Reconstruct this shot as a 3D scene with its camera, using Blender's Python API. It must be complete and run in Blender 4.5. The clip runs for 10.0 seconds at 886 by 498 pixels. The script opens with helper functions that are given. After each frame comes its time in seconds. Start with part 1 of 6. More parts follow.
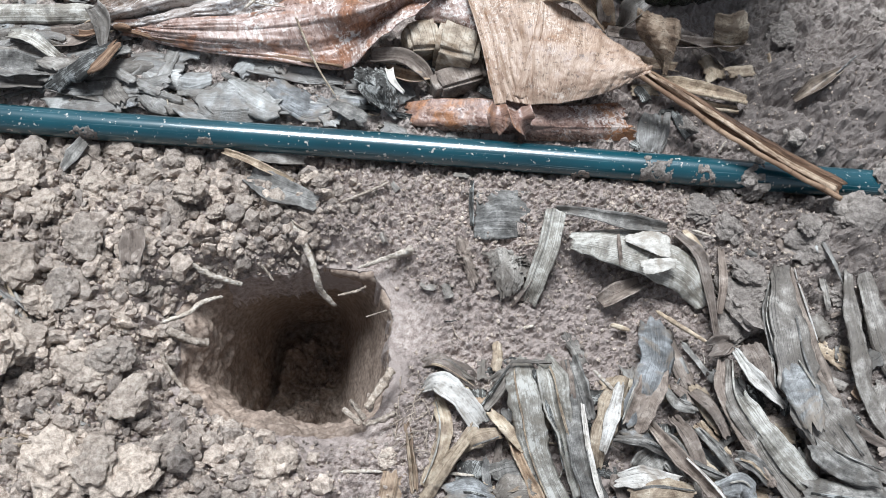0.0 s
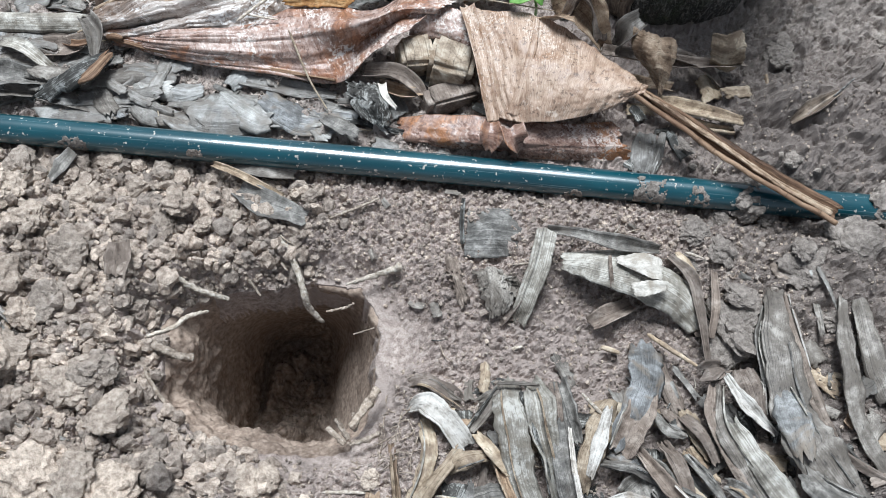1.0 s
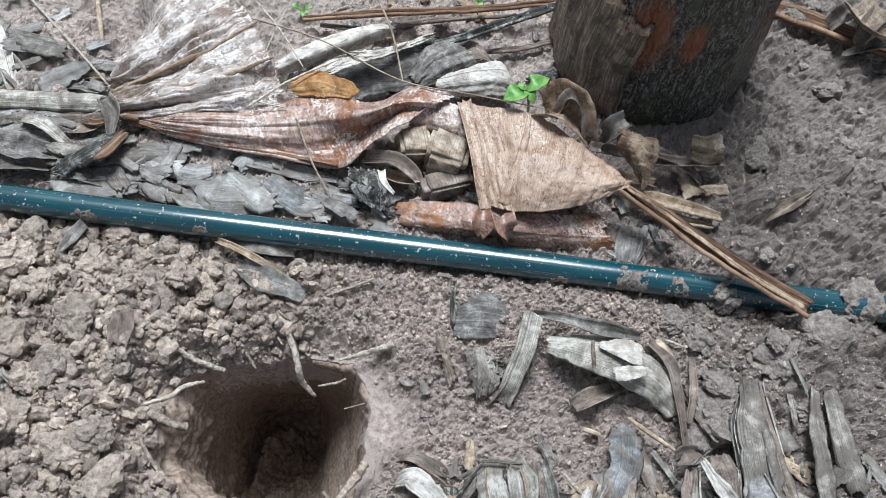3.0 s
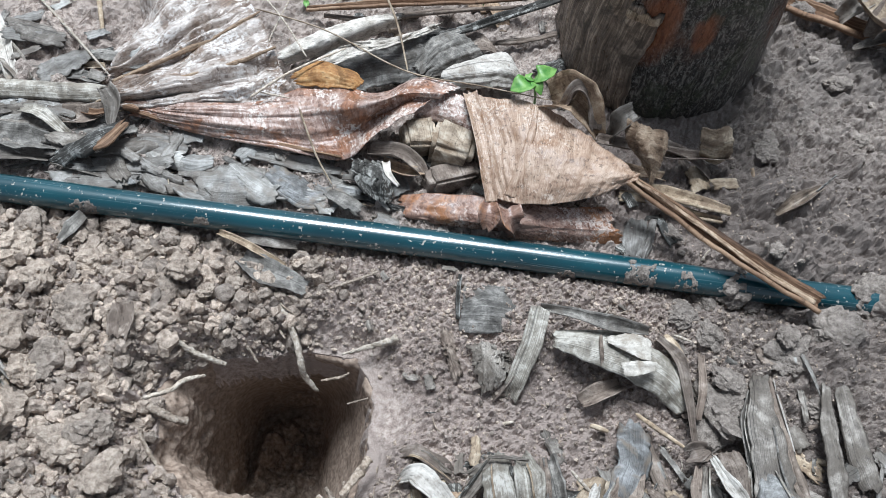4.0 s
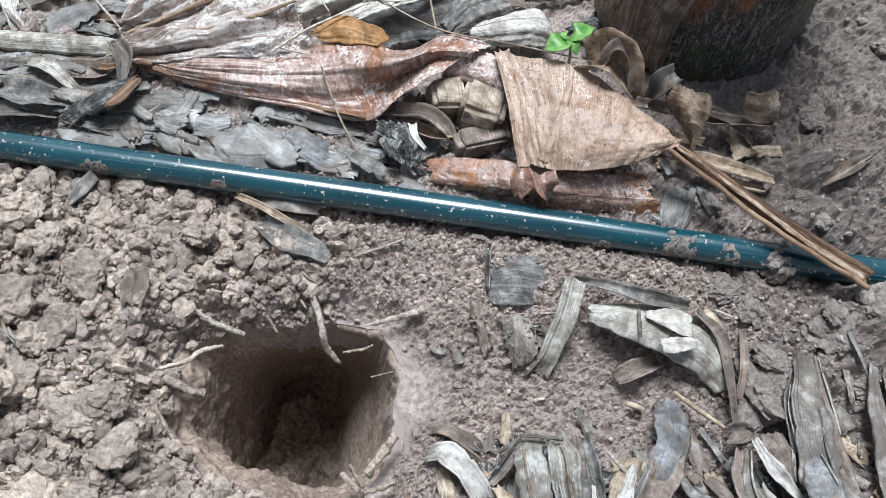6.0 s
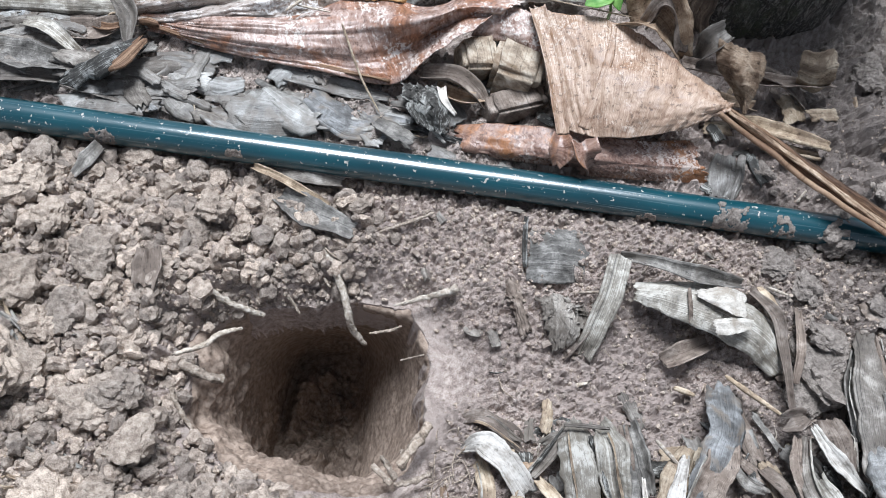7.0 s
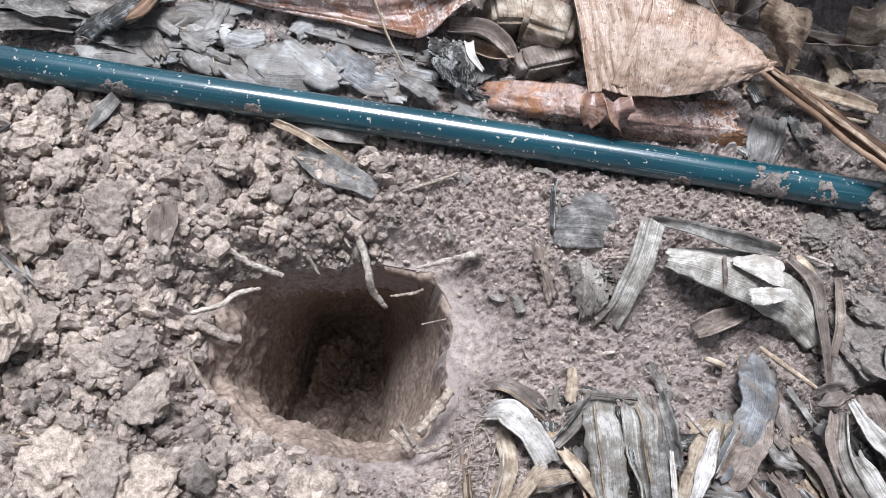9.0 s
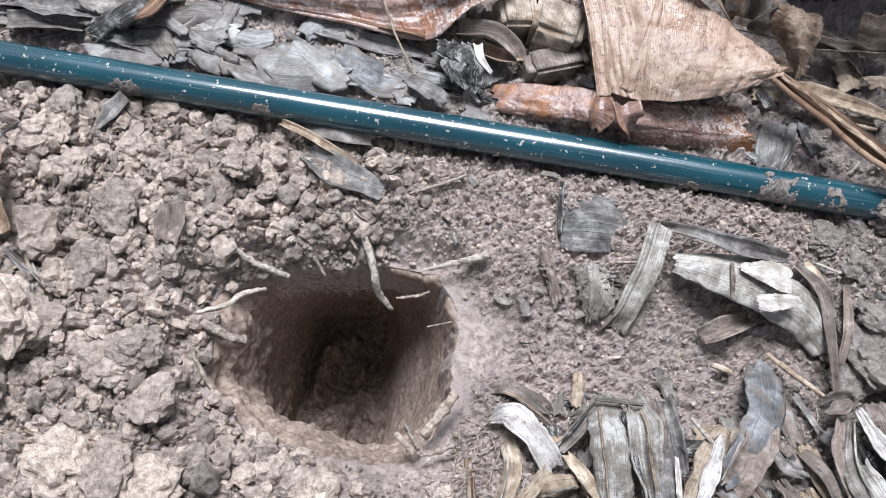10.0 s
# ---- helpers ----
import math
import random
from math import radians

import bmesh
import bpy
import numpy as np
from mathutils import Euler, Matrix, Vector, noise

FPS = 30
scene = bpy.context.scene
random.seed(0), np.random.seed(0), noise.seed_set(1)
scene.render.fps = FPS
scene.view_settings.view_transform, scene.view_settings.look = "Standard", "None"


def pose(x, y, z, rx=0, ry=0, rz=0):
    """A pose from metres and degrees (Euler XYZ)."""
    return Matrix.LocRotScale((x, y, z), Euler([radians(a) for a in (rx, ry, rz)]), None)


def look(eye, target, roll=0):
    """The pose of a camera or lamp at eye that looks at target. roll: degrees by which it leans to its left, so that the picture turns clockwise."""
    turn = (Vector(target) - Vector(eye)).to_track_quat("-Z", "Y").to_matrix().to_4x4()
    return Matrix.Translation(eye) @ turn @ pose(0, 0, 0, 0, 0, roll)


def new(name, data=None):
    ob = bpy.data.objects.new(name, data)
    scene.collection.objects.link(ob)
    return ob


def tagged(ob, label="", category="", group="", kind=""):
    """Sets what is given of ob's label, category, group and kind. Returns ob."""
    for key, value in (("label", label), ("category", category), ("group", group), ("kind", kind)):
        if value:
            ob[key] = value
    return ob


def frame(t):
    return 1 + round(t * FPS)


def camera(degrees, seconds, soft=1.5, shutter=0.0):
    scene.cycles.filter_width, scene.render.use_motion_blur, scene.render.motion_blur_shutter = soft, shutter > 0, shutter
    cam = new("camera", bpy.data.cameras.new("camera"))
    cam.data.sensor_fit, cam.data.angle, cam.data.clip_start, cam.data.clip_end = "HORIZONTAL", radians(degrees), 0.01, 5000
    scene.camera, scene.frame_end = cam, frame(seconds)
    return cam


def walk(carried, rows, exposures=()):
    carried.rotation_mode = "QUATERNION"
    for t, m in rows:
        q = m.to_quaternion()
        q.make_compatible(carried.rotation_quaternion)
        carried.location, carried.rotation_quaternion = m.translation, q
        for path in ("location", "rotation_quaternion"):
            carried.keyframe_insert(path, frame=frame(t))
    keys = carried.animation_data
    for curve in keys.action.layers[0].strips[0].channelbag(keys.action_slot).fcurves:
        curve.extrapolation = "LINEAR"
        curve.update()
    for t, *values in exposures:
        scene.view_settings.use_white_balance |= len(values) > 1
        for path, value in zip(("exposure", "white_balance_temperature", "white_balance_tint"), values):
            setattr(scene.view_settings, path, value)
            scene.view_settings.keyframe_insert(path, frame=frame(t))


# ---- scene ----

# ---- camera ----
cam = camera(54.6, 10.0, soft=0.35)
PATH = [
    (0, (0.112, 0.212, 0.667), (0.058, 1.027, -1.159), 1.5),
    (0.5, (0.113, 0.225, 0.647), (0.05, 1.033, -1.182), 1.4),
    (1, (0.123, 0.223, 0.662), (0.058, 1.058, -1.155), 1.9),
    (1.5, (0.132, 0.214, 0.685), (0.061, 1.133, -1.09), 2.6),
    (2, (0.133, 0.209, 0.699), (0.06, 1.183, -1.046), 3.1),
    (2.5, (0.128, 0.207, 0.698), (0.06, 1.208, -1.032), 4.0),
    (4, (0.117, 0.206, 0.678), (0.056, 1.214, -1.049), 5.0),
    (4.5, (0.116, 0.205, 0.675), (0.057, 1.199, -1.059), 5.3),
    (5, (0.11, 0.206, 0.674), (0.05, 1.194, -1.064), 5.7),
    (5.5, (0.105, 0.211, 0.665), (0.044, 1.181, -1.083), 5.7),
    (7, (0.064, 0.255, 0.608), (0.025, 1.1, -1.204), 6.2),
    (7.5, (0.059, 0.26, 0.594), (0.007, 1.078, -1.23), 5.5),
    (8, (0.061, 0.263, 0.583), (-0.001, 1.051, -1.254), 5.2),
    (8.5, (0.063, 0.262, 0.583), (-0.012, 1.033, -1.261), 4.3),
    (9, (0.064, 0.261, 0.586), (-0.018, 1.027, -1.26), 4.0),
    (9.5, (0.064, 0.262, 0.587), (-0.025, 1.025, -1.259), 3.9),
    (10, (0.063, 0.262, 0.585), (-0.032, 1.029, -1.26), 3.8),
]
walk(cam, [(t, look(eye, target, roll)) for t, eye, target, roll in PATH],
     exposures=[(0.0, 1.7, 5790, 6), (1.0, 1.64, 5790, 5), (2.5, 1.54, 5760, 5), (5.5, 1.59, 5760, 6), (7.5, 1.71, 5790, 9), (8.5, 1.74, 5810, 11), (10.0, 1.76, 5810, 12)])

# ---- world and light: soft overcast daylight ----
world = bpy.data.worlds.new("overcast_sky")
scene.world = world
world.use_nodes = True
wn = world.node_tree
wn.nodes.clear()
sky = wn.nodes.new("ShaderNodeTexSky")
sky.sky_type = "NISHITA"
sky.sun_disc = False
sky.sun_elevation = radians(70)
sky.sun_rotation = radians(-14)
grey = wn.nodes.new("ShaderNodeHueSaturation")
grey.inputs["Saturation"].default_value = 0.25
back = wn.nodes.new("ShaderNodeBackground")
back.inputs["Strength"].default_value = 0.03
wout = wn.nodes.new("ShaderNodeOutputWorld")
wn.links.new(sky.outputs["Color"], grey.inputs["Color"])
wn.links.new(grey.outputs["Color"], back.inputs["Color"])
wn.links.new(back.outputs["Background"], wout.inputs["Surface"])
sun_data = bpy.data.lights.new("sun", "SUN")
sun_data.energy = 1.85
sun_data.angle = radians(25)
sun_data.color = (1.0, 0.985, 0.965)
sun = new("sun", sun_data)
sun.matrix_world = look((-0.26, 1.5, 2.83), (0.0, 0.5, 0.0))

# ---- numeric helpers ----


def hash01(i, j, k, seed):
    """Random numbers from 0 to 1 for whole-number lattice places."""
    h = (i.astype(np.int64) * 374761393 + j.astype(np.int64) * 668265263 + k.astype(np.int64) * 1274126177 + seed * 974711) & 0xFFFFFFFF
    h = ((h ^ (h >> 13)) * 1274126177) & 0xFFFFFFFF
    h = ((h ^ (h >> 16)) * 2246822519) & 0xFFFFFFFF
    return ((h ^ (h >> 15)) & 0xFFFFFF) / float(0xFFFFFF)


def vnoise(x, y, z, seed=0):
    """Smooth value noise from -1 to 1 with cells of size 1."""
    x, y, z = np.broadcast_arrays(np.asarray(x, float), np.asarray(y, float), np.asarray(z, float))
    i, j, k = np.floor(x), np.floor(y), np.floor(z)
    u, v, w = x - i, y - j, z - k
    u, v, w = u * u * (3 - 2 * u), v * v * (3 - 2 * v), w * w * (3 - 2 * w)
    total = 0
    for a in (0, 1):
        for b in (0, 1):
            for c in (0, 1):
                total = total + hash01(i + a, j + b, k + c, seed) * (u if a else 1 - u) * (v if b else 1 - v) * (w if c else 1 - w)
    return total * 2 - 1


def fbm(x, y, z, seed=0, octaves=4):
    total, gain = 0, 1.0
    for o in range(octaves):
        f = 2.03 ** o
        total = total + gain * vnoise(np.asarray(x) * f + 7.3 * o, np.asarray(y) * f - 3.1 * o, np.asarray(z) * f + 1.7 * o, seed + o)
        gain *= 0.5
    return total


def lumps(x, y, cell, seed, low=0.35, high=0.75, share=1.0):
    """Height of a layer of rounded clods, one to a cell of that size in metres."""
    x, y = x / cell, y / cell
    x, y = x + 0.26 * fbm(x * 1.7, y * 1.7, 0.5, seed + 5, 3), y + 0.26 * fbm(x * 1.7, y * 1.7, 9.5, seed + 6, 3)
    i, j = np.floor(x), np.floor(y)
    best = np.zeros_like(x)
    zero = np.zeros_like(i)
    for a in (-1, 0, 1):
        for b in (-1, 0, 1):
            px, py = i + a + 0.15 + 0.7 * hash01(i + a, j + b, zero, seed), j + b + 0.15 + 0.7 * hash01(i + a, j + b, zero, seed + 1)
            r = low + (high - low) * hash01(i + a, j + b, zero, seed + 2) ** 1.6
            r = np.where(hash01(i + a, j + b, zero, seed + 3) < share, r, 0.0)
            d2 = (x - px) ** 2 + (y - py) ** 2
            best = np.maximum(best, np.sqrt(np.maximum(r * r - d2, 0)) * (0.45 + 0.85 * hash01(i + a, j + b, zero, seed + 4)))
    return best * cell


def smooth(a, b, v):
    s = np.clip((np.asarray(v, float) - a) / (b - a), 0, 1)
    return s * s * (3 - 2 * s)


def spline(points, n):
    """n places along a smooth curve through the control points."""
    p = np.array(points, float)
    if len(p) == 1:
        return np.repeat(p, n, 0)
    if len(p) == 2:
        return p[0] + (p[1] - p[0]) * np.linspace(0, 1, n)[:, None]
    p = np.vstack([2 * p[0] - p[1], p, 2 * p[-1] - p[-2]])
    t = np.linspace(0, len(p) - 3 - 1e-6, n)
    i = t.astype(int)
    f = (t - i)[:, None]
    a, b, c, d = p[i], p[i + 1], p[i + 2], p[i + 3]
    return 0.5 * (2 * b + (c - a) * f + (2 * a - 5 * b + 4 * c - d) * f * f + (3 * b - a - 3 * c + d) * f ** 3)


def mesh_object(name, verts, faces, material, parent=None, label="", uvs=None, flat=False):
    """One mesh object from arrays, under a thing if one is given."""
    me = bpy.data.meshes.new(name)
    me.from_pydata(np.asarray(verts, float).tolist(), [], faces if isinstance(faces, list) else faces.tolist())
    if not flat:
        me.polygons.foreach_set("use_smooth", np.ones(len(me.polygons), bool))
    if uvs is not None:
        layer = me.uv_layers.new(name="UVMap")
        loops = np.zeros(len(me.loops), np.int32)
        me.loops.foreach_get("vertex_index", loops)
        layer.data.foreach_set("uv", np.asarray(uvs, np.float32)[loops].ravel())
    me.materials.append(material)
    me.update()
    ob = new(name, me)
    if parent is not None:
        ob.parent = parent
    if label:
        ob["label"] = label
    return ob


def thing(name, label, category, group="", kind=""):
    """An empty that holds the parts of a thing."""
    return tagged(new(name), label, category, group, kind)


def slab(grid, thick, keep=None):
    """A closed sheet of that thickness from a grid of places; keep marks the cells that are there."""
    n, m = grid.shape[:2]
    du, dv = np.gradient(grid, axis=0), np.gradient(grid, axis=1)
    nor = np.cross(du, dv)
    nor /= np.maximum(np.linalg.norm(nor, axis=2, keepdims=True), 1e-12)
    verts = np.concatenate([(grid + nor * thick / 2).reshape(-1, 3), (grid - nor * thick / 2).reshape(-1, 3)])
    index = np.arange(n * m).reshape(n, m)
    a, b, c, d = index[:-1, :-1], index[1:, :-1], index[1:, 1:], index[:-1, 1:]
    if keep is None:
        keep = np.ones((n - 1, m - 1), bool)
    quads = np.stack([a, b, c, d], -1)[keep]
    under = quads[:, ::-1] + n * m
    edges = np.concatenate([quads[:, [k, (k + 1) % 4]] for k in range(4)])
    key = np.sort(edges, 1)
    code = key[:, 0] * (n * m) + key[:, 1]
    _, first, count = np.unique(code, return_index=True, return_counts=True)
    rim = edges[first[count == 1]]
    side = np.stack([rim[:, 1], rim[:, 0], rim[:, 0] + n * m, rim[:, 1] + n * m], -1)
    return verts, np.concatenate([quads, under, side])


def lengths(grid):
    """UV in metres over a grid: along its first way, across its second."""
    du = np.linalg.norm(np.diff(grid, axis=0), axis=2).mean(1)
    dv = np.linalg.norm(np.diff(grid, axis=1), axis=2).mean(0)
    u, v = np.concatenate([[0], np.cumsum(du)]), np.concatenate([[0], np.cumsum(dv)])
    uv = np.stack(np.meshgrid(u, v, indexing="ij"), -1).reshape(-1, 2)
    return np.concatenate([uv, uv])


SHEETS = [100]


def sheet(name, rows, material, label="", category="leaf", group="", parent=None, n=60, m=40, thick=0.0007, wrinkle=0.004, ridges=0.0009, ragged=0.05, torn=0.0, finest=0.0004, folds=0.0, fan=40.0):
    """A dry leaf or sheath: a sheet through rows of control points, wrinkled, ribbed along its rows and ragged at its edges."""
    SHEETS[0] += 11
    s = SHEETS[0]
    lines = np.stack([spline(r, n) for r in rows], 1)
    grid = np.stack([spline(lines[i], m) for i in range(n)])
    size = max(np.linalg.norm(grid[0] - grid[-1], axis=1).max(), 1e-3), max(np.linalg.norm(grid[:, 0] - grid[:, -1], axis=1).max(), 1e-3)
    u, v = np.meshgrid(np.linspace(0, 1, n), np.linspace(0, 1, m), indexing="ij")
    if ragged:
        ru0, ru1 = [ragged * np.abs(fbm(v[0] * 9 + q, 0.3, q, s + q, 3)) for q in (1, 2)]
        rv0, rv1 = [ragged * np.abs(fbm(u[:, 0] * 9 + q, 0.7, q, s + q, 3)) for q in (3, 4)]
        uu = ru0[None, :] + u * (1 - ru0 - ru1)[None, :]
        vv = rv0[:, None] + v * (1 - rv0 - rv1)[:, None]
        fu, fv = uu * (n - 1), vv * (m - 1)
        i, j = np.clip(fu.astype(int), 0, n - 2), np.clip(fv.astype(int), 0, m - 2)
        a, b = (fu - i)[..., None], (fv - j)[..., None]
        grid = grid[i, j] * (1 - a) * (1 - b) + grid[i + 1, j] * a * (1 - b) + grid[i, j + 1] * (1 - a) * b + grid[i + 1, j + 1] * a * b
    nor = np.cross(np.gradient(grid, axis=0), np.gradient(grid, axis=1))
    nor /= np.maximum(np.linalg.norm(nor, axis=2, keepdims=True), 1e-12)
    bump = wrinkle * fbm(u * size[0] * 18, v * size[1] * 30, s * 0.37, s, 3)
    bump = bump + ridges * vnoise(u * size[0] * 25, v * size[1] * 260, s * 0.11, s + 3)
    bump = bump + finest * fbm(u * size[0] * 200, v * size[1] * 500, 0.5, s + 4, 2)
    if folds:
        bend = v * size[1] * fan + 0.5 * vnoise(u * 3, v * 3, 0.4, s + 6)
        bump = bump + folds * (0.6 - 2 * np.abs(vnoise(u * size[0] * 5, bend, 0.2, s + 7))) + 0.5 * folds * (0.6 - 2 * np.abs(vnoise(u * size[0] * 9, bend * 2.3, 0.7, s + 8)))
    grid = grid + nor * bump[..., None]
    keep = None
    if torn:
        hole = fbm(u[:-1, :-1] * size[0] * 45, v[:-1, :-1] * size[1] * 110, s * 0.7, s + 5, 3)
        edge = np.minimum(np.minimum(u, 1 - u), np.minimum(v, 1 - v))[:-1, :-1]
        keep = hole > -1.25 + torn * (1.2 - 2.0 * edge)
    verts, faces = slab(grid, thick, keep)
    ob = mesh_object(name, verts, faces, material, parent, label, lengths(grid))
    if parent is None:
        tagged(ob, label, category, group)
    return ob


def strip(name, points, widths, material, label="", category="leaf strip", group="", parent=None, n=56, m=13, curl=0.25, roll=0.0, twist=0.0, thick=0.0008, wrinkle=0.0014, ridges=0.0006, fray=0.25, split=0.0):
    """A long strip of dry sheath along a curve, curled across its width, with torn ends and ribs along it."""
    SHEETS[0] += 11
    s = SHEETS[0]
    line = spline(points, n)
    w = np.interp(np.linspace(0, 1, n), np.linspace(0, 1, len(widths)), widths)
    tan = np.gradient(line, axis=0)
    tan /= np.linalg.norm(tan, axis=1, keepdims=True)
    side = np.cross(tan, (0, 0, 1.0))
    side /= np.maximum(np.linalg.norm(side, axis=1, keepdims=True), 1e-9)
    up = np.cross(side, tan)
    ang = np.radians(roll + twist * np.linspace(0, 1, n) + 10 * vnoise(np.linspace(0, 4, n), 0.2, 0.4, s))[:, None]
    side, up = side * np.cos(ang) + up * np.sin(ang), up * np.cos(ang) - side * np.sin(ang)
    u, v = np.meshgrid(np.linspace(0, 1, n), np.linspace(-1, 1, m), indexing="ij")
    span = np.linalg.norm(np.diff(line, axis=0), axis=1).sum()
    edge0 = 1 + fray * fbm(u * span * 60, 0.5, 0.1, s + 1, 4) * 0.42
    edge1 = 1 + fray * fbm(u * span * 60, 4.5, 0.1, s + 2, 4) * 0.42
    half = 0.5 * w[:, None] * np.where(v < 0, edge0, edge1)
    rise = curl * w[:, None] * (v * v - 0.4) + ridges * vnoise(u * span * 12, v * w[:, None] * 350, 0.3, s + 3) + wrinkle * fbm(u * span * 35, v * 1.2, 0.8, s + 4, 3)
    ends = fray * w.mean() * 0.55 * (fbm(v * 2.6, 0.4, 0.9, s + 6, 3) * (1 - smooth(0, 0.22, u)) + fbm(v * 2.6, 5.4, 0.9, s + 7, 3) * smooth(0.78, 1, u))
    grid = line[:, None, :] + side[:, None, :] * (half * v)[..., None] + up[:, None, :] * rise[..., None] + tan[:, None, :] * ends[..., None]
    keep = None
    if split:
        gap = vnoise(u[:-1, :-1] * span * 9, (v[:-1, :-1] + 2) * 3.2, 0.6, s + 8)
        away = np.abs(u[:-1, :-1] - 0.5) * 2
        keep = gap > -1 + split * (0.35 + 0.65 * away)
    verts, faces = slab(grid, thick, keep)
    ob = mesh_object(name, verts, faces, material, parent, label, lengths(grid))
    if parent is None:
        tagged(ob, label, category, group)
    return ob


def rod(name, points, radii, material, label="", category="twig", group="", parent=None, n=40, m=12, rough=0.15, flat=1.0):
    """A root, twig or stalk: a tapered, knobbly tube along a curve, closed at both ends."""
    SHEETS[0] += 11
    s = SHEETS[0]
    line = spline(points, n)
    r = np.interp(np.linspace(0, 1, n), np.linspace(0, 1, len(radii)), radii)
    r = r * np.concatenate([[0.02, 0.75], np.ones(n - 4), [0.75, 0.02]])
    tan = np.gradient(line, axis=0)
    tan /= np.linalg.norm(tan, axis=1, keepdims=True)
    side = np.cross(tan, (0.05, 0.02, 1.0))
    side /= np.linalg.norm(side, axis=1, keepdims=True)
    up = np.cross(side, tan)
    ang = np.linspace(0, 2 * np.pi, m, endpoint=False)
    span = np.linalg.norm(np.diff(line, axis=0), axis=1).sum()
    k = np.linspace(0, span, n)[:, None]
    rr = r[:, None] * (1 + rough * fbm(k / max(r.mean() * 2, 1e-4), np.cos(ang)[None] * 1.5, np.sin(ang)[None] * 1.5, s, 4))
    grid = line[:, None, :] + side[:, None, :] * (rr * np.cos(ang))[..., None] + up[:, None, :] * (rr * np.sin(ang) * flat)[..., None]
    index = np.arange(n * m).reshape(n, m)
    nxt = np.roll(index, -1, 1)
    faces = np.stack([index[:-1], nxt[:-1], nxt[1:], index[1:]], -1).reshape(-1, 4).tolist()
    faces += [index[0][::-1].tolist(), index[-1].tolist()]
    uv = np.stack(np.broadcast_arrays(k, ang[None] * r.mean()), -1).reshape(-1, 2)
    ob = mesh_object(name, grid.reshape(-1, 3), faces, material, parent, label, uv)
    if parent is None:
        tagged(ob, label, category, group)
    return ob

# ---- materials ----


def node(nt, kind, inputs=(), operation=""):
    nd = nt.nodes.new(kind)
    if operation:
        nd.operation = operation
    for key, value in dict(inputs).items():
        if isinstance(value, bpy.types.NodeSocket):
            nt.links.new(value, nd.inputs[key])
        else:
            nd.inputs[key].default_value = value
    return nd


def ramp(nt, fac, stops):
    nd = nt.nodes.new("ShaderNodeValToRGB")
    nt.links.new(fac, nd.inputs["Fac"])
    els = nd.color_ramp.elements
    while len(els) < len(stops):
        els.new(0.5)
    for el, (place, colour) in zip(els, stops):
        el.position = place
        el.color = (*colour, 1) if len(colour) == 3 else colour
    return nd.outputs["Color"]


def mixed(nt, fac, a, b, how="MIX"):
    nd = nt.nodes.new("ShaderNodeMix")
    nd.data_type, nd.blend_type = "RGBA", how
    for key, value in ((0, fac), (6, a), (7, b)):
        if isinstance(value, bpy.types.NodeSocket):
            nt.links.new(value, nd.inputs[key])
        else:
            nd.inputs[key].default_value = value if key == 0 else (*value, 1)
    return nd.outputs[2]


def grains(nt, vector, scale, detail=4.0, rough=0.55, warp=0.0):
    return node(nt, "ShaderNodeTexNoise", {"Vector": vector, "Scale": scale, "Detail": detail, "Roughness": rough, "Distortion": warp}).outputs["Fac"]


def stretched(nt, vector, su, sv, sw=1.0):
    return node(nt, "ShaderNodeMapping", {"Vector": vector, "Scale": (su, sv, sw)}).outputs["Vector"]


def blank(name):
    m = bpy.data.materials.new(name)
    m.use_nodes = True
    nt = m.node_tree
    return m, nt, nt.nodes["Principled BSDF"]


def relief(nt, bsdf, heights):
    """Chain of bumps: rows of height, strength, metres."""
    last = None
    for height, strength, metres in heights:
        nd = node(nt, "ShaderNodeBump", {"Height": height, "Strength": strength, "Distance": metres})
        if last is not None:
            nt.links.new(last, nd.inputs["Normal"])
        last = nd.outputs["Normal"]
    nt.links.new(last, bsdf.inputs["Normal"])


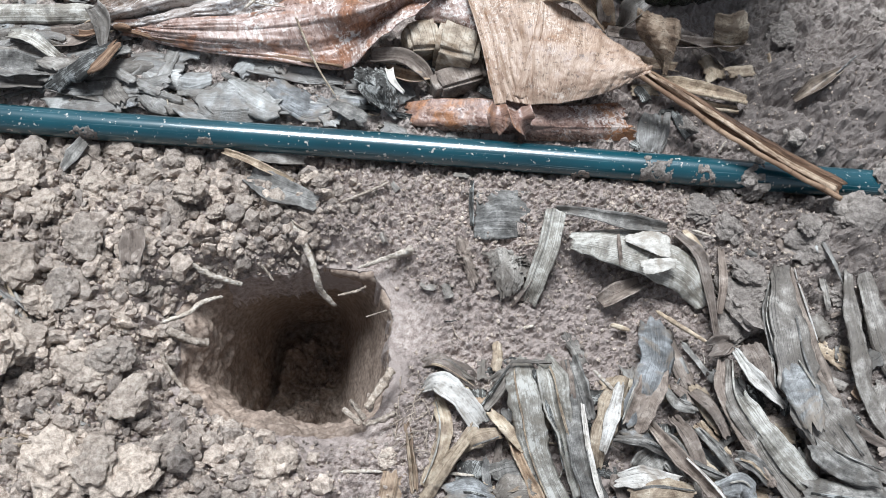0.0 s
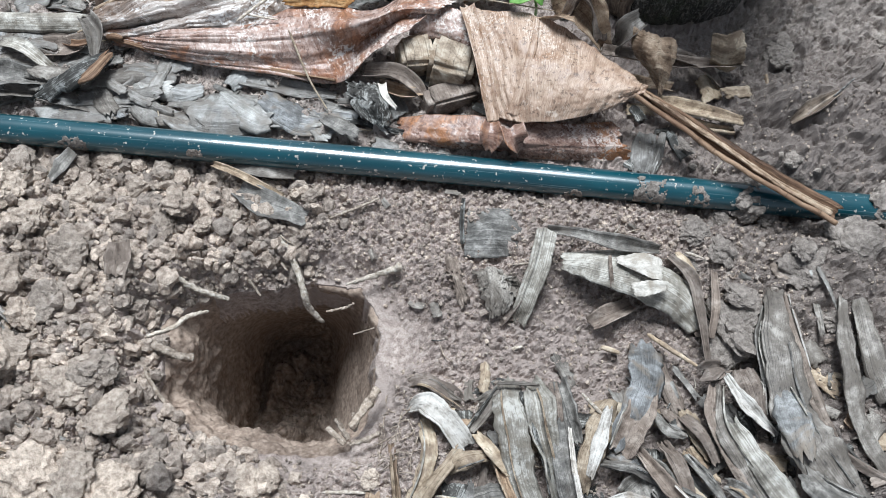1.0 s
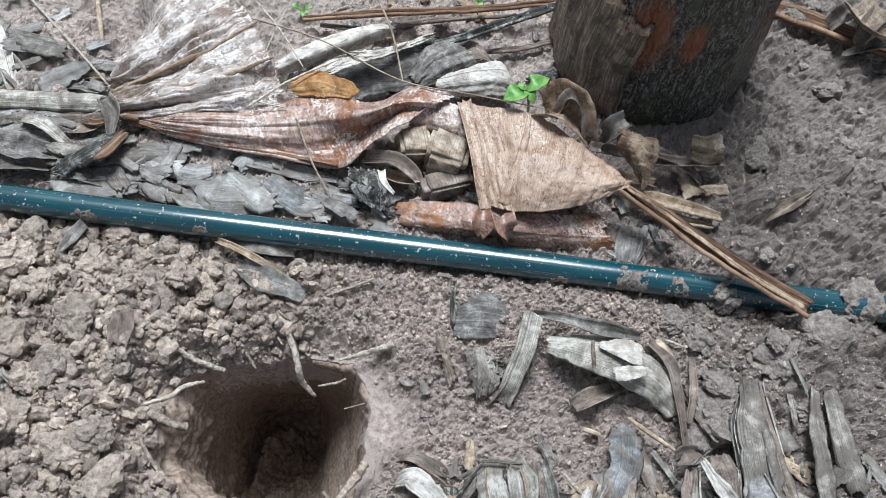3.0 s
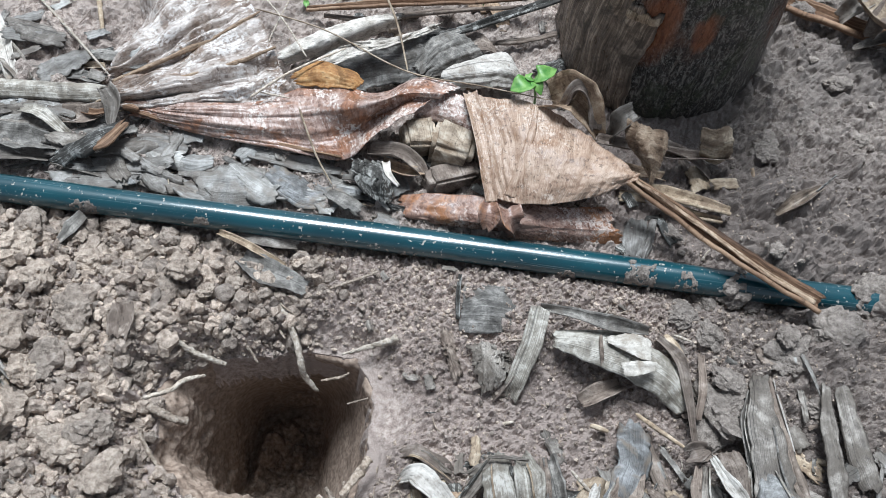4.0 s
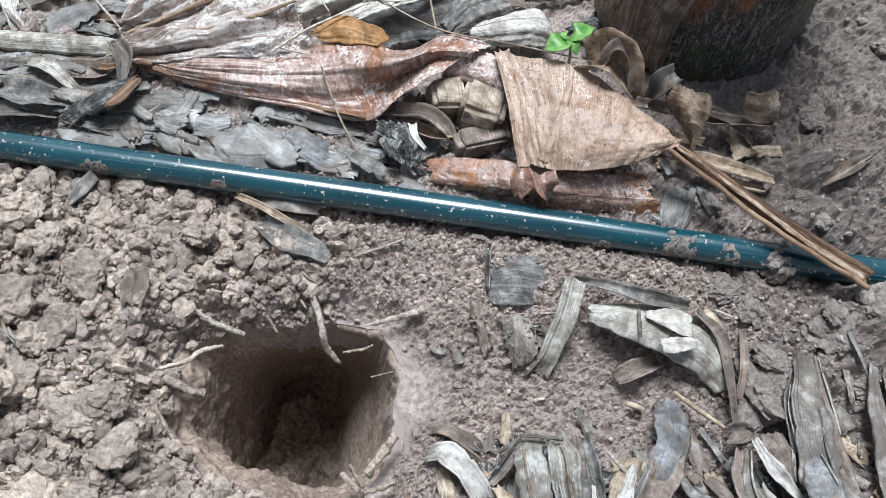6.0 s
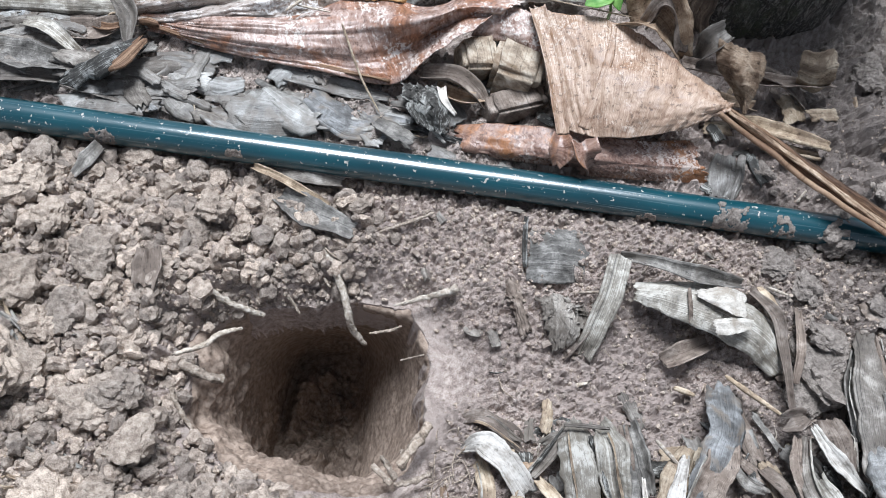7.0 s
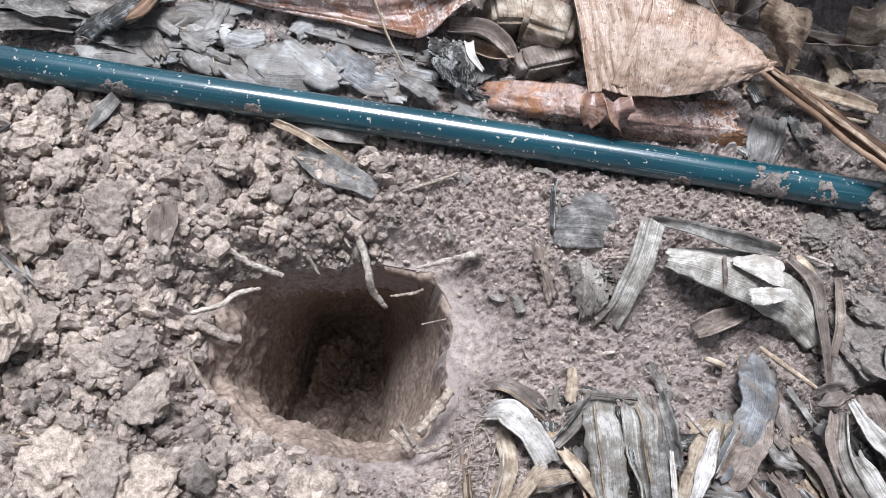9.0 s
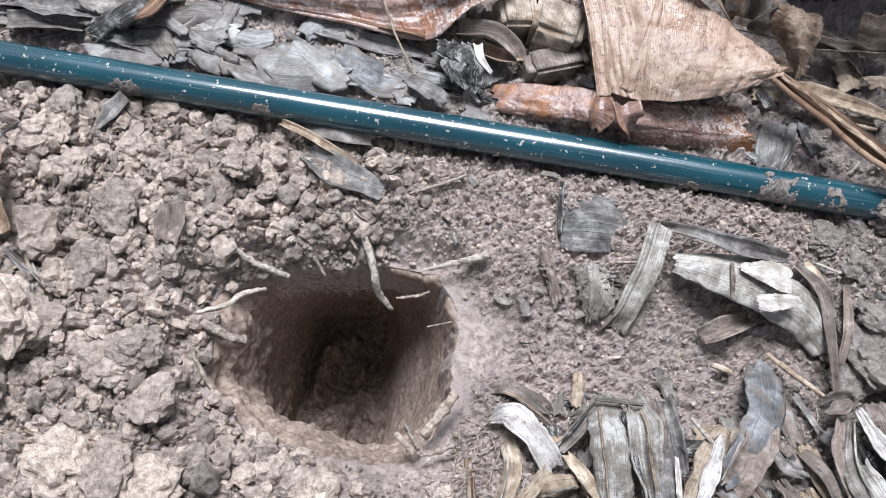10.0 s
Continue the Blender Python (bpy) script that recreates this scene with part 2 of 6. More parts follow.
def soil_material(name, dark, mid, light, rough=0.92, island=0.0, single=False, moist=None, gloss=0.35, mud=None, fleck=0.5, bump=0.7):
    """Crumbly earth: grains, patches and pale dry flecks."""
    m, nt, bsdf = blank(name)
    where = nt.nodes.new("ShaderNodeTexCoord").outputs["Object"] if not island else nt.nodes.new("ShaderNodeNewGeometry").outputs["Position"]
    patch = grains(nt, where, 16, 3)
    grain = grains(nt, where, 210, 6, 0.65)
    fine = grains(nt, where, 1300, 3, 0.7)
    tone = node(nt, "ShaderNodeMix", {0: fleck, 2: grain, 3: fine}).outputs[0]
    col = ramp(nt, tone, ((0.41, dark), (0.5, mid), (0.59, light)))
    shift = ramp(nt, patch, ((0.3, (0.72, 0.7, 0.69)), (0.7, (1.18, 1.16, 1.14))))
    col = mixed(nt, 1.0, col, shift, "MULTIPLY")
    if moist:
        damp = ramp(nt, grains(nt, where, 7, 4, 0.6, 0.6), ((0.44, (0, 0, 0)), (0.6, (1, 1, 1))))
        col = mixed(nt, damp, col, moist)
    if mud:
        around = node(nt, "ShaderNodeMapping", {"Vector": where, "Location": (0.5, 0.0, 0.0), "Scale": (0.5, 0.5, 1.0)}).outputs["Vector"]
        place = node(nt, "ShaderNodeSeparateXYZ", {0: around}).outputs
        # the east is multiplied darker: wet mud's tone with its shade painted in
        east = ramp(nt, place[0], ((0.635, (0, 0, 0)), (0.68, (1, 1, 1)), (0.85, (1, 1, 1)), (1.0, (0, 0, 0))))
        east = mixed(nt, 1.0, east, ramp(nt, place[1], ((0.0, (0, 0, 0)), (0.12, (1, 1, 1)), (0.6, (1, 1, 1)), (0.9, (0, 0, 0)))), "MULTIPLY")
        north = ramp(nt, place[1], ((0.3, (0, 0, 0)), (0.3225, (1, 1, 1)), (0.6, (1, 1, 1)), (0.9, (0, 0, 0))))
        # dried only lightens the northern mud: its wet sheen is painted as colour
        dried = mixed(nt, 1.0, north, ramp(nt, place[0], ((0.05, (0, 0, 0)), (0.2, (1, 1, 1)), (0.525, (1, 1, 1)), (0.6, (0, 0, 0)))), "MULTIPLY")
        dried = mixed(nt, 1.0, dried, ramp(nt, place[1], ((0.35, (0, 0, 0)), (0.4, (1, 1, 1)), (0.6, (1, 1, 1)), (0.9, (0, 0, 0)))), "LIGHTEN")
        dried = mixed(nt, 1.0, dried, ramp(nt, place[0], ((0.05, (0, 0, 0)), (0.2, (1, 1, 1)), (0.85, (1, 1, 1)), (1.0, (0, 0, 0)))), "MULTIPLY")
        col = mixed(nt, mixed(nt, 1.0, east, [0.9, 0.9, 0.9], "MULTIPLY"), col, mixed(nt, 1.0, col, mud, "MULTIPLY"))
        col = mixed(nt, dried, col, mixed(nt, 1.0, col, [2.2 * v for v in mud], "MULTIPLY"))
    if island:
        rnd = nt.nodes.new("ShaderNodeObjectInfo").outputs["Random"] if single else nt.nodes.new("ShaderNodeNewGeometry").outputs["Random Per Island"]
        each = ramp(nt, rnd, ((0.0, (1 - island,) * 3), (0.6, (1.0, 0.98, 0.95)), (1.0, (1 + island, 1 + island * 0.9, 1 + island * 0.75))))
        col = mixed(nt, 1.0, col, each, "MULTIPLY")
    nt.links.new(col, bsdf.inputs["Base Color"])
    bsdf.inputs["Roughness"].default_value = rough
    if mud:
        sheen = ramp(nt, grains(nt, where, 26, 5, 0.65, 0.5), ((0.42, (rough,) * 3), (0.6, (0.42,) * 3)))
        nt.links.new(mixed(nt, north, (rough,) * 3, sheen), bsdf.inputs["Roughness"])
    bsdf.inputs["Specular IOR Level"].default_value = gloss
    relief(nt, bsdf, ((grain, bump, 0.004), (fine, 1.5 * fleck, 0.0013)))
    return m


def leaf_material(name, dark, mid, light, rough=0.6, along=9.0, across=1100.0, blotch=None, amount=0.5, gloss=0.22, pale=None, bump=0.45, cracks=0.5, grime=0.66, patch=85.0, specks=0.5):
    """Dry plant fibre: fine streaks along the piece, grime, stains, dark splits and a ribbed relief."""
    m, nt, bsdf = blank(name)
    uv = nt.nodes.new("ShaderNodeTexCoord").outputs["UV"]
    where = nt.nodes.new("ShaderNodeNewGeometry").outputs["Position"]
    rnd = nt.nodes.new("ShaderNodeObjectInfo").outputs["Random"]
    shifted = node(nt, "ShaderNodeVectorMath", {0: uv, 1: node(nt, "ShaderNodeCombineXYZ", {0: rnd, 1: rnd}).outputs[0]}, operation="ADD").outputs[0]
    fibre = grains(nt, stretched(nt, shifted, along, across), 1.0, 4, 0.6, 0.3)
    broad = grains(nt, stretched(nt, shifted, along * 0.5, across * 0.17), 1.0, 5, 0.65, 0.6)
    dirt = grains(nt, where, patch, 8, 0.72, 0.3)
    spots = grains(nt, where, 36, 6, 0.66, 0.9)
    tone = node(nt, "ShaderNodeMix", {0: 0.35, 2: fibre, 3: broad}).outputs[0]
    tone = node(nt, "ShaderNodeMix", {0: grime, 2: tone, 3: dirt}).outputs[0]
    col = ramp(nt, tone, ((0.385, dark), (0.5, mid), (0.61, light)))
    if blotch:
        mask = ramp(nt, spots, ((0.58 - 0.16 * amount, (0, 0, 0)), (0.7 - 0.16 * amount, (0.85, 0.85, 0.85))))
        col = mixed(nt, mask, col, blotch)
    if pale:
        wash = node(nt, "ShaderNodeMix", {0: 0.4, 2: dirt, 3: fibre}).outputs[0]
        mask = ramp(nt, wash, ((0.515, (0, 0, 0)), (0.57, (0.85, 0.85, 0.85))))
        col = mixed(nt, mask, col, pale)
    if cracks:
        line = grains(nt, stretched(nt, shifted, along * 0.45, across * 0.4), 1.0, 3, 0.5, 0.2)
        line = ramp(nt, line, ((0.31, (1 - cracks,) * 3), (0.36, (1, 1, 1))))
        col = mixed(nt, 1.0, col, line, "MULTIPLY")
    if specks:
        dot = ramp(nt, grains(nt, stretched(nt, shifted, 160, 420), 1.0, 4, 0.7), ((0.58, (1, 1, 1)), (0.65, (1 - specks,) * 3)))
        col = mixed(nt, 1.0, col, dot, "MULTIPLY")
    each = ramp(nt, rnd, ((0.0, (0.8, 0.8, 0.81)), (1.0, (1.16, 1.14, 1.12))))
    col = mixed(nt, 1.0, col, each, "MULTIPLY")
    nt.links.new(col, bsdf.inputs["Base Color"])
    rg = ramp(nt, spots, ((0.35, (rough - 0.1,) * 3), (0.65, (min(rough + 0.16, 1),) * 3)))
    nt.links.new(rg, bsdf.inputs["Roughness"])
    bsdf.inputs["Specular IOR Level"].default_value = gloss
    relief(nt, bsdf, ((broad, bump * 0.7, 0.0025), (fibre, bump, 0.001), (dirt, 0.6, 0.003)))
    return m


def wet_leaf_material(name, dark, mid, light, stain, mud, along, across, rough=0.3, stained=0.5, muddy=0.5):
    """A soaked dead leaf: veined skin, rotten stains in clouds and a broken skin of pale dried mud."""
    m, nt, bsdf = blank(name)
    uv = nt.nodes.new("ShaderNodeTexCoord").outputs["UV"]
    where = nt.nodes.new("ShaderNodeNewGeometry").outputs["Position"]
    vein = grains(nt, stretched(nt, uv, along, across), 1.0, 5, 0.65, 0.3)
    mottle = grains(nt, where, 75, 7, 0.72, 0.4)
    tone = node(nt, "ShaderNodeMix", {0: 0.5, 2: vein, 3: mottle}).outputs[0]
    col = ramp(nt, tone, ((0.39, dark), (0.5, mid), (0.61, light)))
    cloud = node(nt, "ShaderNodeMix", {0: 0.42, 2: grains(nt, where, 17, 4, 0.6, 0.8), 3: mottle}).outputs[0]
    rot = ramp(nt, cloud, ((0.57 - 0.14 * stained, (0, 0, 0)), (0.64 - 0.14 * stained, (0.9, 0.9, 0.9))))
    col = mixed(nt, rot, col, ramp(nt, vein, ((0.35, [0.55 * v for v in stain]), (0.65, [1.35 * v for v in stain]))))
    grit = grains(nt, where, 330, 5, 0.72)
    crust = node(nt, "ShaderNodeMix", {0: 0.5, 2: grit, 3: grains(nt, where, 24, 5, 0.65, 0.6)}).outputs[0]
    crust = node(nt, "ShaderNodeMix", {0: 0.25, 2: crust, 3: vein}).outputs[0]
    mask = ramp(nt, crust, ((0.565 - 0.07 * muddy, (0, 0, 0)), (0.6 - 0.07 * muddy, (0.92, 0.92, 0.92))))
    col = mixed(nt, mask, col, mud)
    pit = ramp(nt, grains(nt, where, 240, 4, 0.7), ((0.36, (0.45, 0.42, 0.4)), (0.43, (1, 1, 1))))
    col = mixed(nt, 1.0, col, pit, "MULTIPLY")
    nt.links.new(col, bsdf.inputs["Base Color"])
    nt.links.new(mixed(nt, mask, ramp(nt, mottle, ((0.4, (rough,) * 3), (0.62, (rough + 0.25,) * 3))), (0.75,) * 3), bsdf.inputs["Roughness"])
    bsdf.inputs["Specular IOR Level"].default_value = 0.7
    relief(nt, bsdf, ((vein, 0.3, 0.001), (mottle, 0.45, 0.0016), (grit, 0.5, 0.0008)))
    return m


def pipe_material():
    """Dark teal plastic, scuffed and streaked with painted highlights along its length, flecked with dried mud."""
    m, nt, bsdf = blank("teal_plastic")
    uv = nt.nodes.new("ShaderNodeTexCoord").outputs["UV"]
    where = nt.nodes.new("ShaderNodeNewGeometry").outputs["Position"]
    scuff = grains(nt, stretched(nt, uv, 6, 900), 1.0, 4, 0.6)
    scuff_glints = ramp(nt, scuff, ((0.6, (0, 0, 0)), (0.72, (0.6, 0.6, 0.6))))
    wide = ramp(nt, grains(nt, stretched(nt, uv, 7, 130), 1.0, 3, 0.5), ((0.4, (0.15, 0.15, 0.15)), (0.6, (1, 1, 1))))
    scuff_glints = mixed(nt, 1.0, scuff_glints, wide, "MULTIPLY")
    col = ramp(nt, grains(nt, where, 12, 3), ((0.3, (0.002, 0.033, 0.046)), (0.7, (0.004, 0.057, 0.075))))
    # pale streaks: scuff marks that also paint in the pipe's long highlights
    col = mixed(nt, scuff_glints, col, (0.36, 0.46, 0.5))
    mud = ramp(nt, grains(nt, where, 230, 4, 0.6), ((0.635, (0, 0, 0)), (0.665, (1, 1, 1))))
    col = mixed(nt, mud, col, (0.42, 0.39, 0.35))
    nt.links.new(col, bsdf.inputs["Base Color"])
    rg = mixed(nt, wide, (0.07,) * 3, (0.2,) * 3)
    rg = mixed(nt, mud, rg, (0.9,) * 3)
    nt.links.new(rg, bsdf.inputs["Roughness"])
    bsdf.inputs["Specular IOR Level"].default_value = 0.6
    bsdf.inputs["Coat Weight"].default_value = 0.8
    bsdf.inputs["Coat Roughness"].default_value = 0.3
    relief(nt, bsdf, ((mud, 0.4, 0.0006), (scuff, 0.1, 0.0004)))
    return m


def trunk_material():
    """Wet dark banana stem: black fibre with painted wet glints, moss and rusty bare patches."""
    m, nt, bsdf = blank("wet_stem")
    uv = nt.nodes.new("ShaderNodeTexCoord").outputs["UV"]
    where = nt.nodes.new("ShaderNodeNewGeometry").outputs["Position"]
    fibre = grains(nt, stretched(nt, uv, 70, 240), 1.0, 7, 0.76, 0.4)
    speck = grains(nt, where, 360, 5, 0.75)
    # the palest fibre and the grey specks are wet glints put into the colour
    col = ramp(nt, fibre, ((0.4, (0.012, 0.011, 0.01)), (0.52, (0.075, 0.065, 0.056)), (0.64, (0.42, 0.375, 0.33))))
    col = mixed(nt, ramp(nt, speck, ((0.54, (0, 0, 0)), (0.62, (1, 1, 1)))), col, (0.3, 0.28, 0.25))
    rusty = ramp(nt, grains(nt, where, 11, 5, 0.65, 0.4), ((0.5, (0, 0, 0)), (0.64, (0.7, 0.7, 0.7))))
    col = mixed(nt, rusty, col, (0.16, 0.066, 0.036))
    moss = ramp(nt, grains(nt, where, 14, 5, 0.6, 0.5), ((0.52, (0, 0, 0)), (0.66, (1, 1, 1))))
    col = mixed(nt, moss, col, (0.06, 0.075, 0.035))
    drift = node(nt, "ShaderNodeTexNoise", {"Vector": stretched(nt, where, 60, 60, 18), "Scale": 1.0, "Detail": 4.0}).outputs["Color"]
    wander = node(nt, "ShaderNodeVectorMath", {0: drift, 1: (0.02, 0.02, 0.045), 2: where}, operation="MULTIPLY_ADD").outputs[0]
    for spot, wide, tall in (((0.267, 0.798, 0.145), 0.02, 0.055), ((0.307, 0.809, 0.145), 0.014, 0.02)):
        off = node(nt, "ShaderNodeVectorMath", {0: wander, 1: spot}, operation="SUBTRACT").outputs[0]
        far = node(nt, "ShaderNodeVectorMath", {0: stretched(nt, off, 1 / wide, 0.0, 1 / tall)}, operation="LENGTH").outputs["Value"]
        col = mixed(nt, ramp(nt, far, ((0.55, (0.9, 0.9, 0.9)), (1.0, (0, 0, 0)))), col, ramp(nt, fibre, ((0.35, (0.16, 0.045, 0.018)), (0.6, (0.42, 0.15, 0.06)))))
    nt.links.new(col, bsdf.inputs["Base Color"])
    bsdf.inputs["Roughness"].default_value = 0.26
    bsdf.inputs["Specular IOR Level"].default_value = 0.85
    relief(nt, bsdf, ((fibre, 0.8, 0.004), (speck, 1.0, 0.004)))
    return m


def plain_leaf(name, a, b, rough=0.45):
    m, nt, bsdf = blank(name)
    where = nt.nodes.new("ShaderNodeNewGeometry").outputs["Position"]
    col = ramp(nt, grains(nt, where, 150, 3), ((0.35, a), (0.65, b)))
    nt.links.new(col, bsdf.inputs["Base Color"])
    bsdf.inputs["Roughness"].default_value = rough
    return m


SOIL = soil_material("dry_soil", (0.2, 0.158, 0.138), (0.405, 0.338, 0.305), (0.6, 0.525, 0.48), moist=(0.36, 0.3, 0.27), mud=(0.52, 0.53, 0.53))
CRUMB = soil_material("soil_crumb", (0.23, 0.187, 0.157), (0.42, 0.36, 0.315), (0.61, 0.54, 0.48), island=0.4)
CLOD = soil_material("soil_clod", (0.23, 0.187, 0.157), (0.42, 0.36, 0.31), (0.61, 0.54, 0.475), island=0.3, single=True)
CUT = soil_material("cut_subsoil", (0.19, 0.142, 0.11), (0.285, 0.222, 0.178), (0.39, 0.315, 0.258), rough=0.8, fleck=0.3, bump=0.16)
MUD = soil_material("grey_mud", (0.145, 0.126, 0.11), (0.28, 0.248, 0.225), (0.43, 0.39, 0.356), rough=0.75, island=0.15)
GREY = leaf_material("grey_sheath", (0.05, 0.041, 0.034), (0.18, 0.159, 0.138), (0.42, 0.39, 0.35), 0.5, blotch=(0.13, 0.112, 0.094), amount=0.5, patch=55, gloss=0.4, cracks=0.6)
FILM = leaf_material("mud_film", (0.07, 0.062, 0.054), (0.185, 0.172, 0.155), (0.36, 0.345, 0.322), 0.36, blotch=(0.15, 0.13, 0.112), amount=0.5, grime=0.6, cracks=0.4, patch=60, specks=0.3, gloss=0.6)
PALE_FILM = leaf_material("pale_mud_film", (0.1, 0.094, 0.085), (0.27, 0.262, 0.245), (0.5, 0.495, 0.475), 0.34, blotch=(0.2, 0.178, 0.155), amount=0.5, grime=0.6, cracks=0.4, patch=50, specks=0.3, gloss=0.6)
ASH = leaf_material("ash_sheath", (0.047, 0.043, 0.039), (0.155, 0.146, 0.134), (0.37, 0.352, 0.325), 0.5, blotch=(0.1, 0.088, 0.076), amount=0.4, gloss=0.35)
WHITE = leaf_material("bleached_sheath", (0.25, 0.225, 0.195), (0.55, 0.515, 0.47), (0.74, 0.715, 0.67), 0.65, blotch=(0.28, 0.24, 0.2), amount=0.25, cracks=0.5)
OLIVE = leaf_material("olive_sheath", (0.1, 0.087, 0.07), (0.3, 0.278, 0.24), (0.56, 0.535, 0.485), 0.42, along=6, blotch=(0.19, 0.165, 0.132), amount=0.45, gloss=0.5, pale=(0.52, 0.5, 0.455), patch=60, cracks=0.5, grime=0.66)
STRAW = leaf_material("straw_sheath", (0.13, 0.09, 0.06), (0.36, 0.285, 0.205), (0.58, 0.5, 0.39), 0.6, blotch=(0.2, 0.15, 0.11), amount=0.35)
SLATE = leaf_material("slate_film", (0.075, 0.073, 0.071), (0.178, 0.178, 0.176), (0.38, 0.385, 0.385), 0.38, blotch=(0.23, 0.19, 0.15), amount=0.55, gloss=0.5, cracks=0.5)
RUST = wet_leaf_material("rust_leaf", (0.2, 0.115, 0.085), (0.36, 0.255, 0.215), (0.53, 0.43, 0.385), (0.27, 0.115, 0.055), (0.66, 0.6, 0.555), 300, 60, 0.2, 0.5, 0.5)
TAN = wet_leaf_material("tan_leaf", (0.21, 0.125, 0.08), (0.375, 0.26, 0.187), (0.52, 0.4, 0.31), (0.24, 0.127, 0.064), (0.57, 0.475, 0.4), 70, 1300, 0.38, 0.36, 0.25)
PEARL = wet_leaf_material("grey_leaf", (0.17, 0.125, 0.1), (0.38, 0.325, 0.29), (0.58, 0.545, 0.52), (0.17, 0.11, 0.075), (0.66, 0.63, 0.61), 40, 260, 0.22, 0.5, 0.55)
WINE = wet_leaf_material("wine_sheath", (0.11, 0.058, 0.042), (0.265, 0.162, 0.125), (0.44, 0.315, 0.255), (0.29, 0.12, 0.042), (0.5, 0.42, 0.375), 420, 26, 0.22, 0.55, 0.25)
BROWN = leaf_material("brown_leaf", (0.11, 0.072, 0.05), (0.31, 0.225, 0.155), (0.5, 0.405, 0.305), 0.5, blotch=(0.14, 0.09, 0.06), amount=0.35)
STALK = leaf_material("brown_stalk", (0.055, 0.032, 0.021), (0.18, 0.108, 0.068), (0.36, 0.25, 0.165), 0.5, along=10, across=900, grime=0.2)
DARK = leaf_material("rotten_leaf", (0.02, 0.019, 0.018), (0.06, 0.057, 0.052), (0.2, 0.195, 0.18), 0.45, pale=(0.4, 0.4, 0.38))
AMBER = leaf_material("amber_leaf", (0.2, 0.09, 0.03), (0.4, 0.21, 0.08), (0.52, 0.36, 0.18), 0.4, blotch=(0.16, 0.08, 0.03), amount=0.3, cracks=0.4)
PITH = leaf_material("cut_pith", (0.17, 0.13, 0.095), (0.42, 0.345, 0.265), (0.62, 0.55, 0.45), 0.7, blotch=(0.22, 0.155, 0.1), amount=0.4)
ROOT = leaf_material("root_skin", (0.17, 0.13, 0.1), (0.35, 0.29, 0.235), (0.56, 0.49, 0.415), 0.8, along=300, across=500, cracks=0.4, patch=320, bump=0.9)
PALE_ROOT = leaf_material("pale_root", (0.3, 0.245, 0.19), (0.52, 0.455, 0.38), (0.74, 0.69, 0.62), 0.75, along=300, across=500, cracks=0.4, patch=320, bump=0.9)
EARTHY = leaf_material("muddy_sheath", (0.08, 0.061, 0.05), (0.205, 0.166, 0.139), (0.39, 0.338, 0.295), 0.65, blotch=(0.18, 0.147, 0.124), amount=0.6)
PIPE = pipe_material()
STEM = trunk_material()
BARK = leaf_material("fibrous_bark", (0.024, 0.018, 0.014), (0.125, 0.096, 0.074), (0.36, 0.3, 0.24), 0.34, along=14, across=420, blotch=(0.035, 0.028, 0.022), amount=0.45, grime=0.3, gloss=0.5)
FLAKE = leaf_material("white_flake", (0.25, 0.22, 0.185), (0.5, 0.47, 0.425), (0.7, 0.675, 0.63), 0.55, blotch=(0.3, 0.26, 0.215), amount=0.65, cracks=0.3, specks=0.3, bump=0.3)
GREEN = plain_leaf("fresh_green", (0.06, 0.2, 0.03), (0.19, 0.35, 0.09))

# ---- the ground and the dug hole ----
HOLE = (-0.035, 0.4165, 0.092, 0.0705)  # centre x, y and half widths of the mouth
SKEW = 0.27  # how far the far side of the hole runs askew


def mouth(x, y):
    """How far out of the hole's mouth a place lies: 1 at its rim."""
    y = y - SKEW * (x - HOLE[0]) * np.clip((y - HOLE[1]) / HOLE[3], 0, 1)
    a, b = np.abs(x - HOLE[0]) / HOLE[2], np.abs(y - HOLE[1]) / HOLE[3]
    u, v = (x - HOLE[0]) / HOLE[2], (y - HOLE[1]) / HOLE[3]
    corner = 0.12 * np.clip(-u, 0, 1) * np.clip(-v, 0, 1) + 0.16 * np.clip(u, 0, 1) * np.clip(v, 0, 1)
    return (a ** 3 + b ** 3) ** (1 / 3) + corner + 0.085 * fbm(x * 42, y * 42, 0.2, 61, 4)


def lay(x, y):
    """The lie of the land, without its crumbs."""
    z = 0.006 * fbm(x * 5, y * 5, 0.3, 21, 3)
    z = z - 0.02 * smooth(0.06, 0.2, x) * smooth(0.56, 0.44, y)
    z = z + 0.012 * smooth(0.0, -0.15, x) * smooth(0.58, 0.5, y)
    z = z + 0.014 * smooth(0.3, 0.45, x)
    z = z + 0.02 * np.exp(-((x - 0.40) / 0.05) ** 2 - ((y - 0.69) / 0.035) ** 2) - 0.022 * np.exp(-((x - 0.375) / 0.028) ** 2 - ((y - 0.675) / 0.016) ** 2)
    z = z - 0.012 * np.exp(-((y - 0.60) / 0.016) ** 2) * smooth(0.36, 0.3, x) - 0.026 * np.exp(-((y - 0.602) / 0.02) ** 2) * smooth(0.29, 0.36, x) * smooth(1.2, 0.9, x)
    far = np.maximum(np.abs(x - 0.1), np.abs(y - 0.6))
    return z * smooth(40, 3, far)


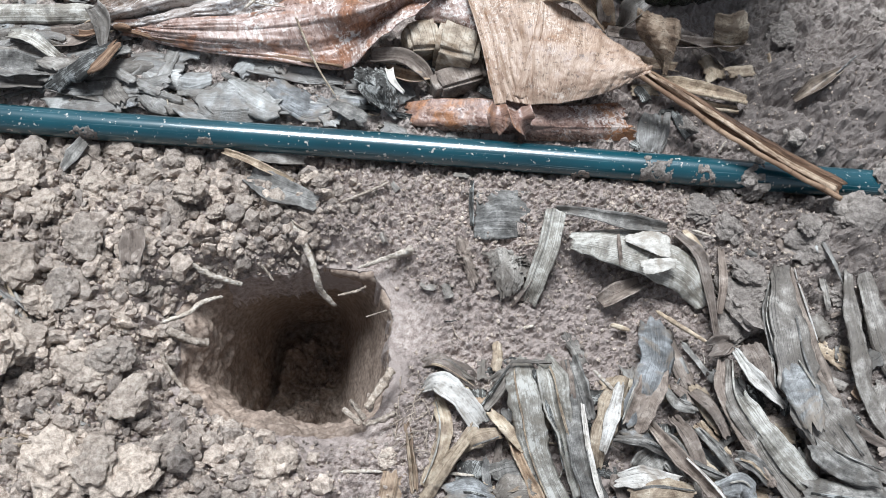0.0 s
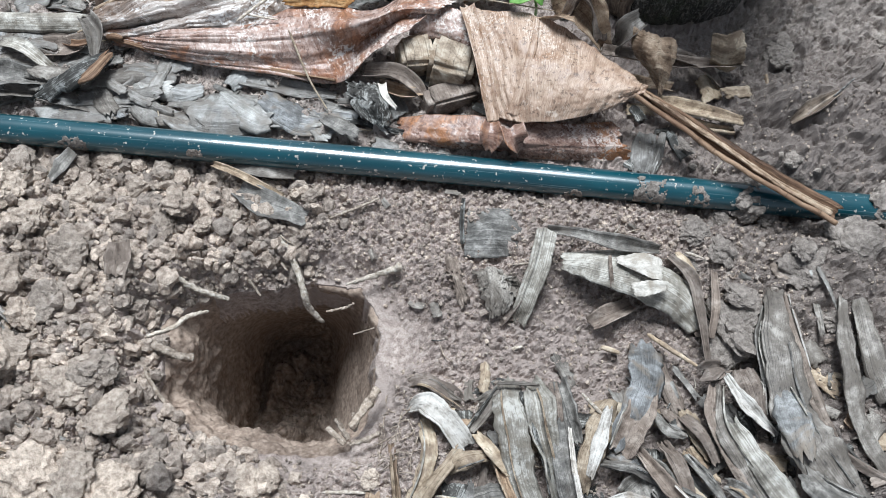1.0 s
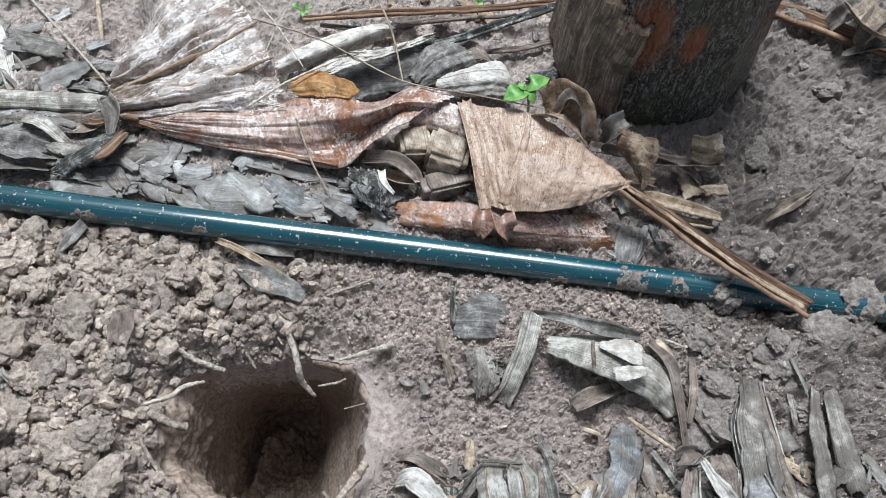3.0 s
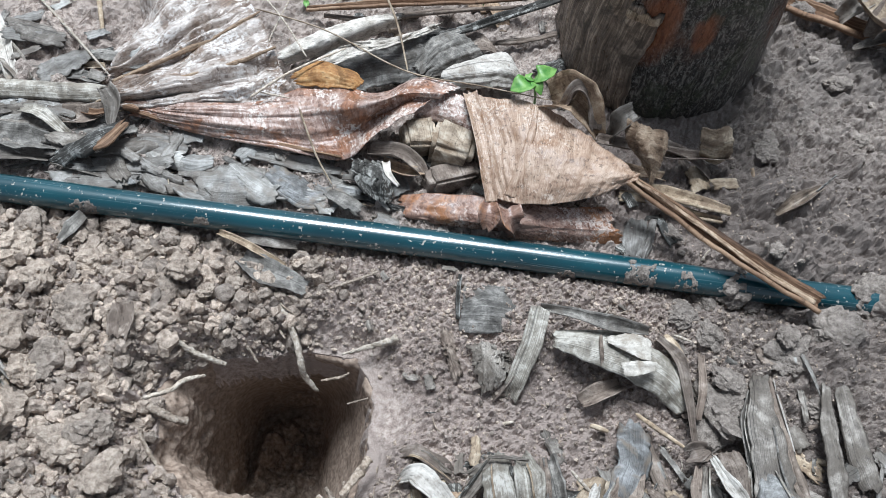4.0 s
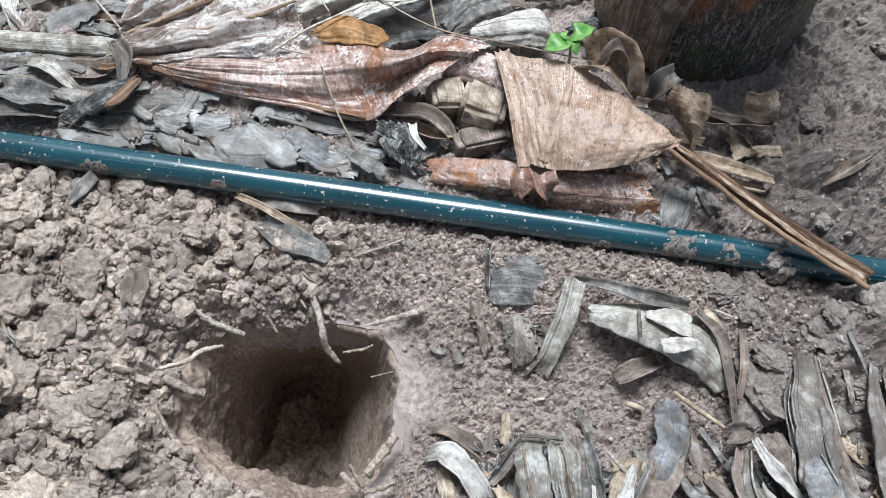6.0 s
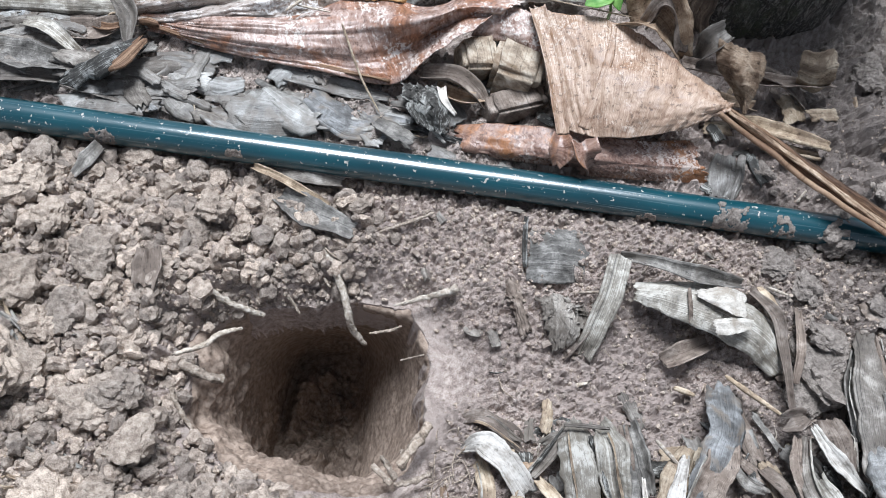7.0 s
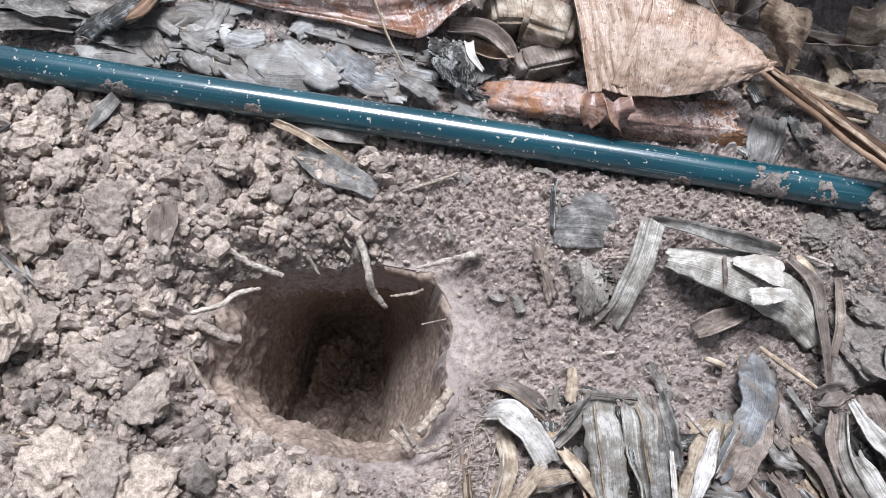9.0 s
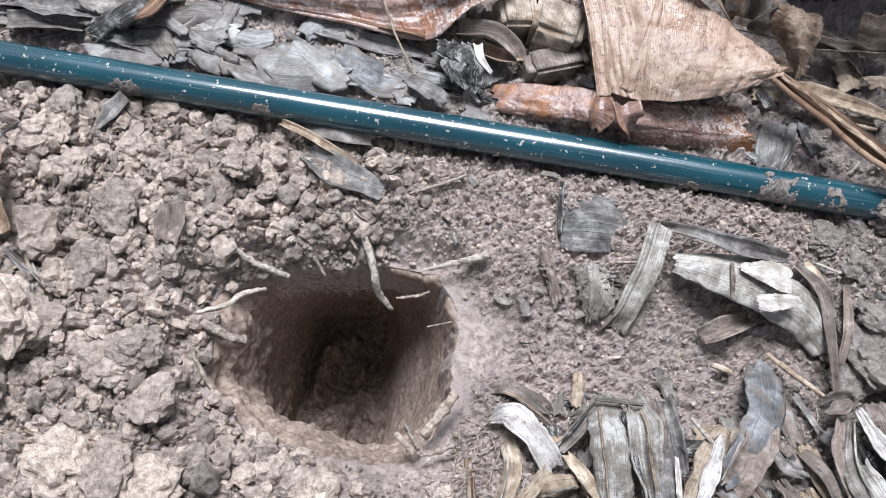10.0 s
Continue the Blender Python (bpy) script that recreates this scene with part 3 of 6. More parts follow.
def ground_height(x, y):
    z = lay(x, y)
    e = mouth(x, y)
    near = smooth(3, 1.2, np.maximum(np.abs(x - 0.1), np.abs(y - 0.6)))
    left = smooth(0.03, -0.07, x + 0.02 * vnoise(x * 20, y * 20, 0.7, 31)) * smooth(0.61, 0.57, y)
    right = smooth(0.27, 0.36, x + 0.03 * vnoise(x * 14, y * 14, 0.7, 32)) * smooth(0.44, 0.52, y)
    wet = smooth(0.605, 0.635, y) * smooth(0.25, 0.1, x)
    middle = np.clip(1 - left - np.maximum(right, wet), 0, 1)
    big = lumps(x, y, 0.016, 41, 0.3, 0.66, 0.75)
    small = lumps(x, y, 0.0085, 42, 0.35, 0.7, 0.9)
    tiny = lumps(x, y, 0.0052, 43, 0.3, 0.75, 0.85)
    pea = lumps(x, y, 0.0031, 52, 0.3, 0.75, 0.8)
    mud = lumps(x, y, 0.03, 44, 0.3, 0.7, 0.6)
    gritty = fbm(x * 160, y * 160, 0.4, 45, 3)
    rim = smooth(0.98, 1.08, e)
    slope = np.exp(-((x - 0.07) / 0.03) ** 4 - ((y - 0.445) / 0.026) ** 4)
    calm = np.clip(1 - 0.92 * slope, 0, 1)
    h = left * (0.9 * big + 1.1 * small + 1.0 * tiny + 0.8 * pea + 0.003 * gritty - 0.007)
    h = h + middle * (0.3 * big + 0.75 * small + 1.0 * tiny + 0.9 * pea + 0.0024 * gritty)
    h = h + right * (0.25 * mud + 0.3 * big + 0.5 * small + 0.5 * tiny + 0.016 * np.abs(fbm(x * 36, y * 36, 0.6, 47, 4)) - 0.006 + 0.0022 * gritty)
    h = h + wet * (0.2 * mud + 0.3 * small + 0.4 * tiny + 0.011 * np.abs(fbm(x * 40, y * 40, 0.6, 54, 4)) + 0.0018 * gritty)
    h = h * (0.2 + 0.8 * rim) * calm + 0.0009 * gritty * (1 - 0.7 * slope)
    z = z + h * near
    dip = 0.012 * smooth(1.7, 1.0, e)
    z = z - dip - 0.012 * slope
    return z + (np.minimum(z, -0.026) - z) * smooth(1.36, 1.04, e) - 0.55 * np.clip(1.0 - e, 0, 0.09)


def uneven(places, steps, reach):
    """Places with a step of their own between each two bounds, then ever wider apart out to the horizon."""
    core = np.concatenate([np.arange(a, b - step / 2, step) for a, b, step in zip(places[:-1], places[1:], steps)])
    out, gap, at = [], steps[-1], 0.0
    while at < reach:
        gap *= 1.32
        at += gap
        out.append(at)
    out = np.array(out)
    return np.concatenate([core[0] - out[::-1], core, core[-1] + out])


gx, gy = uneven((-0.44, -0.28, 0.42, 0.6), (0.0018, 0.00125, 0.0019), 450), uneven((0.25, 0.29, 0.6, 1.04), (0.0018, 0.00125, 0.0021), 450)
GX, GY = np.meshgrid(gx, gy, indexing="ij")
GZ = ground_height(GX, GY)
index = np.arange(GX.size).reshape(GX.shape)
quads = np.stack([index[:-1, :-1], index[1:, :-1], index[1:, 1:], index[:-1, 1:]], -1)
inside = mouth(GX, GY) < 0.94
gone = inside[:-1, :-1] & inside[1:, :-1] & inside[1:, 1:] & inside[:-1, 1:]
ground = mesh_object("ground", np.stack([GX, GY, GZ], -1).reshape(-1, 3), quads[~gone].reshape(-1, 4), SOIL, flat=True)
tagged(ground, "crumbly grey-brown garden soil with clods and a dug hole", "ground", kind="structure")


def height_at(x, y):
    i, j = min(np.searchsorted(gx, x), len(gx) - 1), min(np.searchsorted(gy, y), len(gy) - 1)
    return float(GZ[i, j])


GE = mouth(GX, GY)


def rim_at(x, y):
    i, j = min(np.searchsorted(gx, x), len(gx) - 1), min(np.searchsorted(gy, y), len(gy) - 1)
    return float(GE[i, j])


def hole_wall():
    """The hole: a sloping lip, steep cut sides that widen below the far rim, and a floor of rubble."""
    n, m, base = 210, 420, 70
    a = np.linspace(0, 2 * np.pi, m, endpoint=False)[None]
    cs, sn = np.cos(a), np.sin(a)
    cx, cy, hx, hy = HOLE
    # rows of depth, west, east, north, south and squareness
    levels = spline([
        (-0.026, cx - 1.1 * hx, cx + 1.1 * hx, cy + 1.1 * hy, cy - 1.1 * hy, 3.0),
        (-0.03, cx - hx, cx + hx, cy + hy, cy - hy, 3.0),
        (-0.045, -0.114, 0.054, 0.4895, 0.356, 3.0),
        (-0.075, -0.106, 0.047, 0.496, 0.368, 3.1),
        (-0.12, -0.098, 0.034, 0.504, 0.368, 3.4),
        (-0.17, -0.096, 0.012, 0.515, 0.365, 3.8),
        (-0.225, -0.093, -0.003, 0.526, 0.363, 4.0),
        (-0.262, -0.09, -0.008, 0.524, 0.364, 4.0)], n)
    z, west, east, north, south, power = [levels[:, k][:, None] for k in range(6)]
    p = (np.abs(cs) ** power + np.abs(sn) ** power) ** (-1 / power)
    u, v = p * cs, p * sn
    cut = 1 / (1 + 0.12 * np.clip(-u, 0, 1) * np.clip(-v, 0, 1) + 0.16 * np.clip(u, 0, 1) * np.clip(v, 0, 1))
    u, v = u * cut, v * cut
    x = cx + np.where(u > 0, (east - cx) * u, (cx - west) * u)
    y = cy + np.where(v > 0, (north - cy) * v, (cy - south) * v)
    y = y + SKEW * (x - cx) * np.clip(v, 0, 1)
    wave = 1 - 0.085 * fbm(x * 42, y * 42, 0.2, 61, 4) * smooth(-0.09, -0.03, z)
    x, y = cx + (x - cx) * wave, cy + (y - cy) * wave
    tuck = smooth(0.99, 1.05, mouth(x, y)) * smooth(-0.034, -0.028, z)
    grid = np.stack(np.broadcast_arrays(x, y, z + tuck * (ground_height(x, y) - 0.0025 - z)), -1)
    ring = np.concatenate([grid[:, -1:], grid, grid[:, :1]], 1)
    nor = np.cross(np.gradient(ring, axis=1), np.gradient(ring, axis=0))[:, 1:-1]
    nor /= np.maximum(np.linalg.norm(nor, axis=2, keepdims=True), 1e-12)
    gx3, gy3, gz3 = grid[..., 0], grid[..., 1], grid[..., 2]
    calm = np.clip(0.75 * smooth(0.45, 0.8, sn) + 0.7 * smooth(0.5, 0.85, cs), 0, 0.9) * smooth(-0.235, -0.19, z) + 0 * gx3
    bump = 0.0045 * fbm(gx3 * 28, gy3 * 28, gz3 * 28, 71, 4) + 0.0016 * fbm(gx3 * 130, gy3 * 130, gz3 * 130, 72, 3)
    pits = np.minimum(vnoise(gx3 * 120, gy3 * 120, gz3 * 90, 76) + 0.35, 0) * 0.004
    clumps = lumps(gx3 + 0.7 * gz3, gy3 + 0.6 * gz3, 0.013, 77, 0.25, 0.6, 0.5) * 0.35 * smooth(-0.12, -0.2, z) * smooth(-0.258, -0.23, z)
    crumbly = 0.7 * lumps(gx3 + 0.5 * gz3, gy3 - 0.6 * gz3, 0.0075, 70, 0.3, 0.75, 0.7) * smooth(-0.12, -0.05, z) * smooth(0.3, -0.3, sn - 0.4 * cs)
    grid = grid - nor * ((bump + pits + clumps) * (1 - calm) * smooth(-0.02, -0.045, z))[..., None] - nor * crumbly[..., None] * smooth(-0.027, -0.036, z)[..., None]
    # the floor closes over in rings towards its middle
    t = np.linspace(0, 1, base)[1:, None]
    edge = grid[-1:]
    mid = np.array([-0.044, 0.442, -0.282])
    floor = edge + (mid - edge) * t[..., None]
    fx, fy = floor[..., 0], floor[..., 1]
    rubble = 1.1 * lumps(fx, fy, 0.03, 73, 0.3, 0.75) + 0.9 * lumps(fx, fy, 0.014, 74) + 0.8 * lumps(fx, fy, 0.007, 79) + 0.007 * fbm(fx * 60, fy * 60, 0.3, 75, 4)
    floor[..., 2] += (rubble - 0.004 - 0.22 * (fx + 0.045)) * smooth(0, 0.4, t)
    grid = np.concatenate([grid, floor])
    k = np.arange(grid.shape[0] * m).reshape(-1, m)
    nxt = np.roll(k, -1, 1)
    faces = np.stack([k[:-1], k[1:], nxt[1:], nxt[:-1]], -1).reshape(-1, 4)
    return mesh_object("hole_wall", grid.reshape(-1, 3), faces, CUT, ground, "moist brown subsoil sides and rubble floor of the hole")


hole_wall()

# ---- clods and crumbs ----


def clod_mesh(name, seed, material, finer=3):
    bm = bmesh.new()
    bmesh.ops.create_icosphere(bm, subdivisions=finer, radius=1.0)
    co = np.array([v.co for v in bm.verts])
    cut = np.random.default_rng(seed)
    for _ in range(5):
        way = cut.normal(size=3)
        way /= np.linalg.norm(way)
        over = np.maximum(co @ way - cut.uniform(0.5, 0.85), 0)
        co = co - 0.6 * over[:, None] * way
    k = 0.86 + 0.28 * fbm(co[:, 0] * 1.3, co[:, 1] * 1.3, co[:, 2] * 1.3, seed, 2)
    for count, wide, tall in ((14, 0.6, 0.3), (60, 0.32, 0.42), (260, 0.15, 0.5)):
        seat = cut.normal(size=(count, 3))
        seat /= np.linalg.norm(seat, axis=1, keepdims=True)
        size = wide * cut.uniform(0.55, 1.2, count)
        gap = ((co[:, None] - seat[None]) ** 2).sum(2)
        k = k + tall * np.sqrt(np.maximum(size[None] ** 2 - gap, 0)).max(1)
    k = k - 0.1 * np.abs(vnoise(co[:, 0] * 2.3, co[:, 1] * 2.3, co[:, 2] * 2.3, seed + 17)) + 0.15 * fbm(co[:, 0] * 6, co[:, 1] * 6, co[:, 2] * 6, seed + 19, 3)
    for v, c, f in zip(bm.verts, co, k):
        v.co = Vector(c * f * 0.98)
        v.co.z *= 0.78
        v.co.x *= 1.18
    me = bpy.data.meshes.new(name)
    bm.to_mesh(me)
    bm.free()
    me.polygons.foreach_set("use_smooth", np.zeros(len(me.polygons), bool))
    me.materials.append(material)
    return me


def crumb_stuff(name, count, low, high, box, seed, label, keep, power=2.5, finer=1, material=CRUMB):
    """Very many small crumbs, joined, lying on the ground."""
    rng = np.random.default_rng(seed)
    base = bmesh.new()
    if finer:
        bmesh.ops.create_icosphere(base, subdivisions=finer, radius=1.0)
    else:
        bmesh.ops.create_cube(base, size=1.5)
    unit = np.array([v.co for v in base.verts])
    bmesh.ops.triangulate(base, faces=base.faces[:])
    tri = np.array([[v.index for v in f.verts] for f in base.faces])
    base.free()
    x, y = rng.uniform(box[0], box[1], count), rng.uniform(box[2], box[3], count)
    ok = (rng.random(count) < keep(x, y) * (1 - 0.97 * np.exp(-((x - 0.068) / 0.03) ** 4 - ((y - 0.445) / 0.026) ** 4))) & (mouth(x, y) > 0.97 + 0.14 * rng.random(count) + 0.12 * smooth(0.0, 0.04, x))
    x, y = x[ok], y[ok]
    count = len(x)
    r = low + (high - low) * rng.random(count) ** power
    z = ground_height(x, y)
    z = np.where(mouth(x, y) < 1.12, np.maximum(z, -0.0225), z) + r * rng.uniform(-0.1, 0.5, count)
    shape = 1 + (0.55 if finer else 0.75) * (rng.random((count, len(unit))) - 0.5)
    squash = 0.6 + 0.75 * rng.random((count, 1, 3))
    verts = unit[None] * shape[..., None] * squash * r[:, None, None] + np.stack([x, y, z], -1)[:, None, :]
    faces = tri[None] + (np.arange(count) * len(unit))[:, None, None]
    ob = mesh_object(name, verts.reshape(-1, 3), faces.reshape(-1, 3), material, flat=True)
    return tagged(ob, label, "soil crumbs", kind="stuff")


def left_bed(x, y):
    return smooth(0.03, -0.06, x) * smooth(0.6, 0.56, y)


crumb_stuff("soil_crumbs", 6500, 0.002, 0.0075, (-0.42, 0.03, 0.25, 0.59), 5, "loose pale grey-brown soil crumbs beside the hole", left_bed, 2.5, 2)
crumb_stuff("soil_granules", 15000, 0.0008, 0.0024, (-0.42, 0.03, 0.25, 0.59), 15, "fine pale soil granules between the crumbs", left_bed, 1.8)
crumb_stuff("soil_grit", 9500, 0.0007, 0.0022, (-0.02, 0.4, 0.27, 0.6), 6, "fine loose soil grit around the hole", lambda x, y: 0.3 + 0.7 * smooth(0.47, 0.54, y), 1.6)
crumb_stuff("soil_dust", 8000, 0.0006, 0.0015, (-0.4, 0.5, 0.25, 0.72), 8, "fine loose soil dust on the ground", lambda x, y: 1 + 0 * x, 1.5, 1)
crumb_stuff("mud_grit", 5000, 0.0006, 0.0026, (-0.42, 0.12, 0.608, 0.72), 18, "wet grey mud grit among the leaf scraps", lambda x, y: 0.8 + 0 * x, 2.5, 1, MUD)
crumb_stuff("mud_crumbs", 1100, 0.001, 0.0045, (0.3, 0.62, 0.4, 1.0), 7, "sticky grey mud crumbs beside the stem", lambda x, y: 0.6 + 0 * x, 3.5, 1, MUD)

CLODS = [clod_mesh("clod", 200 + 17 * i, CLOD) for i in range(9)]
BIG = [clod_mesh("clod", 500 + 17 * i, CLOD, 4) for i in range(6)]
LUMPS = [clod_mesh("clod", 700 + 17 * i, MUD, 4) for i in range(5)]
rng = random.Random(4)


def clod(x, y, r, kinds=CLODS, sink=0.25, label="rounded dry soil clod in the dug heap"):
    ob = new("clod", rng.choice(kinds))
    ob.matrix_world = Matrix.Translation((x, y, height_at(x, y) + r * (0.7 - sink))) @ Euler((rng.uniform(-0.4, 0.4), rng.uniform(-0.4, 0.4), rng.uniform(0, 6.3))).to_matrix().to_4x4() @ Matrix.Diagonal((r * 1.1, r * 1.1, r * 0.8, 1) if kinds is LUMPS else (r, r, r, 1))
    return tagged(ob, label, "clod", "soil clods")


made = 0
while made < 210:
    x, y = rng.uniform(-0.4, 0.0), rng.uniform(0.26, 0.585)
    if rng.random() < float(left_bed(x, y)) and rim_at(x, y) > 1.12:
        clod(x, y, 0.004 + 0.006 * rng.random() ** 2.2)
        made += 1
for place, r in (
    ((-0.1289, 0.5335, 0), 0.0125), ((-0.1334, 0.5128, 0), 0.0135), ((-0.1028, 0.5196, 0), 0.007), ((-0.2025, 0.5795, 0), 0.014), ((-0.2366, 0.612, 0), 0.006), ((-0.2685, 0.5586, 0), 0.014), ((-0.2785, 0.532, 0), 0.016),
    ((-0.2417, 0.5079, 0), 0.014), ((-0.2022, 0.4796, 0), 0.017), ((-0.2064, 0.4406, 0), 0.014), ((-0.2531, 0.454, 0), 0.018), ((-0.2086, 0.5331, 0), 0.012), ((-0.2251, 0.39, 0), 0.015), ((-0.1808, 0.3707, 0), 0.015), ((-0.2499, 0.3877, 0), 0.026),
    ((-0.1398, 0.3517, 0), 0.015), ((-0.1476, 0.3029, 0), 0.02), ((-0.1753, 0.3003, 0), 0.022), ((-0.1222, 0.2968, 0), 0.022), ((-0.1013, 0.32, 0), 0.013), ((-0.0216, 0.3145, 0), 0.012), ((0.0656, 0.329, 0), 0.007), ((-0.1575, 0.3869, 0), 0.014), ((-0.2231, 0.4241, 0), 0.012)):
    clod(place[0], place[1], r, BIG, label="large pale soil clod beside the hole")
for _ in range(45):
    x, y = rng.uniform(0.3, 0.62), rng.uniform(0.52, 1.0)
    if (x - 0.283) ** 2 + (y - 0.888) ** 2 > 0.018 and abs(y - 0.6) > 0.035:
        clod(x, y, 0.004 + 0.008 * rng.random() ** 2, LUMPS, sink=0.45, label="broken lump of grey mud on the ground")

# ---- the pipe ----
pipe = thing("water_pipe", "dark teal plastic water pipe lying on the soil, mud-spattered", "pipe")


def pipe_tube():
    line = spline([(-0.75, 0.588, 0.017), (-0.3, 0.592, 0.0155), (0.084, 0.5975, 0.0135), (0.338, 0.6, 0.0115), (0.47, 0.603, 0.009), (0.7, 0.608, 0.01), (1.1, 0.615, 0.0)], 160)
    m, r = 40, 0.0127
    tan = np.gradient(line, axis=0)
    tan /= np.linalg.norm(tan, axis=1, keepdims=True)
    side = np.cross(tan, (0, 0, 1.0))
    up = np.cross(side, tan)
    a = np.linspace(0, 2 * np.pi, m, endpoint=False)
    rings = []
    for radius in (r, r - 0.002):
        rings.append(line[:, None, :] + radius * (side[:, None, :] * np.cos(a)[None, :, None] + up[:, None, :] * np.sin(a)[None, :, None]))
    n = len(line)
    k = np.arange(n * m).reshape(n, m)
    nxt = np.roll(k, -1, 1)
    outer = np.stack([k[:-1], nxt[:-1], nxt[1:], k[1:]], -1).reshape(-1, 4)
    ends = [np.stack([k[0], k[0] + n * m, nxt[0] + n * m, nxt[0]], -1), np.stack([k[-1], nxt[-1], nxt[-1] + n * m, k[-1] + n * m], -1)]
    u = np.concatenate([[0], np.cumsum(np.linalg.norm(np.diff(line, axis=0), axis=1))])
    uv = np.stack(np.broadcast_arrays(u[:, None], a[None] * r), -1).reshape(-1, 2)
    verts = np.concatenate([q.reshape(-1, 3) for q in rings])
    return mesh_object("tube", verts, np.concatenate([outer, outer[:, ::-1] + n * m, *ends]), PIPE, pipe, "", np.concatenate([uv, uv]))


pipe_tube()


def pipe_smear(x0, x1, a0, a1, seed):
    """A thin torn crust of dried mud on the pipe between two places and two angles."""
    n, m = 44, 22
    x = np.linspace(x0, x1, n)[:, None]
    a = np.radians(np.linspace(a0, a1, m))[None]
    y = 0.5975 + (x - 0.084) * 0.0125
    z = np.interp(x, (-0.3, 0.084, 0.338, 0.47), (0.0155, 0.0135, 0.0115, 0.004))
    r = 0.0129 + 0.0007 * np.abs(fbm(x * 300, a * 4, 0.2, seed, 3))
    grid = np.stack(np.broadcast_arrays(x, y + r * np.cos(a), z + r * np.sin(a)), -1)
    u, v = np.meshgrid(np.linspace(-1, 1, n - 1), np.linspace(-1, 1, m - 1), indexing="ij")
    keep = fbm(x[:-1] * 170, a[:, :-1] * 2.2, 0.5, seed + 3, 4) > -0.35 + 1.2 * np.maximum(np.abs(u), np.abs(v)) ** 3
    verts, faces = slab(grid, 0.0008, keep)
    return mesh_object("mud_smear", verts, faces, MUD, pipe, "dried grey mud crust")


for x0, x1, a0, a1, seed in ((0.252, 0.288, 60, 200, 811), (0.297, 0.325, 80, 190, 821), (-0.245, -0.215, 120, 215, 831), (0.19, 0.215, 150, 220, 851), (0.05, 0.075, 165, 215, 861), (-0.13, -0.115, 130, 170, 871)):
    pipe_smear(x0, x1, a0, a1, seed)
for x, y, z, r in ((0.352, 0.597, 0.017, 0.011), (0.357, 0.589, 0.009, 0.011), (0.357, 0.604, 0.018, 0.009), (0.47, 0.606, 0.012, 0.014), (0.482, 0.6, 0.01, 0.016), (0.464, 0.594, 0.004, 0.011), (0.478, 0.613, 0.012, 0.014), (0.44, 0.585, -0.002, 0.011), (0.418, 0.583, -0.002, 0.01), (0.377, 0.586, 0.0, 0.009), (0.335, 0.582, 0.0, 0.008)):
    ob = new("clod", rng.choice(LUMPS))
    ob.matrix_world = Matrix.Translation((x, y, z)) @ Euler((0.3, 0.2, rng.uniform(0, 6))).to_matrix().to_4x4() @ Matrix.Scale(r, 4)
    tagged(ob, "lump of grey mud lying over the pipe", "clod", "mud on the pipe")

# ---- the banana stem ----
trunk = thing("banana_plant", "wet dark banana trunk with torn rusty sheaths", "banana plant")
TRUNK = (0.283, 0.888)


def stem_sheath(name, a0, a1, low, high, r, material, seed, label="", torn=0.05, thick=0.003, wander=9.0):
    """A curved sheath hugging the stem between two angles in degrees, with wandering edges and a torn top."""
    n, m = 90, max(int((a1 - a0) / 1.5), 16)
    s = np.linspace(0, 1, n)[:, None]
    t = np.linspace(0, 1, m)[None]
    top = high + torn * fbm(t * (a1 - a0) * 0.06, 0.3, 0.1, seed, 4)
    z = low + (top - low) * s
    if a1 - a0 < 359:
        a = a0 + wander * fbm(z * 14, 0.4, 0.2, seed + 6, 3) * 0.6 + t * (a1 - a0 + wander * fbm(z * 14, 3.4, 0.2, seed + 7, 3) * 0.6)
    else:
        a = a0 + t * (a1 - a0) + 0 * z
    a = np.radians(a)
    ca, sa = np.cos(a), np.sin(a)
    rr = r + 0.012 * np.exp(-np.maximum(z, 0) / 0.06) - 0.014 * np.exp(-np.maximum(z, 0) / 0.012) + 0.0045 * fbm(ca * 3.5, sa * 3.5, z * 8, 302, 3) + 0.0016 * vnoise(ca * 22, sa * 22, z * 6, 303)
    rr = rr + 0.0008 * fbm(ca * 60, sa * 60, z * 60, seed + 4, 3)
    grid = np.stack(np.broadcast_arrays(TRUNK[0] + rr * ca, TRUNK[1] + rr * sa, z), -1)
    verts, faces = slab(grid, thick)
    return mesh_object(name, verts, faces, material, trunk, label, lengths(grid))


stem_sheath("stem", 0, 360, -0.05, 0.3, 0.097, STEM, 301, torn=0.02, thick=0.006)
stem_sheath("sheath", 196, 253, -0.03, 0.132, 0.1015, BARK, 311, "brown fibrous outer sheath with a pale torn top", 0.02, 0.005, 7)
stem_sheath("sheath", 170, 206, -0.03, 0.24, 0.0995, BARK, 331, "grey-brown fibrous outer sheath", 0.05)
stem_sheath("sheath", 302, 375, -0.03, 0.25, 0.099, STEM, 341, "dark mossy outer sheath", 0.06)
stem_sheath("torn_rim", 206, 238, 0.14, 0.152, 0.1035, STRAW, 381, "pale torn fibres of the sheath top", 0.01, 0.003, 8)
stem_sheath("torn_rim", 236, 253, 0.122, 0.134, 0.1035, STRAW, 391, "pale torn fibres of the sheath top", 0.01, 0.003, 8)

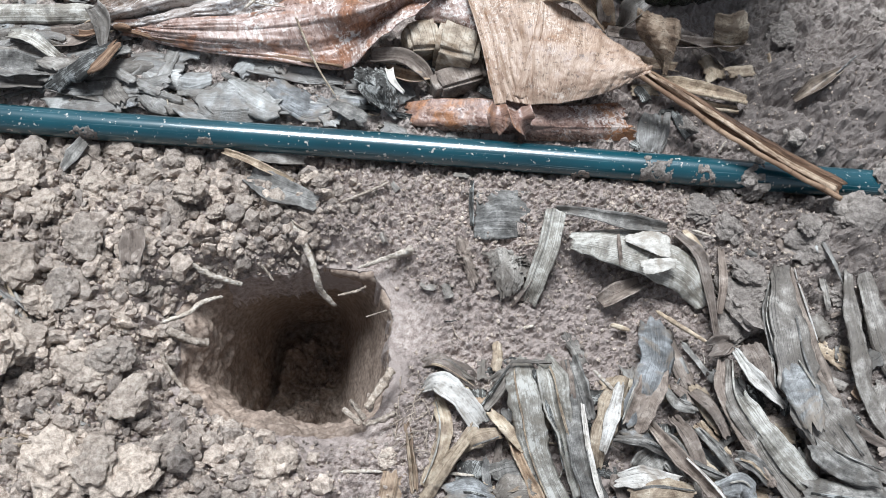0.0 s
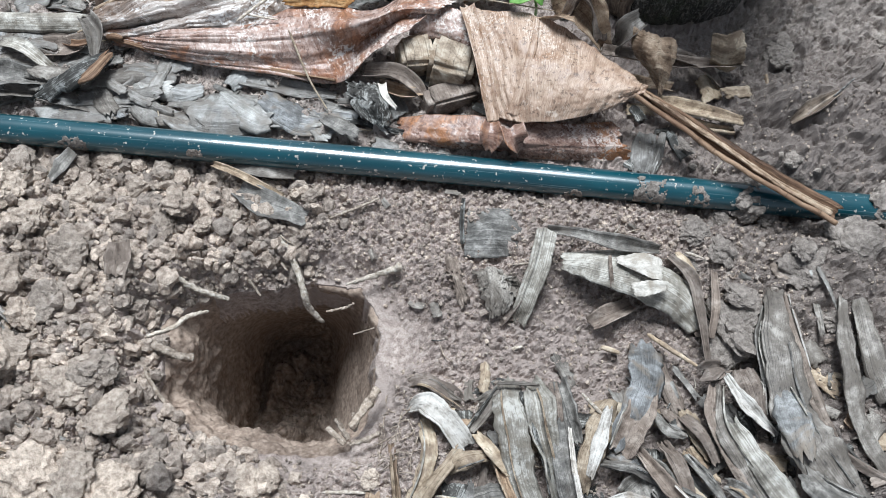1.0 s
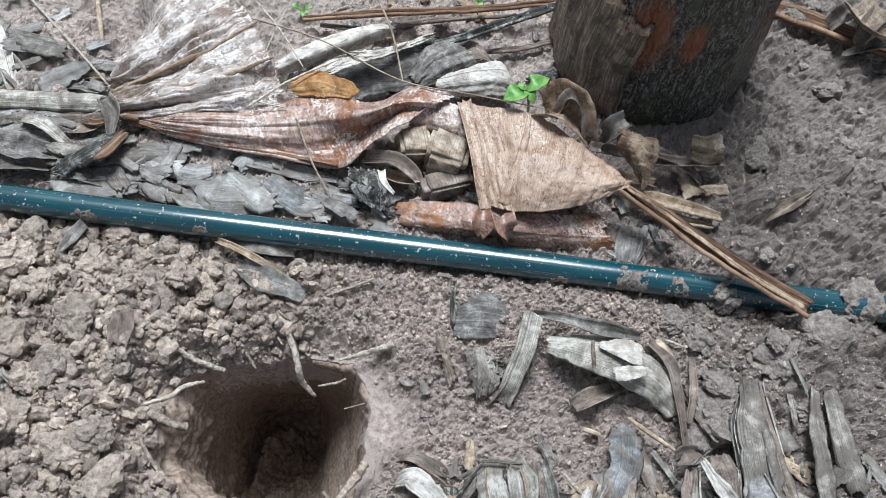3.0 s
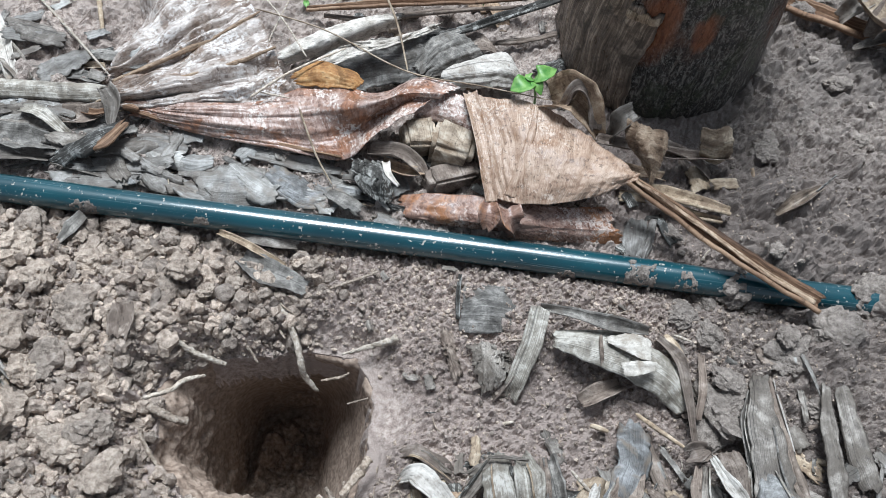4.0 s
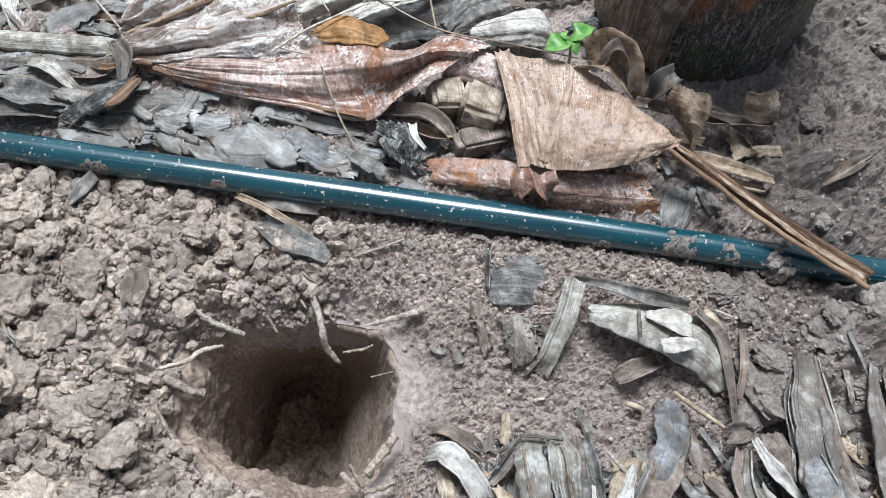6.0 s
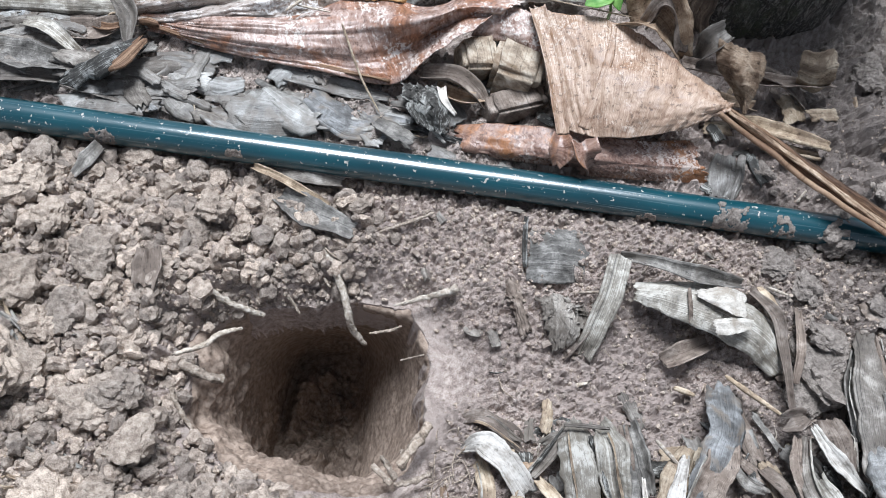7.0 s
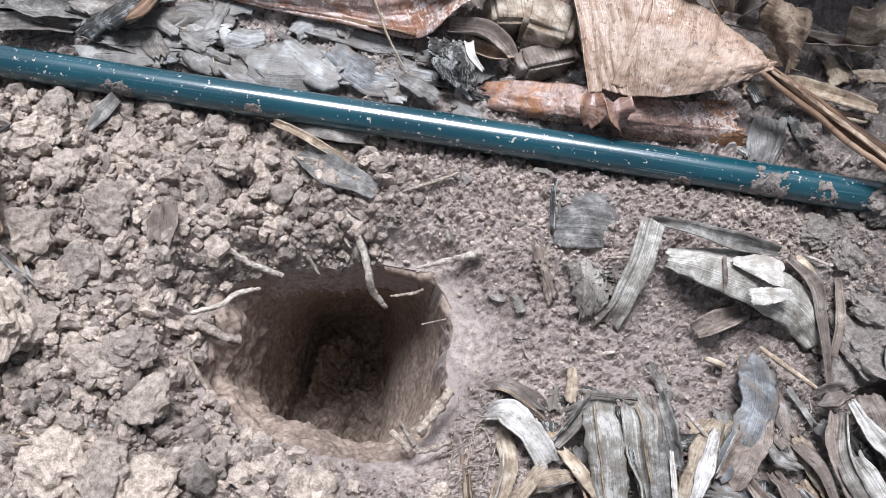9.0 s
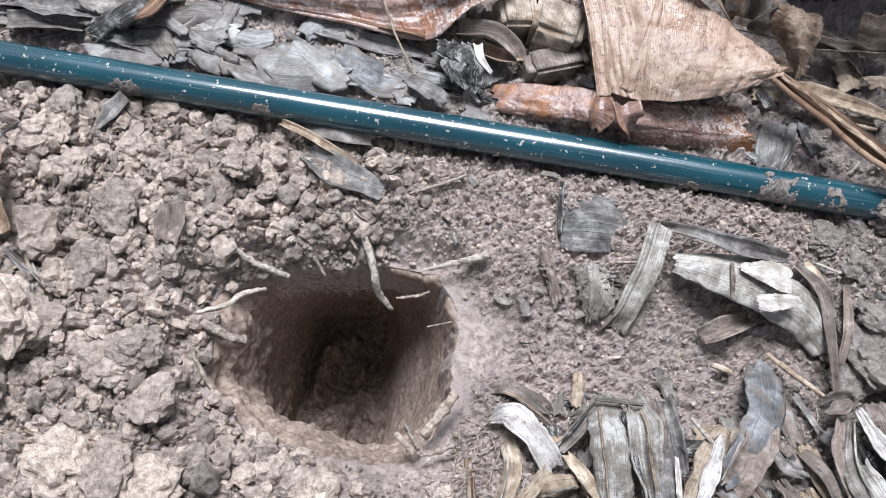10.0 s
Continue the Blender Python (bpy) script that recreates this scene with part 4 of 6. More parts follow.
# ---- large dry banana leaves behind the pipe ----
grey_leaf = thing("banana_leaf", "broad wet grey-brown dried banana leaf lying crumpled on the mud", "leaf")
rust_leaf = thing("banana_leaf", "folded wet rust-brown dried banana leaf behind the pipe", "leaf")
tan_leaf = thing("banana_leaf", "broad tan dried banana leaf folded to a point over stem pieces", "leaf")
sheet("blade", [
    [(-0.2718, 0.7706, 0.01), (-0.2661, 0.8144, 0.012), (-0.2557, 0.862, 0.014), (-0.249, 0.9005, 0.016)],
    [(-0.2641, 0.7474, 0.014), (-0.2329, 0.7786, 0.03), (-0.1976, 0.8234, 0.034), (-0.1702, 0.8765, 0.03)],
    [(-0.2533, 0.7288, 0.014), (-0.208, 0.751, 0.026), (-0.1647, 0.7873, 0.03), (-0.1286, 0.8274, 0.03)],
    [(-0.244, 0.7112, 0.014), (-0.1851, 0.7209, 0.036), (-0.1371, 0.7448, 0.04), (-0.1006, 0.7805, 0.036)],
    [(-0.2347, 0.6984, 0.012), (-0.1706, 0.7015, 0.026), (-0.1168, 0.7139, 0.03), (-0.0697, 0.7316, 0.034)]],
    PEARL, parent=grey_leaf, n=140, m=150, wrinkle=0.008, ridges=0.0008, ragged=0.02, folds=0.013, fan=26)
sheet("blade", [
    [(-0.236, 0.7061, 0.02), (-0.1629, 0.7024, 0.036), (-0.0946, 0.7188, 0.036), (-0.0432, 0.7445, 0.045), (0.0085, 0.7369, 0.045), (0.0493, 0.7607, 0.05), (0.0901, 0.7471, 0.05)],
    [(-0.2332, 0.7002, 0.019), (-0.1602, 0.6912, 0.034), (-0.089, 0.6976, 0.04), (-0.0346, 0.705, 0.05), (0.0102, 0.7022, 0.068), (0.0385, 0.7243, 0.064), (0.0749, 0.7354, 0.056)],
    [(-0.2313, 0.6986, 0.016), (-0.1603, 0.685, 0.026), (-0.0848, 0.6842, 0.028), (-0.0257, 0.6908, 0.026), (0.0075, 0.709, 0.036), (0.0379, 0.7261, 0.044), (0.064, 0.7359, 0.05)],
    [(-0.2272, 0.6982, 0.012), (-0.1619, 0.6827, 0.016), (-0.0816, 0.6759, 0.018), (-0.0138, 0.67, 0.02), (0.0161, 0.6782, 0.046), (0.0413, 0.7053, 0.056), (0.059, 0.7318, 0.054)]],
    RUST, parent=rust_leaf, n=130, m=70, wrinkle=0.004, ridges=0.001, ragged=0.015, folds=0.0024, fan=17)
sheet("margin", [
    [(0.0387, 0.7214, 0.05), (0.0578, 0.7403, 0.052), (0.085, 0.7434, 0.05), (0.1068, 0.7356, 0.05)],
    [(0.0456, 0.7187, 0.04), (0.0657, 0.724, 0.046), (0.0879, 0.7222, 0.044), (0.1097, 0.7163, 0.04)],
    [(0.0476, 0.72, 0.03), (0.0636, 0.7207, 0.034), (0.0889, 0.7177, 0.034), (0.1111, 0.7091, 0.03)]],
    RUST, parent=rust_leaf, label="folded margin", n=40, m=24, wrinkle=0.003)
sheet("blade", [
    [(0.0942, 0.7492, 0.05), (0.1057, 0.7079, 0.05), (0.1142, 0.6754, 0.042), (0.1273, 0.6432, 0.034)],
    [(0.1151, 0.7401, 0.058), (0.1283, 0.7019, 0.058), (0.1367, 0.6667, 0.05), (0.1486, 0.6363, 0.038)],
    [(0.1586, 0.7339, 0.062), (0.1602, 0.6924, 0.064), (0.1602, 0.6597, 0.056), (0.1613, 0.6344, 0.042)],
    [(0.2055, 0.7109, 0.062), (0.2015, 0.6779, 0.066), (0.196, 0.6562, 0.06), (0.1891, 0.6379, 0.045)],
    [(0.2464, 0.6796, 0.06), (0.2412, 0.6667, 0.062), (0.2347, 0.6572, 0.058), (0.2262, 0.6502, 0.05)],
    [(0.2589, 0.6722, 0.058), (0.2579, 0.6695, 0.058), (0.257, 0.6669, 0.058), (0.2554, 0.6655, 0.056)]],
    TAN, parent=tan_leaf, n=80, m=110, wrinkle=0.003, ridges=0.0009, ragged=0.012, folds=0.0022, fan=24)
strip("crease", [(0.1605, 0.727, 0.064), (0.158, 0.695, 0.065), (0.1525, 0.664, 0.056), (0.147, 0.6405, 0.0415)], (0.003, 0.007, 0.008, 0.012), TAN, parent=tan_leaf, label="raised pale crease", curl=-0.2, fray=0.1, n=50, m=9, wrinkle=0.0006)
strip("fold", [(0.097, 0.7417, 0.056), (0.1119, 0.6975, 0.056), (0.123, 0.6596, 0.048), (0.1306, 0.6361, 0.036)], (0.013, 0.014, 0.012, 0.01), TAN, parent=tan_leaf, label="upturned fold", curl=0.35, fray=0.1)
rolled = thing("rolled_sheath", "crumpled wine-brown banana sheath lying beside the pipe", "leaf")
sheet("blade", [
    [(0.0441, 0.6501, 0.004), (0.0819, 0.6492, 0.02), (0.1247, 0.6454, 0.03), (0.1828, 0.6441, 0.03), (0.2401, 0.658, 0.024)],
    [(0.0449, 0.6386, 0.005), (0.084, 0.6336, 0.02), (0.1266, 0.6294, 0.028), (0.1839, 0.635, 0.027), (0.2448, 0.6448, 0.024)],
    [(0.0492, 0.6316, 0.003), (0.0881, 0.6236, 0.016), (0.1278, 0.621, 0.024), (0.1852, 0.6259, 0.022), (0.2516, 0.6346, 0.018)],
    [(0.0524, 0.6308, 0.0), (0.0912, 0.6228, 0.006), (0.1286, 0.6222, 0.01), (0.1869, 0.6247, 0.01), (0.2576, 0.6316, 0.01)]],
    WINE, parent=rolled, n=110, m=40, wrinkle=0.0028, ridges=0.0004, ragged=0.03, folds=0.0012, fan=26)
sheet("fringe", [
    [(0.1433, 0.6233, 0.024), (0.1902, 0.6273, 0.023), (0.2503, 0.6363, 0.019)],
    [(0.1452, 0.6199, 0.018), (0.1923, 0.6238, 0.017), (0.2536, 0.6323, 0.014)],
    [(0.1482, 0.6183, 0.009), (0.1959, 0.6211, 0.008), (0.2574, 0.6296, 0.006)]],
    WINE, parent=rolled, label="frayed lower edge", n=60, m=16, wrinkle=0.0012, ridges=0.0004, ragged=0.05)
strip("corner", [(0.1295, 0.632, 0.042), (0.13, 0.6193, 0.04), (0.1296, 0.6127, 0.026)], (0.012, 0.02, 0.006), WINE, parent=tan_leaf, label="crumpled brown corner", curl=0.5, n=24)
strip("corner", [(0.1463, 0.6297, 0.042), (0.15, 0.6193, 0.04), (0.1546, 0.6164, 0.022)], (0.02, 0.022, 0.01), WINE, parent=tan_leaf, label="crumpled rusty corner", curl=0.4, n=24)
sheet("edge", [
    [(-0.0773, 0.7463, 0.045), (-0.0514, 0.7604, 0.052), (-0.0169, 0.7552, 0.05), (-0.0032, 0.7464, 0.046)],
    [(-0.0757, 0.7393, 0.045), (-0.0449, 0.7436, 0.054), (-0.0169, 0.7408, 0.05), (-0.0077, 0.7406, 0.046)],
    [(-0.0694, 0.7342, 0.042), (-0.0404, 0.7312, 0.046), (-0.0188, 0.7346, 0.046), (-0.0128, 0.7372, 0.044)]],
    AMBER, parent=rust_leaf, label="amber-yellow edge", n=40, m=20, wrinkle=0.002, ragged=0.08)

strip("midrib", [(-0.2318, 0.6967, 0.02), (-0.1616, 0.6846, 0.02), (-0.0816, 0.6783, 0.022), (-0.0137, 0.6712, 0.024)], (0.003, 0.004, 0.004, 0.003), STALK, parent=rust_leaf, label="dark lower rim", curl=-0.4, n=50, m=7, fray=0.1)

for pts, w in (([(-0.2533, 0.7288, 0.017), (-0.208, 0.751, 0.032), (-0.1647, 0.7873, 0.036), (-0.1286, 0.8274, 0.036)], (0.003, 0.006, 0.005, 0.003)), ([(-0.244, 0.7112, 0.018), (-0.1851, 0.7209, 0.041), (-0.1371, 0.7448, 0.045), (-0.1006, 0.7805, 0.041)], (0.003, 0.005, 0.004, 0.003))):
    strip("rib", pts, w, BROWN, parent=grey_leaf, label="brown rotting rib", curl=-0.5, n=60, m=7, fray=0.5, wrinkle=0.002, split=0.25)
rod("stub", [(-0.2335, 0.699, 0.018), (-0.2235, 0.6965, 0.022), (-0.214, 0.694, 0.024)], (0.002, 0.0035, 0.0015), STALK, parent=grey_leaf, label="dark torn stalk end", n=20)

# pale and mottled leaves farther back
sheet("dry_leaf", [
    [(-0.103, 0.7886, 0.02), (-0.0608, 0.8239, 0.03), (-0.0181, 0.8512, 0.03), (0.0151, 0.8692, 0.02)],
    [(-0.1002, 0.7814, 0.02), (-0.0537, 0.8054, 0.034), (-0.0157, 0.8378, 0.03), (0.0132, 0.8622, 0.02)],
    [(-0.0959, 0.7838, 0.012), (-0.053, 0.8082, 0.016), (-0.0163, 0.8369, 0.014), (0.0098, 0.8629, 0.012)]],
    WHITE, "pale bleached banana leaf lying on the mud", n=60, m=30, ragged=0.06)
sheet("dry_leaf", [
    [(-0.0764, 0.7596, 0.03), (-0.0365, 0.7948, 0.04), (0.0245, 0.8116, 0.045), (0.063, 0.8523, 0.03)],
    [(-0.0638, 0.7542, 0.03), (-0.0218, 0.776, 0.034), (0.0323, 0.7981, 0.036), (0.0635, 0.8262, 0.028)],
    [(-0.023, 0.747, 0.02), (-0.002, 0.7577, 0.02), (0.0409, 0.7795, 0.02), (0.0641, 0.802, 0.016)]],
    ASH, "mottled grey dried leaf with torn white margin", n=60, m=40, ragged=0.1, torn=0.15)
sheet("dry_leaf", [
    [(-0.0683, 0.756, 0.044), (-0.0283, 0.7865, 0.052), (0.0141, 0.8056, 0.052), (0.0605, 0.846, 0.04)],
    [(-0.0531, 0.7511, 0.044), (-0.014, 0.7708, 0.052), (0.0212, 0.7968, 0.052), (0.0566, 0.8318, 0.04)]],
    WHITE, "torn white margin of a mottled dried leaf", n=60, m=14, ragged=0.2, torn=0.5)
sheet("dry_leaf", [
    [(0.03, 0.7935, 0.028), (0.0466, 0.8198, 0.036), (0.0731, 0.8419, 0.034)],
    [(0.0436, 0.7805, 0.028), (0.0606, 0.8027, 0.036), (0.0924, 0.8292, 0.034)],
    [(0.0523, 0.7813, 0.02), (0.0795, 0.7953, 0.022), (0.1123, 0.8179, 0.02)]],
    ASH, "grey ribbed dried leaf on the mud", n=40, m=40, ridges=0.002, ragged=0.06)
sheet("dry_leaf", [
    [(0.0678, 0.794, 0.03), (0.1005, 0.8073, 0.038), (0.1256, 0.8186, 0.036), (0.1387, 0.8092, 0.03)],
    [(0.0649, 0.7804, 0.032), (0.0972, 0.7843, 0.042), (0.1276, 0.7947, 0.04), (0.1461, 0.7914, 0.03)],
    [(0.0649, 0.7743, 0.02), (0.0995, 0.7725, 0.026), (0.1275, 0.7792, 0.026), (0.1508, 0.7835, 0.02)]],
    WHITE, "creamy pale folded dried leaf beside the stem", n=50, m=40, wrinkle=0.005, ragged=0.05)
sheet("dry_leaf", [
    [(0.0681, 0.8385, 0.02), (0.0907, 0.8466, 0.028), (0.11, 0.8356, 0.026)],
    [(0.0762, 0.8222, 0.02), (0.1051, 0.8232, 0.03), (0.1236, 0.8181, 0.026)]],
    EARTHY, "grey-brown dried leaf scrap beside the stem", n=30, m=24, ragged=0.08)
for pts, w, mat, lab in (
    ([(-0.0867, 0.8558, 0.02), (-0.0146, 0.8659, 0.03), (0.0743, 0.8804, 0.035), (0.1843, 0.9183, 0.03)], (0.006, 0.008, 0.008, 0.006), STALK, "long grey-brown dried leaf stalk"),
    ([(0.0182, 0.813, 0.03), (0.0682, 0.8338, 0.035), (0.1237, 0.8645, 0.04), (0.1866, 0.9056, 0.04)], (0.005, 0.008, 0.009, 0.008), DARK, "long blackened dried leaf stalk"),
    ([(-0.0695, 0.8583, 0.012), (-0.0197, 0.8566, 0.016), (0.0506, 0.8787, 0.018), (0.1375, 0.9012, 0.02)], (0.004, 0.006, 0.006, 0.004), EARTHY, "thin muddy dried leaf stalk"),
    ([(0.0977, 0.8468, 0.012), (0.1391, 0.8547, 0.015), (0.1771, 0.8732, 0.015)], (0.004, 0.006, 0.003), EARTHY, "thin muddy dried leaf stalk")):
    strip("leaf_stalk", pts, w, mat, lab, "stalk", "dried stalks", curl=0.5, thick=0.003, m=9)
for pts, r, mat in (
    ([(-0.3963, 0.8537, 0.012), (-0.3318, 0.7993, 0.014), (-0.2576, 0.7334, 0.02)], 0.0016, PALE_ROOT),
    ([(-0.3201, 0.8686, 0.01), (-0.2877, 0.7947, 0.012)], 0.0028, STRAW),
    ([(-0.1395, 0.8645, 0.03), (-0.1012, 0.8205, 0.035), (-0.0633, 0.7625, 0.05)], 0.0011, PALE_ROOT),
    ([(-0.0105, 0.8667, 0.06), (0.0156, 0.815, 0.06), (0.0362, 0.7557, 0.055)], 0.0012, STRAW),
    ([(-0.1464, 0.8485, 0.02), (-0.0544, 0.8017, 0.05), (0.0329, 0.7588, 0.055), (0.1059, 0.7482, 0.06), (0.1769, 0.7386, 0.064)], 0.0008, STRAW),
    ([(-0.1077, 0.8675, 0.02), (-0.1126, 0.8123, 0.025), (-0.1122, 0.7765, 0.03)], 0.0009, PALE_ROOT),
    ([(-0.1075, 0.7094, 0.045), (-0.0741, 0.7381, 0.055), (-0.0264, 0.7778, 0.056)], 0.0013, PALE_ROOT),
    ([(-0.0586, 0.7026, 0.05), (-0.0374, 0.6686, 0.028), (-0.0181, 0.6465, 0.012)], 0.001, STRAW),
    ([(-0.0996, 0.7176, 0.045), (-0.0703, 0.7152, 0.045)], 0.0009, PALE_ROOT)):
    rod("twig", pts, (r, r, r * 0.7), mat, "thin dry straw-coloured twig", "twig", "twigs", m=8)

# chopped stem pieces under the leaf


def chunk(name, place, size, turn, material, seed, label):
    """A chopped block of stem with rounded, uneven faces."""
    bm = bmesh.new()
    bmesh.ops.create_cube(bm, size=1.0)
    bmesh.ops.bevel(bm, geom=bm.edges[:], offset=0.12, segments=2, affect="EDGES")
    bmesh.ops.subdivide_edges(bm, edges=bm.edges[:], cuts=4, use_grid_fill=True)
    co = np.array([v.co for v in bm.verts])
    k = 1 + 0.1 * fbm(co[:, 0] * 2.5, co[:, 1] * 2.5, co[:, 2] * 2.5, seed, 3) + 0.05 * vnoise(co[:, 0] * 3, co[:, 1] * 18, co[:, 2] * 18, seed + 3)
    for v, f in zip(bm.verts, k):
        v.co = Vector((v.co.x * size[0] * f, v.co.y * size[1] * f, v.co.z * size[2] * f))
    uvl = bm.loops.layers.uv.new("UVMap")
    for f in bm.faces:
        f.smooth = True
        for lp in f.loops:
            lp[uvl].uv = (lp.vert.co.y, lp.vert.co.x + lp.vert.co.z)
    me = bpy.data.meshes.new(name)
    bm.to_mesh(me)
    bm.free()
    me.materials.append(material)
    ob = new(name, me)
    ob.matrix_world = pose(*place, *turn)
    return tagged(ob, label, "stem piece", "chopped stem pieces")


chunk("stem_piece", (0.053, 0.7061, 0.022), (0.03, 0.03, 0.034), (10, 8, 20), PITH, 401, "chopped block of straw-coloured banana stem")
chunk("stem_piece", (0.0885, 0.7027, 0.022), (0.04, 0.045, 0.036), (-6, 5, -8), PITH, 402, "chopped block of straw-coloured banana stem under a leaf")
chunk("stem_piece", (0.09, 0.6716, 0.014), (0.05, 0.022, 0.024), (0, 8, 30), EARTHY, 403, "muddy chopped piece of banana stem")
strip("dry_leaf", [(0.0126, 0.6783, 0.03), (0.0397, 0.6791, 0.03), (0.0569, 0.6728, 0.024), (0.069, 0.665, 0.014)], (0.014, 0.018, 0.016, 0.008), EARTHY, "grey-brown curled dried leaf piece", "leaf", curl=0.5)
strip("dry_leaf", [(0.0239, 0.6738, 0.02), (0.0471, 0.666, 0.022), (0.0653, 0.6716, 0.018)], (0.01, 0.014, 0.008), BROWN, "brown curled dried leaf piece", "leaf", curl=0.5, n=30)
sheet("rotten_leaf", [
    [(-0.0075, 0.6723, 0.022), (0.001, 0.651, 0.024), (0.0174, 0.6337, 0.02)],
    [(0.0143, 0.6685, 0.03), (0.0238, 0.6458, 0.032), (0.0312, 0.6308, 0.018)],
    [(0.0306, 0.6735, 0.022), (0.0388, 0.6504, 0.024), (0.0419, 0.6299, 0.012)]],
    DARK, "blackened rotten leaf scrap with whitish mould", n=44, m=44, wrinkle=0.0035, ridges=0.0006, ragged=0.14, torn=0.1)
for pts, w in (([(0.0296, 0.6676, 0.03), (0.0339, 0.6552, 0.03), (0.0443, 0.6493, 0.022)], (0.008, 0.006, 0.003)), ([(0.0183, 0.6435, 0.02), (0.0303, 0.6351, 0.014), (0.0393, 0.6288, 0.01)], (0.003, 0.004, 0.002))):
    strip("leaf_shred", pts, w, WHITE, "white frayed shred of leaf", "leaf shred", "white shreds", n=20, m=7, curl=0.4)

# stalk that runs from the leaf point across the pipe
stalk = thing("leaf_midrib", "brown dried banana midrib lying across the pipe", "stalk")
strip("rib", [(0.2478, 0.6675, 0.055), (0.299, 0.6411, 0.046), (0.3557, 0.6075, 0.04), (0.4203, 0.5781, 0.032)], (0.010, 0.015, 0.017, 0.018), STALK, parent=stalk, curl=0.45, thick=0.004, n=70)
strip("rib_edge", [(0.255, 0.6647, 0.058), (0.3081, 0.637, 0.05), (0.3641, 0.6019, 0.044), (0.4159, 0.58, 0.036)], (0.0025, 0.0035, 0.005, 0.006), BROWN, parent=stalk, label="pale dry edge", curl=0.3, thick=0.002, n=60)
strip("leaf_stalk", [(0.274, 0.679, 0.03), (0.307, 0.6757, 0.026), (0.352, 0.6736, 0.018)], (0.012, 0.015, 0.008), STRAW, "short pale yellow dried stalk piece", "stalk", curl=0.4, thick=0.003, split=0.25)
strip("leaf_stalk", [(0.2903, 0.6701, 0.018), (0.3176, 0.6659, 0.016), (0.3462, 0.6676, 0.01)], (0.008, 0.01, 0.006), STRAW, "short pale yellow dried stalk splinter", "stalk", curl=0.4, thick=0.003)

# curled leaves round the stem's foot
strip("curled_leaf", [(0.1701, 0.7533, 0.045), (0.1887, 0.7382, 0.075), (0.2031, 0.731, 0.07), (0.2214, 0.7197, 0.045)], (0.035, 0.04, 0.03, 0.012), BROWN, "brown curled dried leaf at the foot of the stem", "leaf", curl=0.55, roll=-20)
strip("curled_leaf", [(0.1856, 0.7364, 0.06), (0.195, 0.7397, 0.085), (0.2109, 0.7356, 0.07), (0.2177, 0.722, 0.05)], (0.012, 0.016, 0.016, 0.01), EARTHY, "grey-brown hooped dried leaf strip at the foot of the stem", "leaf", curl=0.35)
sheet("curled_leaf", [
    [(0.243, 0.7258, 0.07), (0.2542, 0.713, 0.08), (0.2825, 0.716, 0.07)],
    [(0.2439, 0.7117, 0.06), (0.2583, 0.6961, 0.075), (0.283, 0.7014, 0.06)],
    [(0.2595, 0.7022, 0.045), (0.267, 0.686, 0.06), (0.2797, 0.6887, 0.05)],
    [(0.2712, 0.6776, 0.04), (0.2712, 0.6729, 0.045), (0.2744, 0.6768, 0.04)]],
    BROWN, "olive-brown folded dried leaf drooping to a point", n=44, m=50, wrinkle=0.003, ragged=0.04)
strip("curled_leaf", [(0.2347, 0.7221, 0.04), (0.2388, 0.7237, 0.065), (0.2507, 0.7338, 0.07)], (0.014, 0.022, 0.016), GREY, "pale grey curled dried leaf at the foot of the stem", "leaf", curl=0.4, n=30)
strip("curled_leaf", [(0.2216, 0.715, 0.045), (0.264, 0.7203, 0.035), (0.3034, 0.7212, 0.03), (0.3527, 0.7289, 0.03)], (0.012, 0.014, 0.014, 0.008), EARTHY, "grey-brown dried leaf strip at the foot of the stem", "leaf", curl=0.5)
sheet("curled_leaf", [
    [(0.3143, 0.7355, 0.06), (0.327, 0.7345, 0.062), (0.3427, 0.7426, 0.06)],
    [(0.3157, 0.7276, 0.045), (0.3333, 0.7273, 0.04), (0.3475, 0.7268, 0.05)],
    [(0.3223, 0.7264, 0.025), (0.3391, 0.7258, 0.02), (0.3499, 0.7284, 0.03)]],
    STRAW, "upright straw-brown curl of dried leaf", n=30, m=30, wrinkle=0.003, ragged=0.06)
strip("curled_leaf", [(0.2857, 0.727, 0.035), (0.3154, 0.7233, 0.026), (0.3357, 0.714, 0.012)], (0.014, 0.012, 0.004), EARTHY, "grey-brown torn leaf strip", "leaf", curl=0.4, split=0.2)
strip("curled_leaf", [(0.2276, 0.7014, 0.03), (0.2549, 0.6957, 0.03), (0.2896, 0.7013, 0.02)], (0.012, 0.014, 0.01), BROWN, "brown dried leaf strip under the leaf point", "leaf", curl=0.4)
strip("curled_leaf", [(0.3941, 0.6762, 0.02), (0.4076, 0.6826, 0.035), (0.4329, 0.7032, 0.035)], (0.005, 0.015, 0.004), BARK, "small rolled brown dead leaf on the mud", "leaf", curl=0.6, n=40)
rod("twig", [(0.4267, 0.6963, 0.036), (0.4453, 0.716, 0.04)], (0.0012, 0.0006), DARK, "thin dark leaf stem", "twig", "twigs", m=8)
for pts in ([(0.3887, 0.7267, 0.02), (0.4061, 0.7119, 0.018)], [(0.4106, 0.7246, 0.02), (0.4203, 0.7081, 0.02)], [(0.3278, 0.6235, 0.006), (0.3342, 0.6333, 0.012)]):
    rod("twig", pts, (0.0012, 0.0008), PALE_ROOT, "thin dry straw-coloured twig", "twig", "twigs", m=8, n=16)

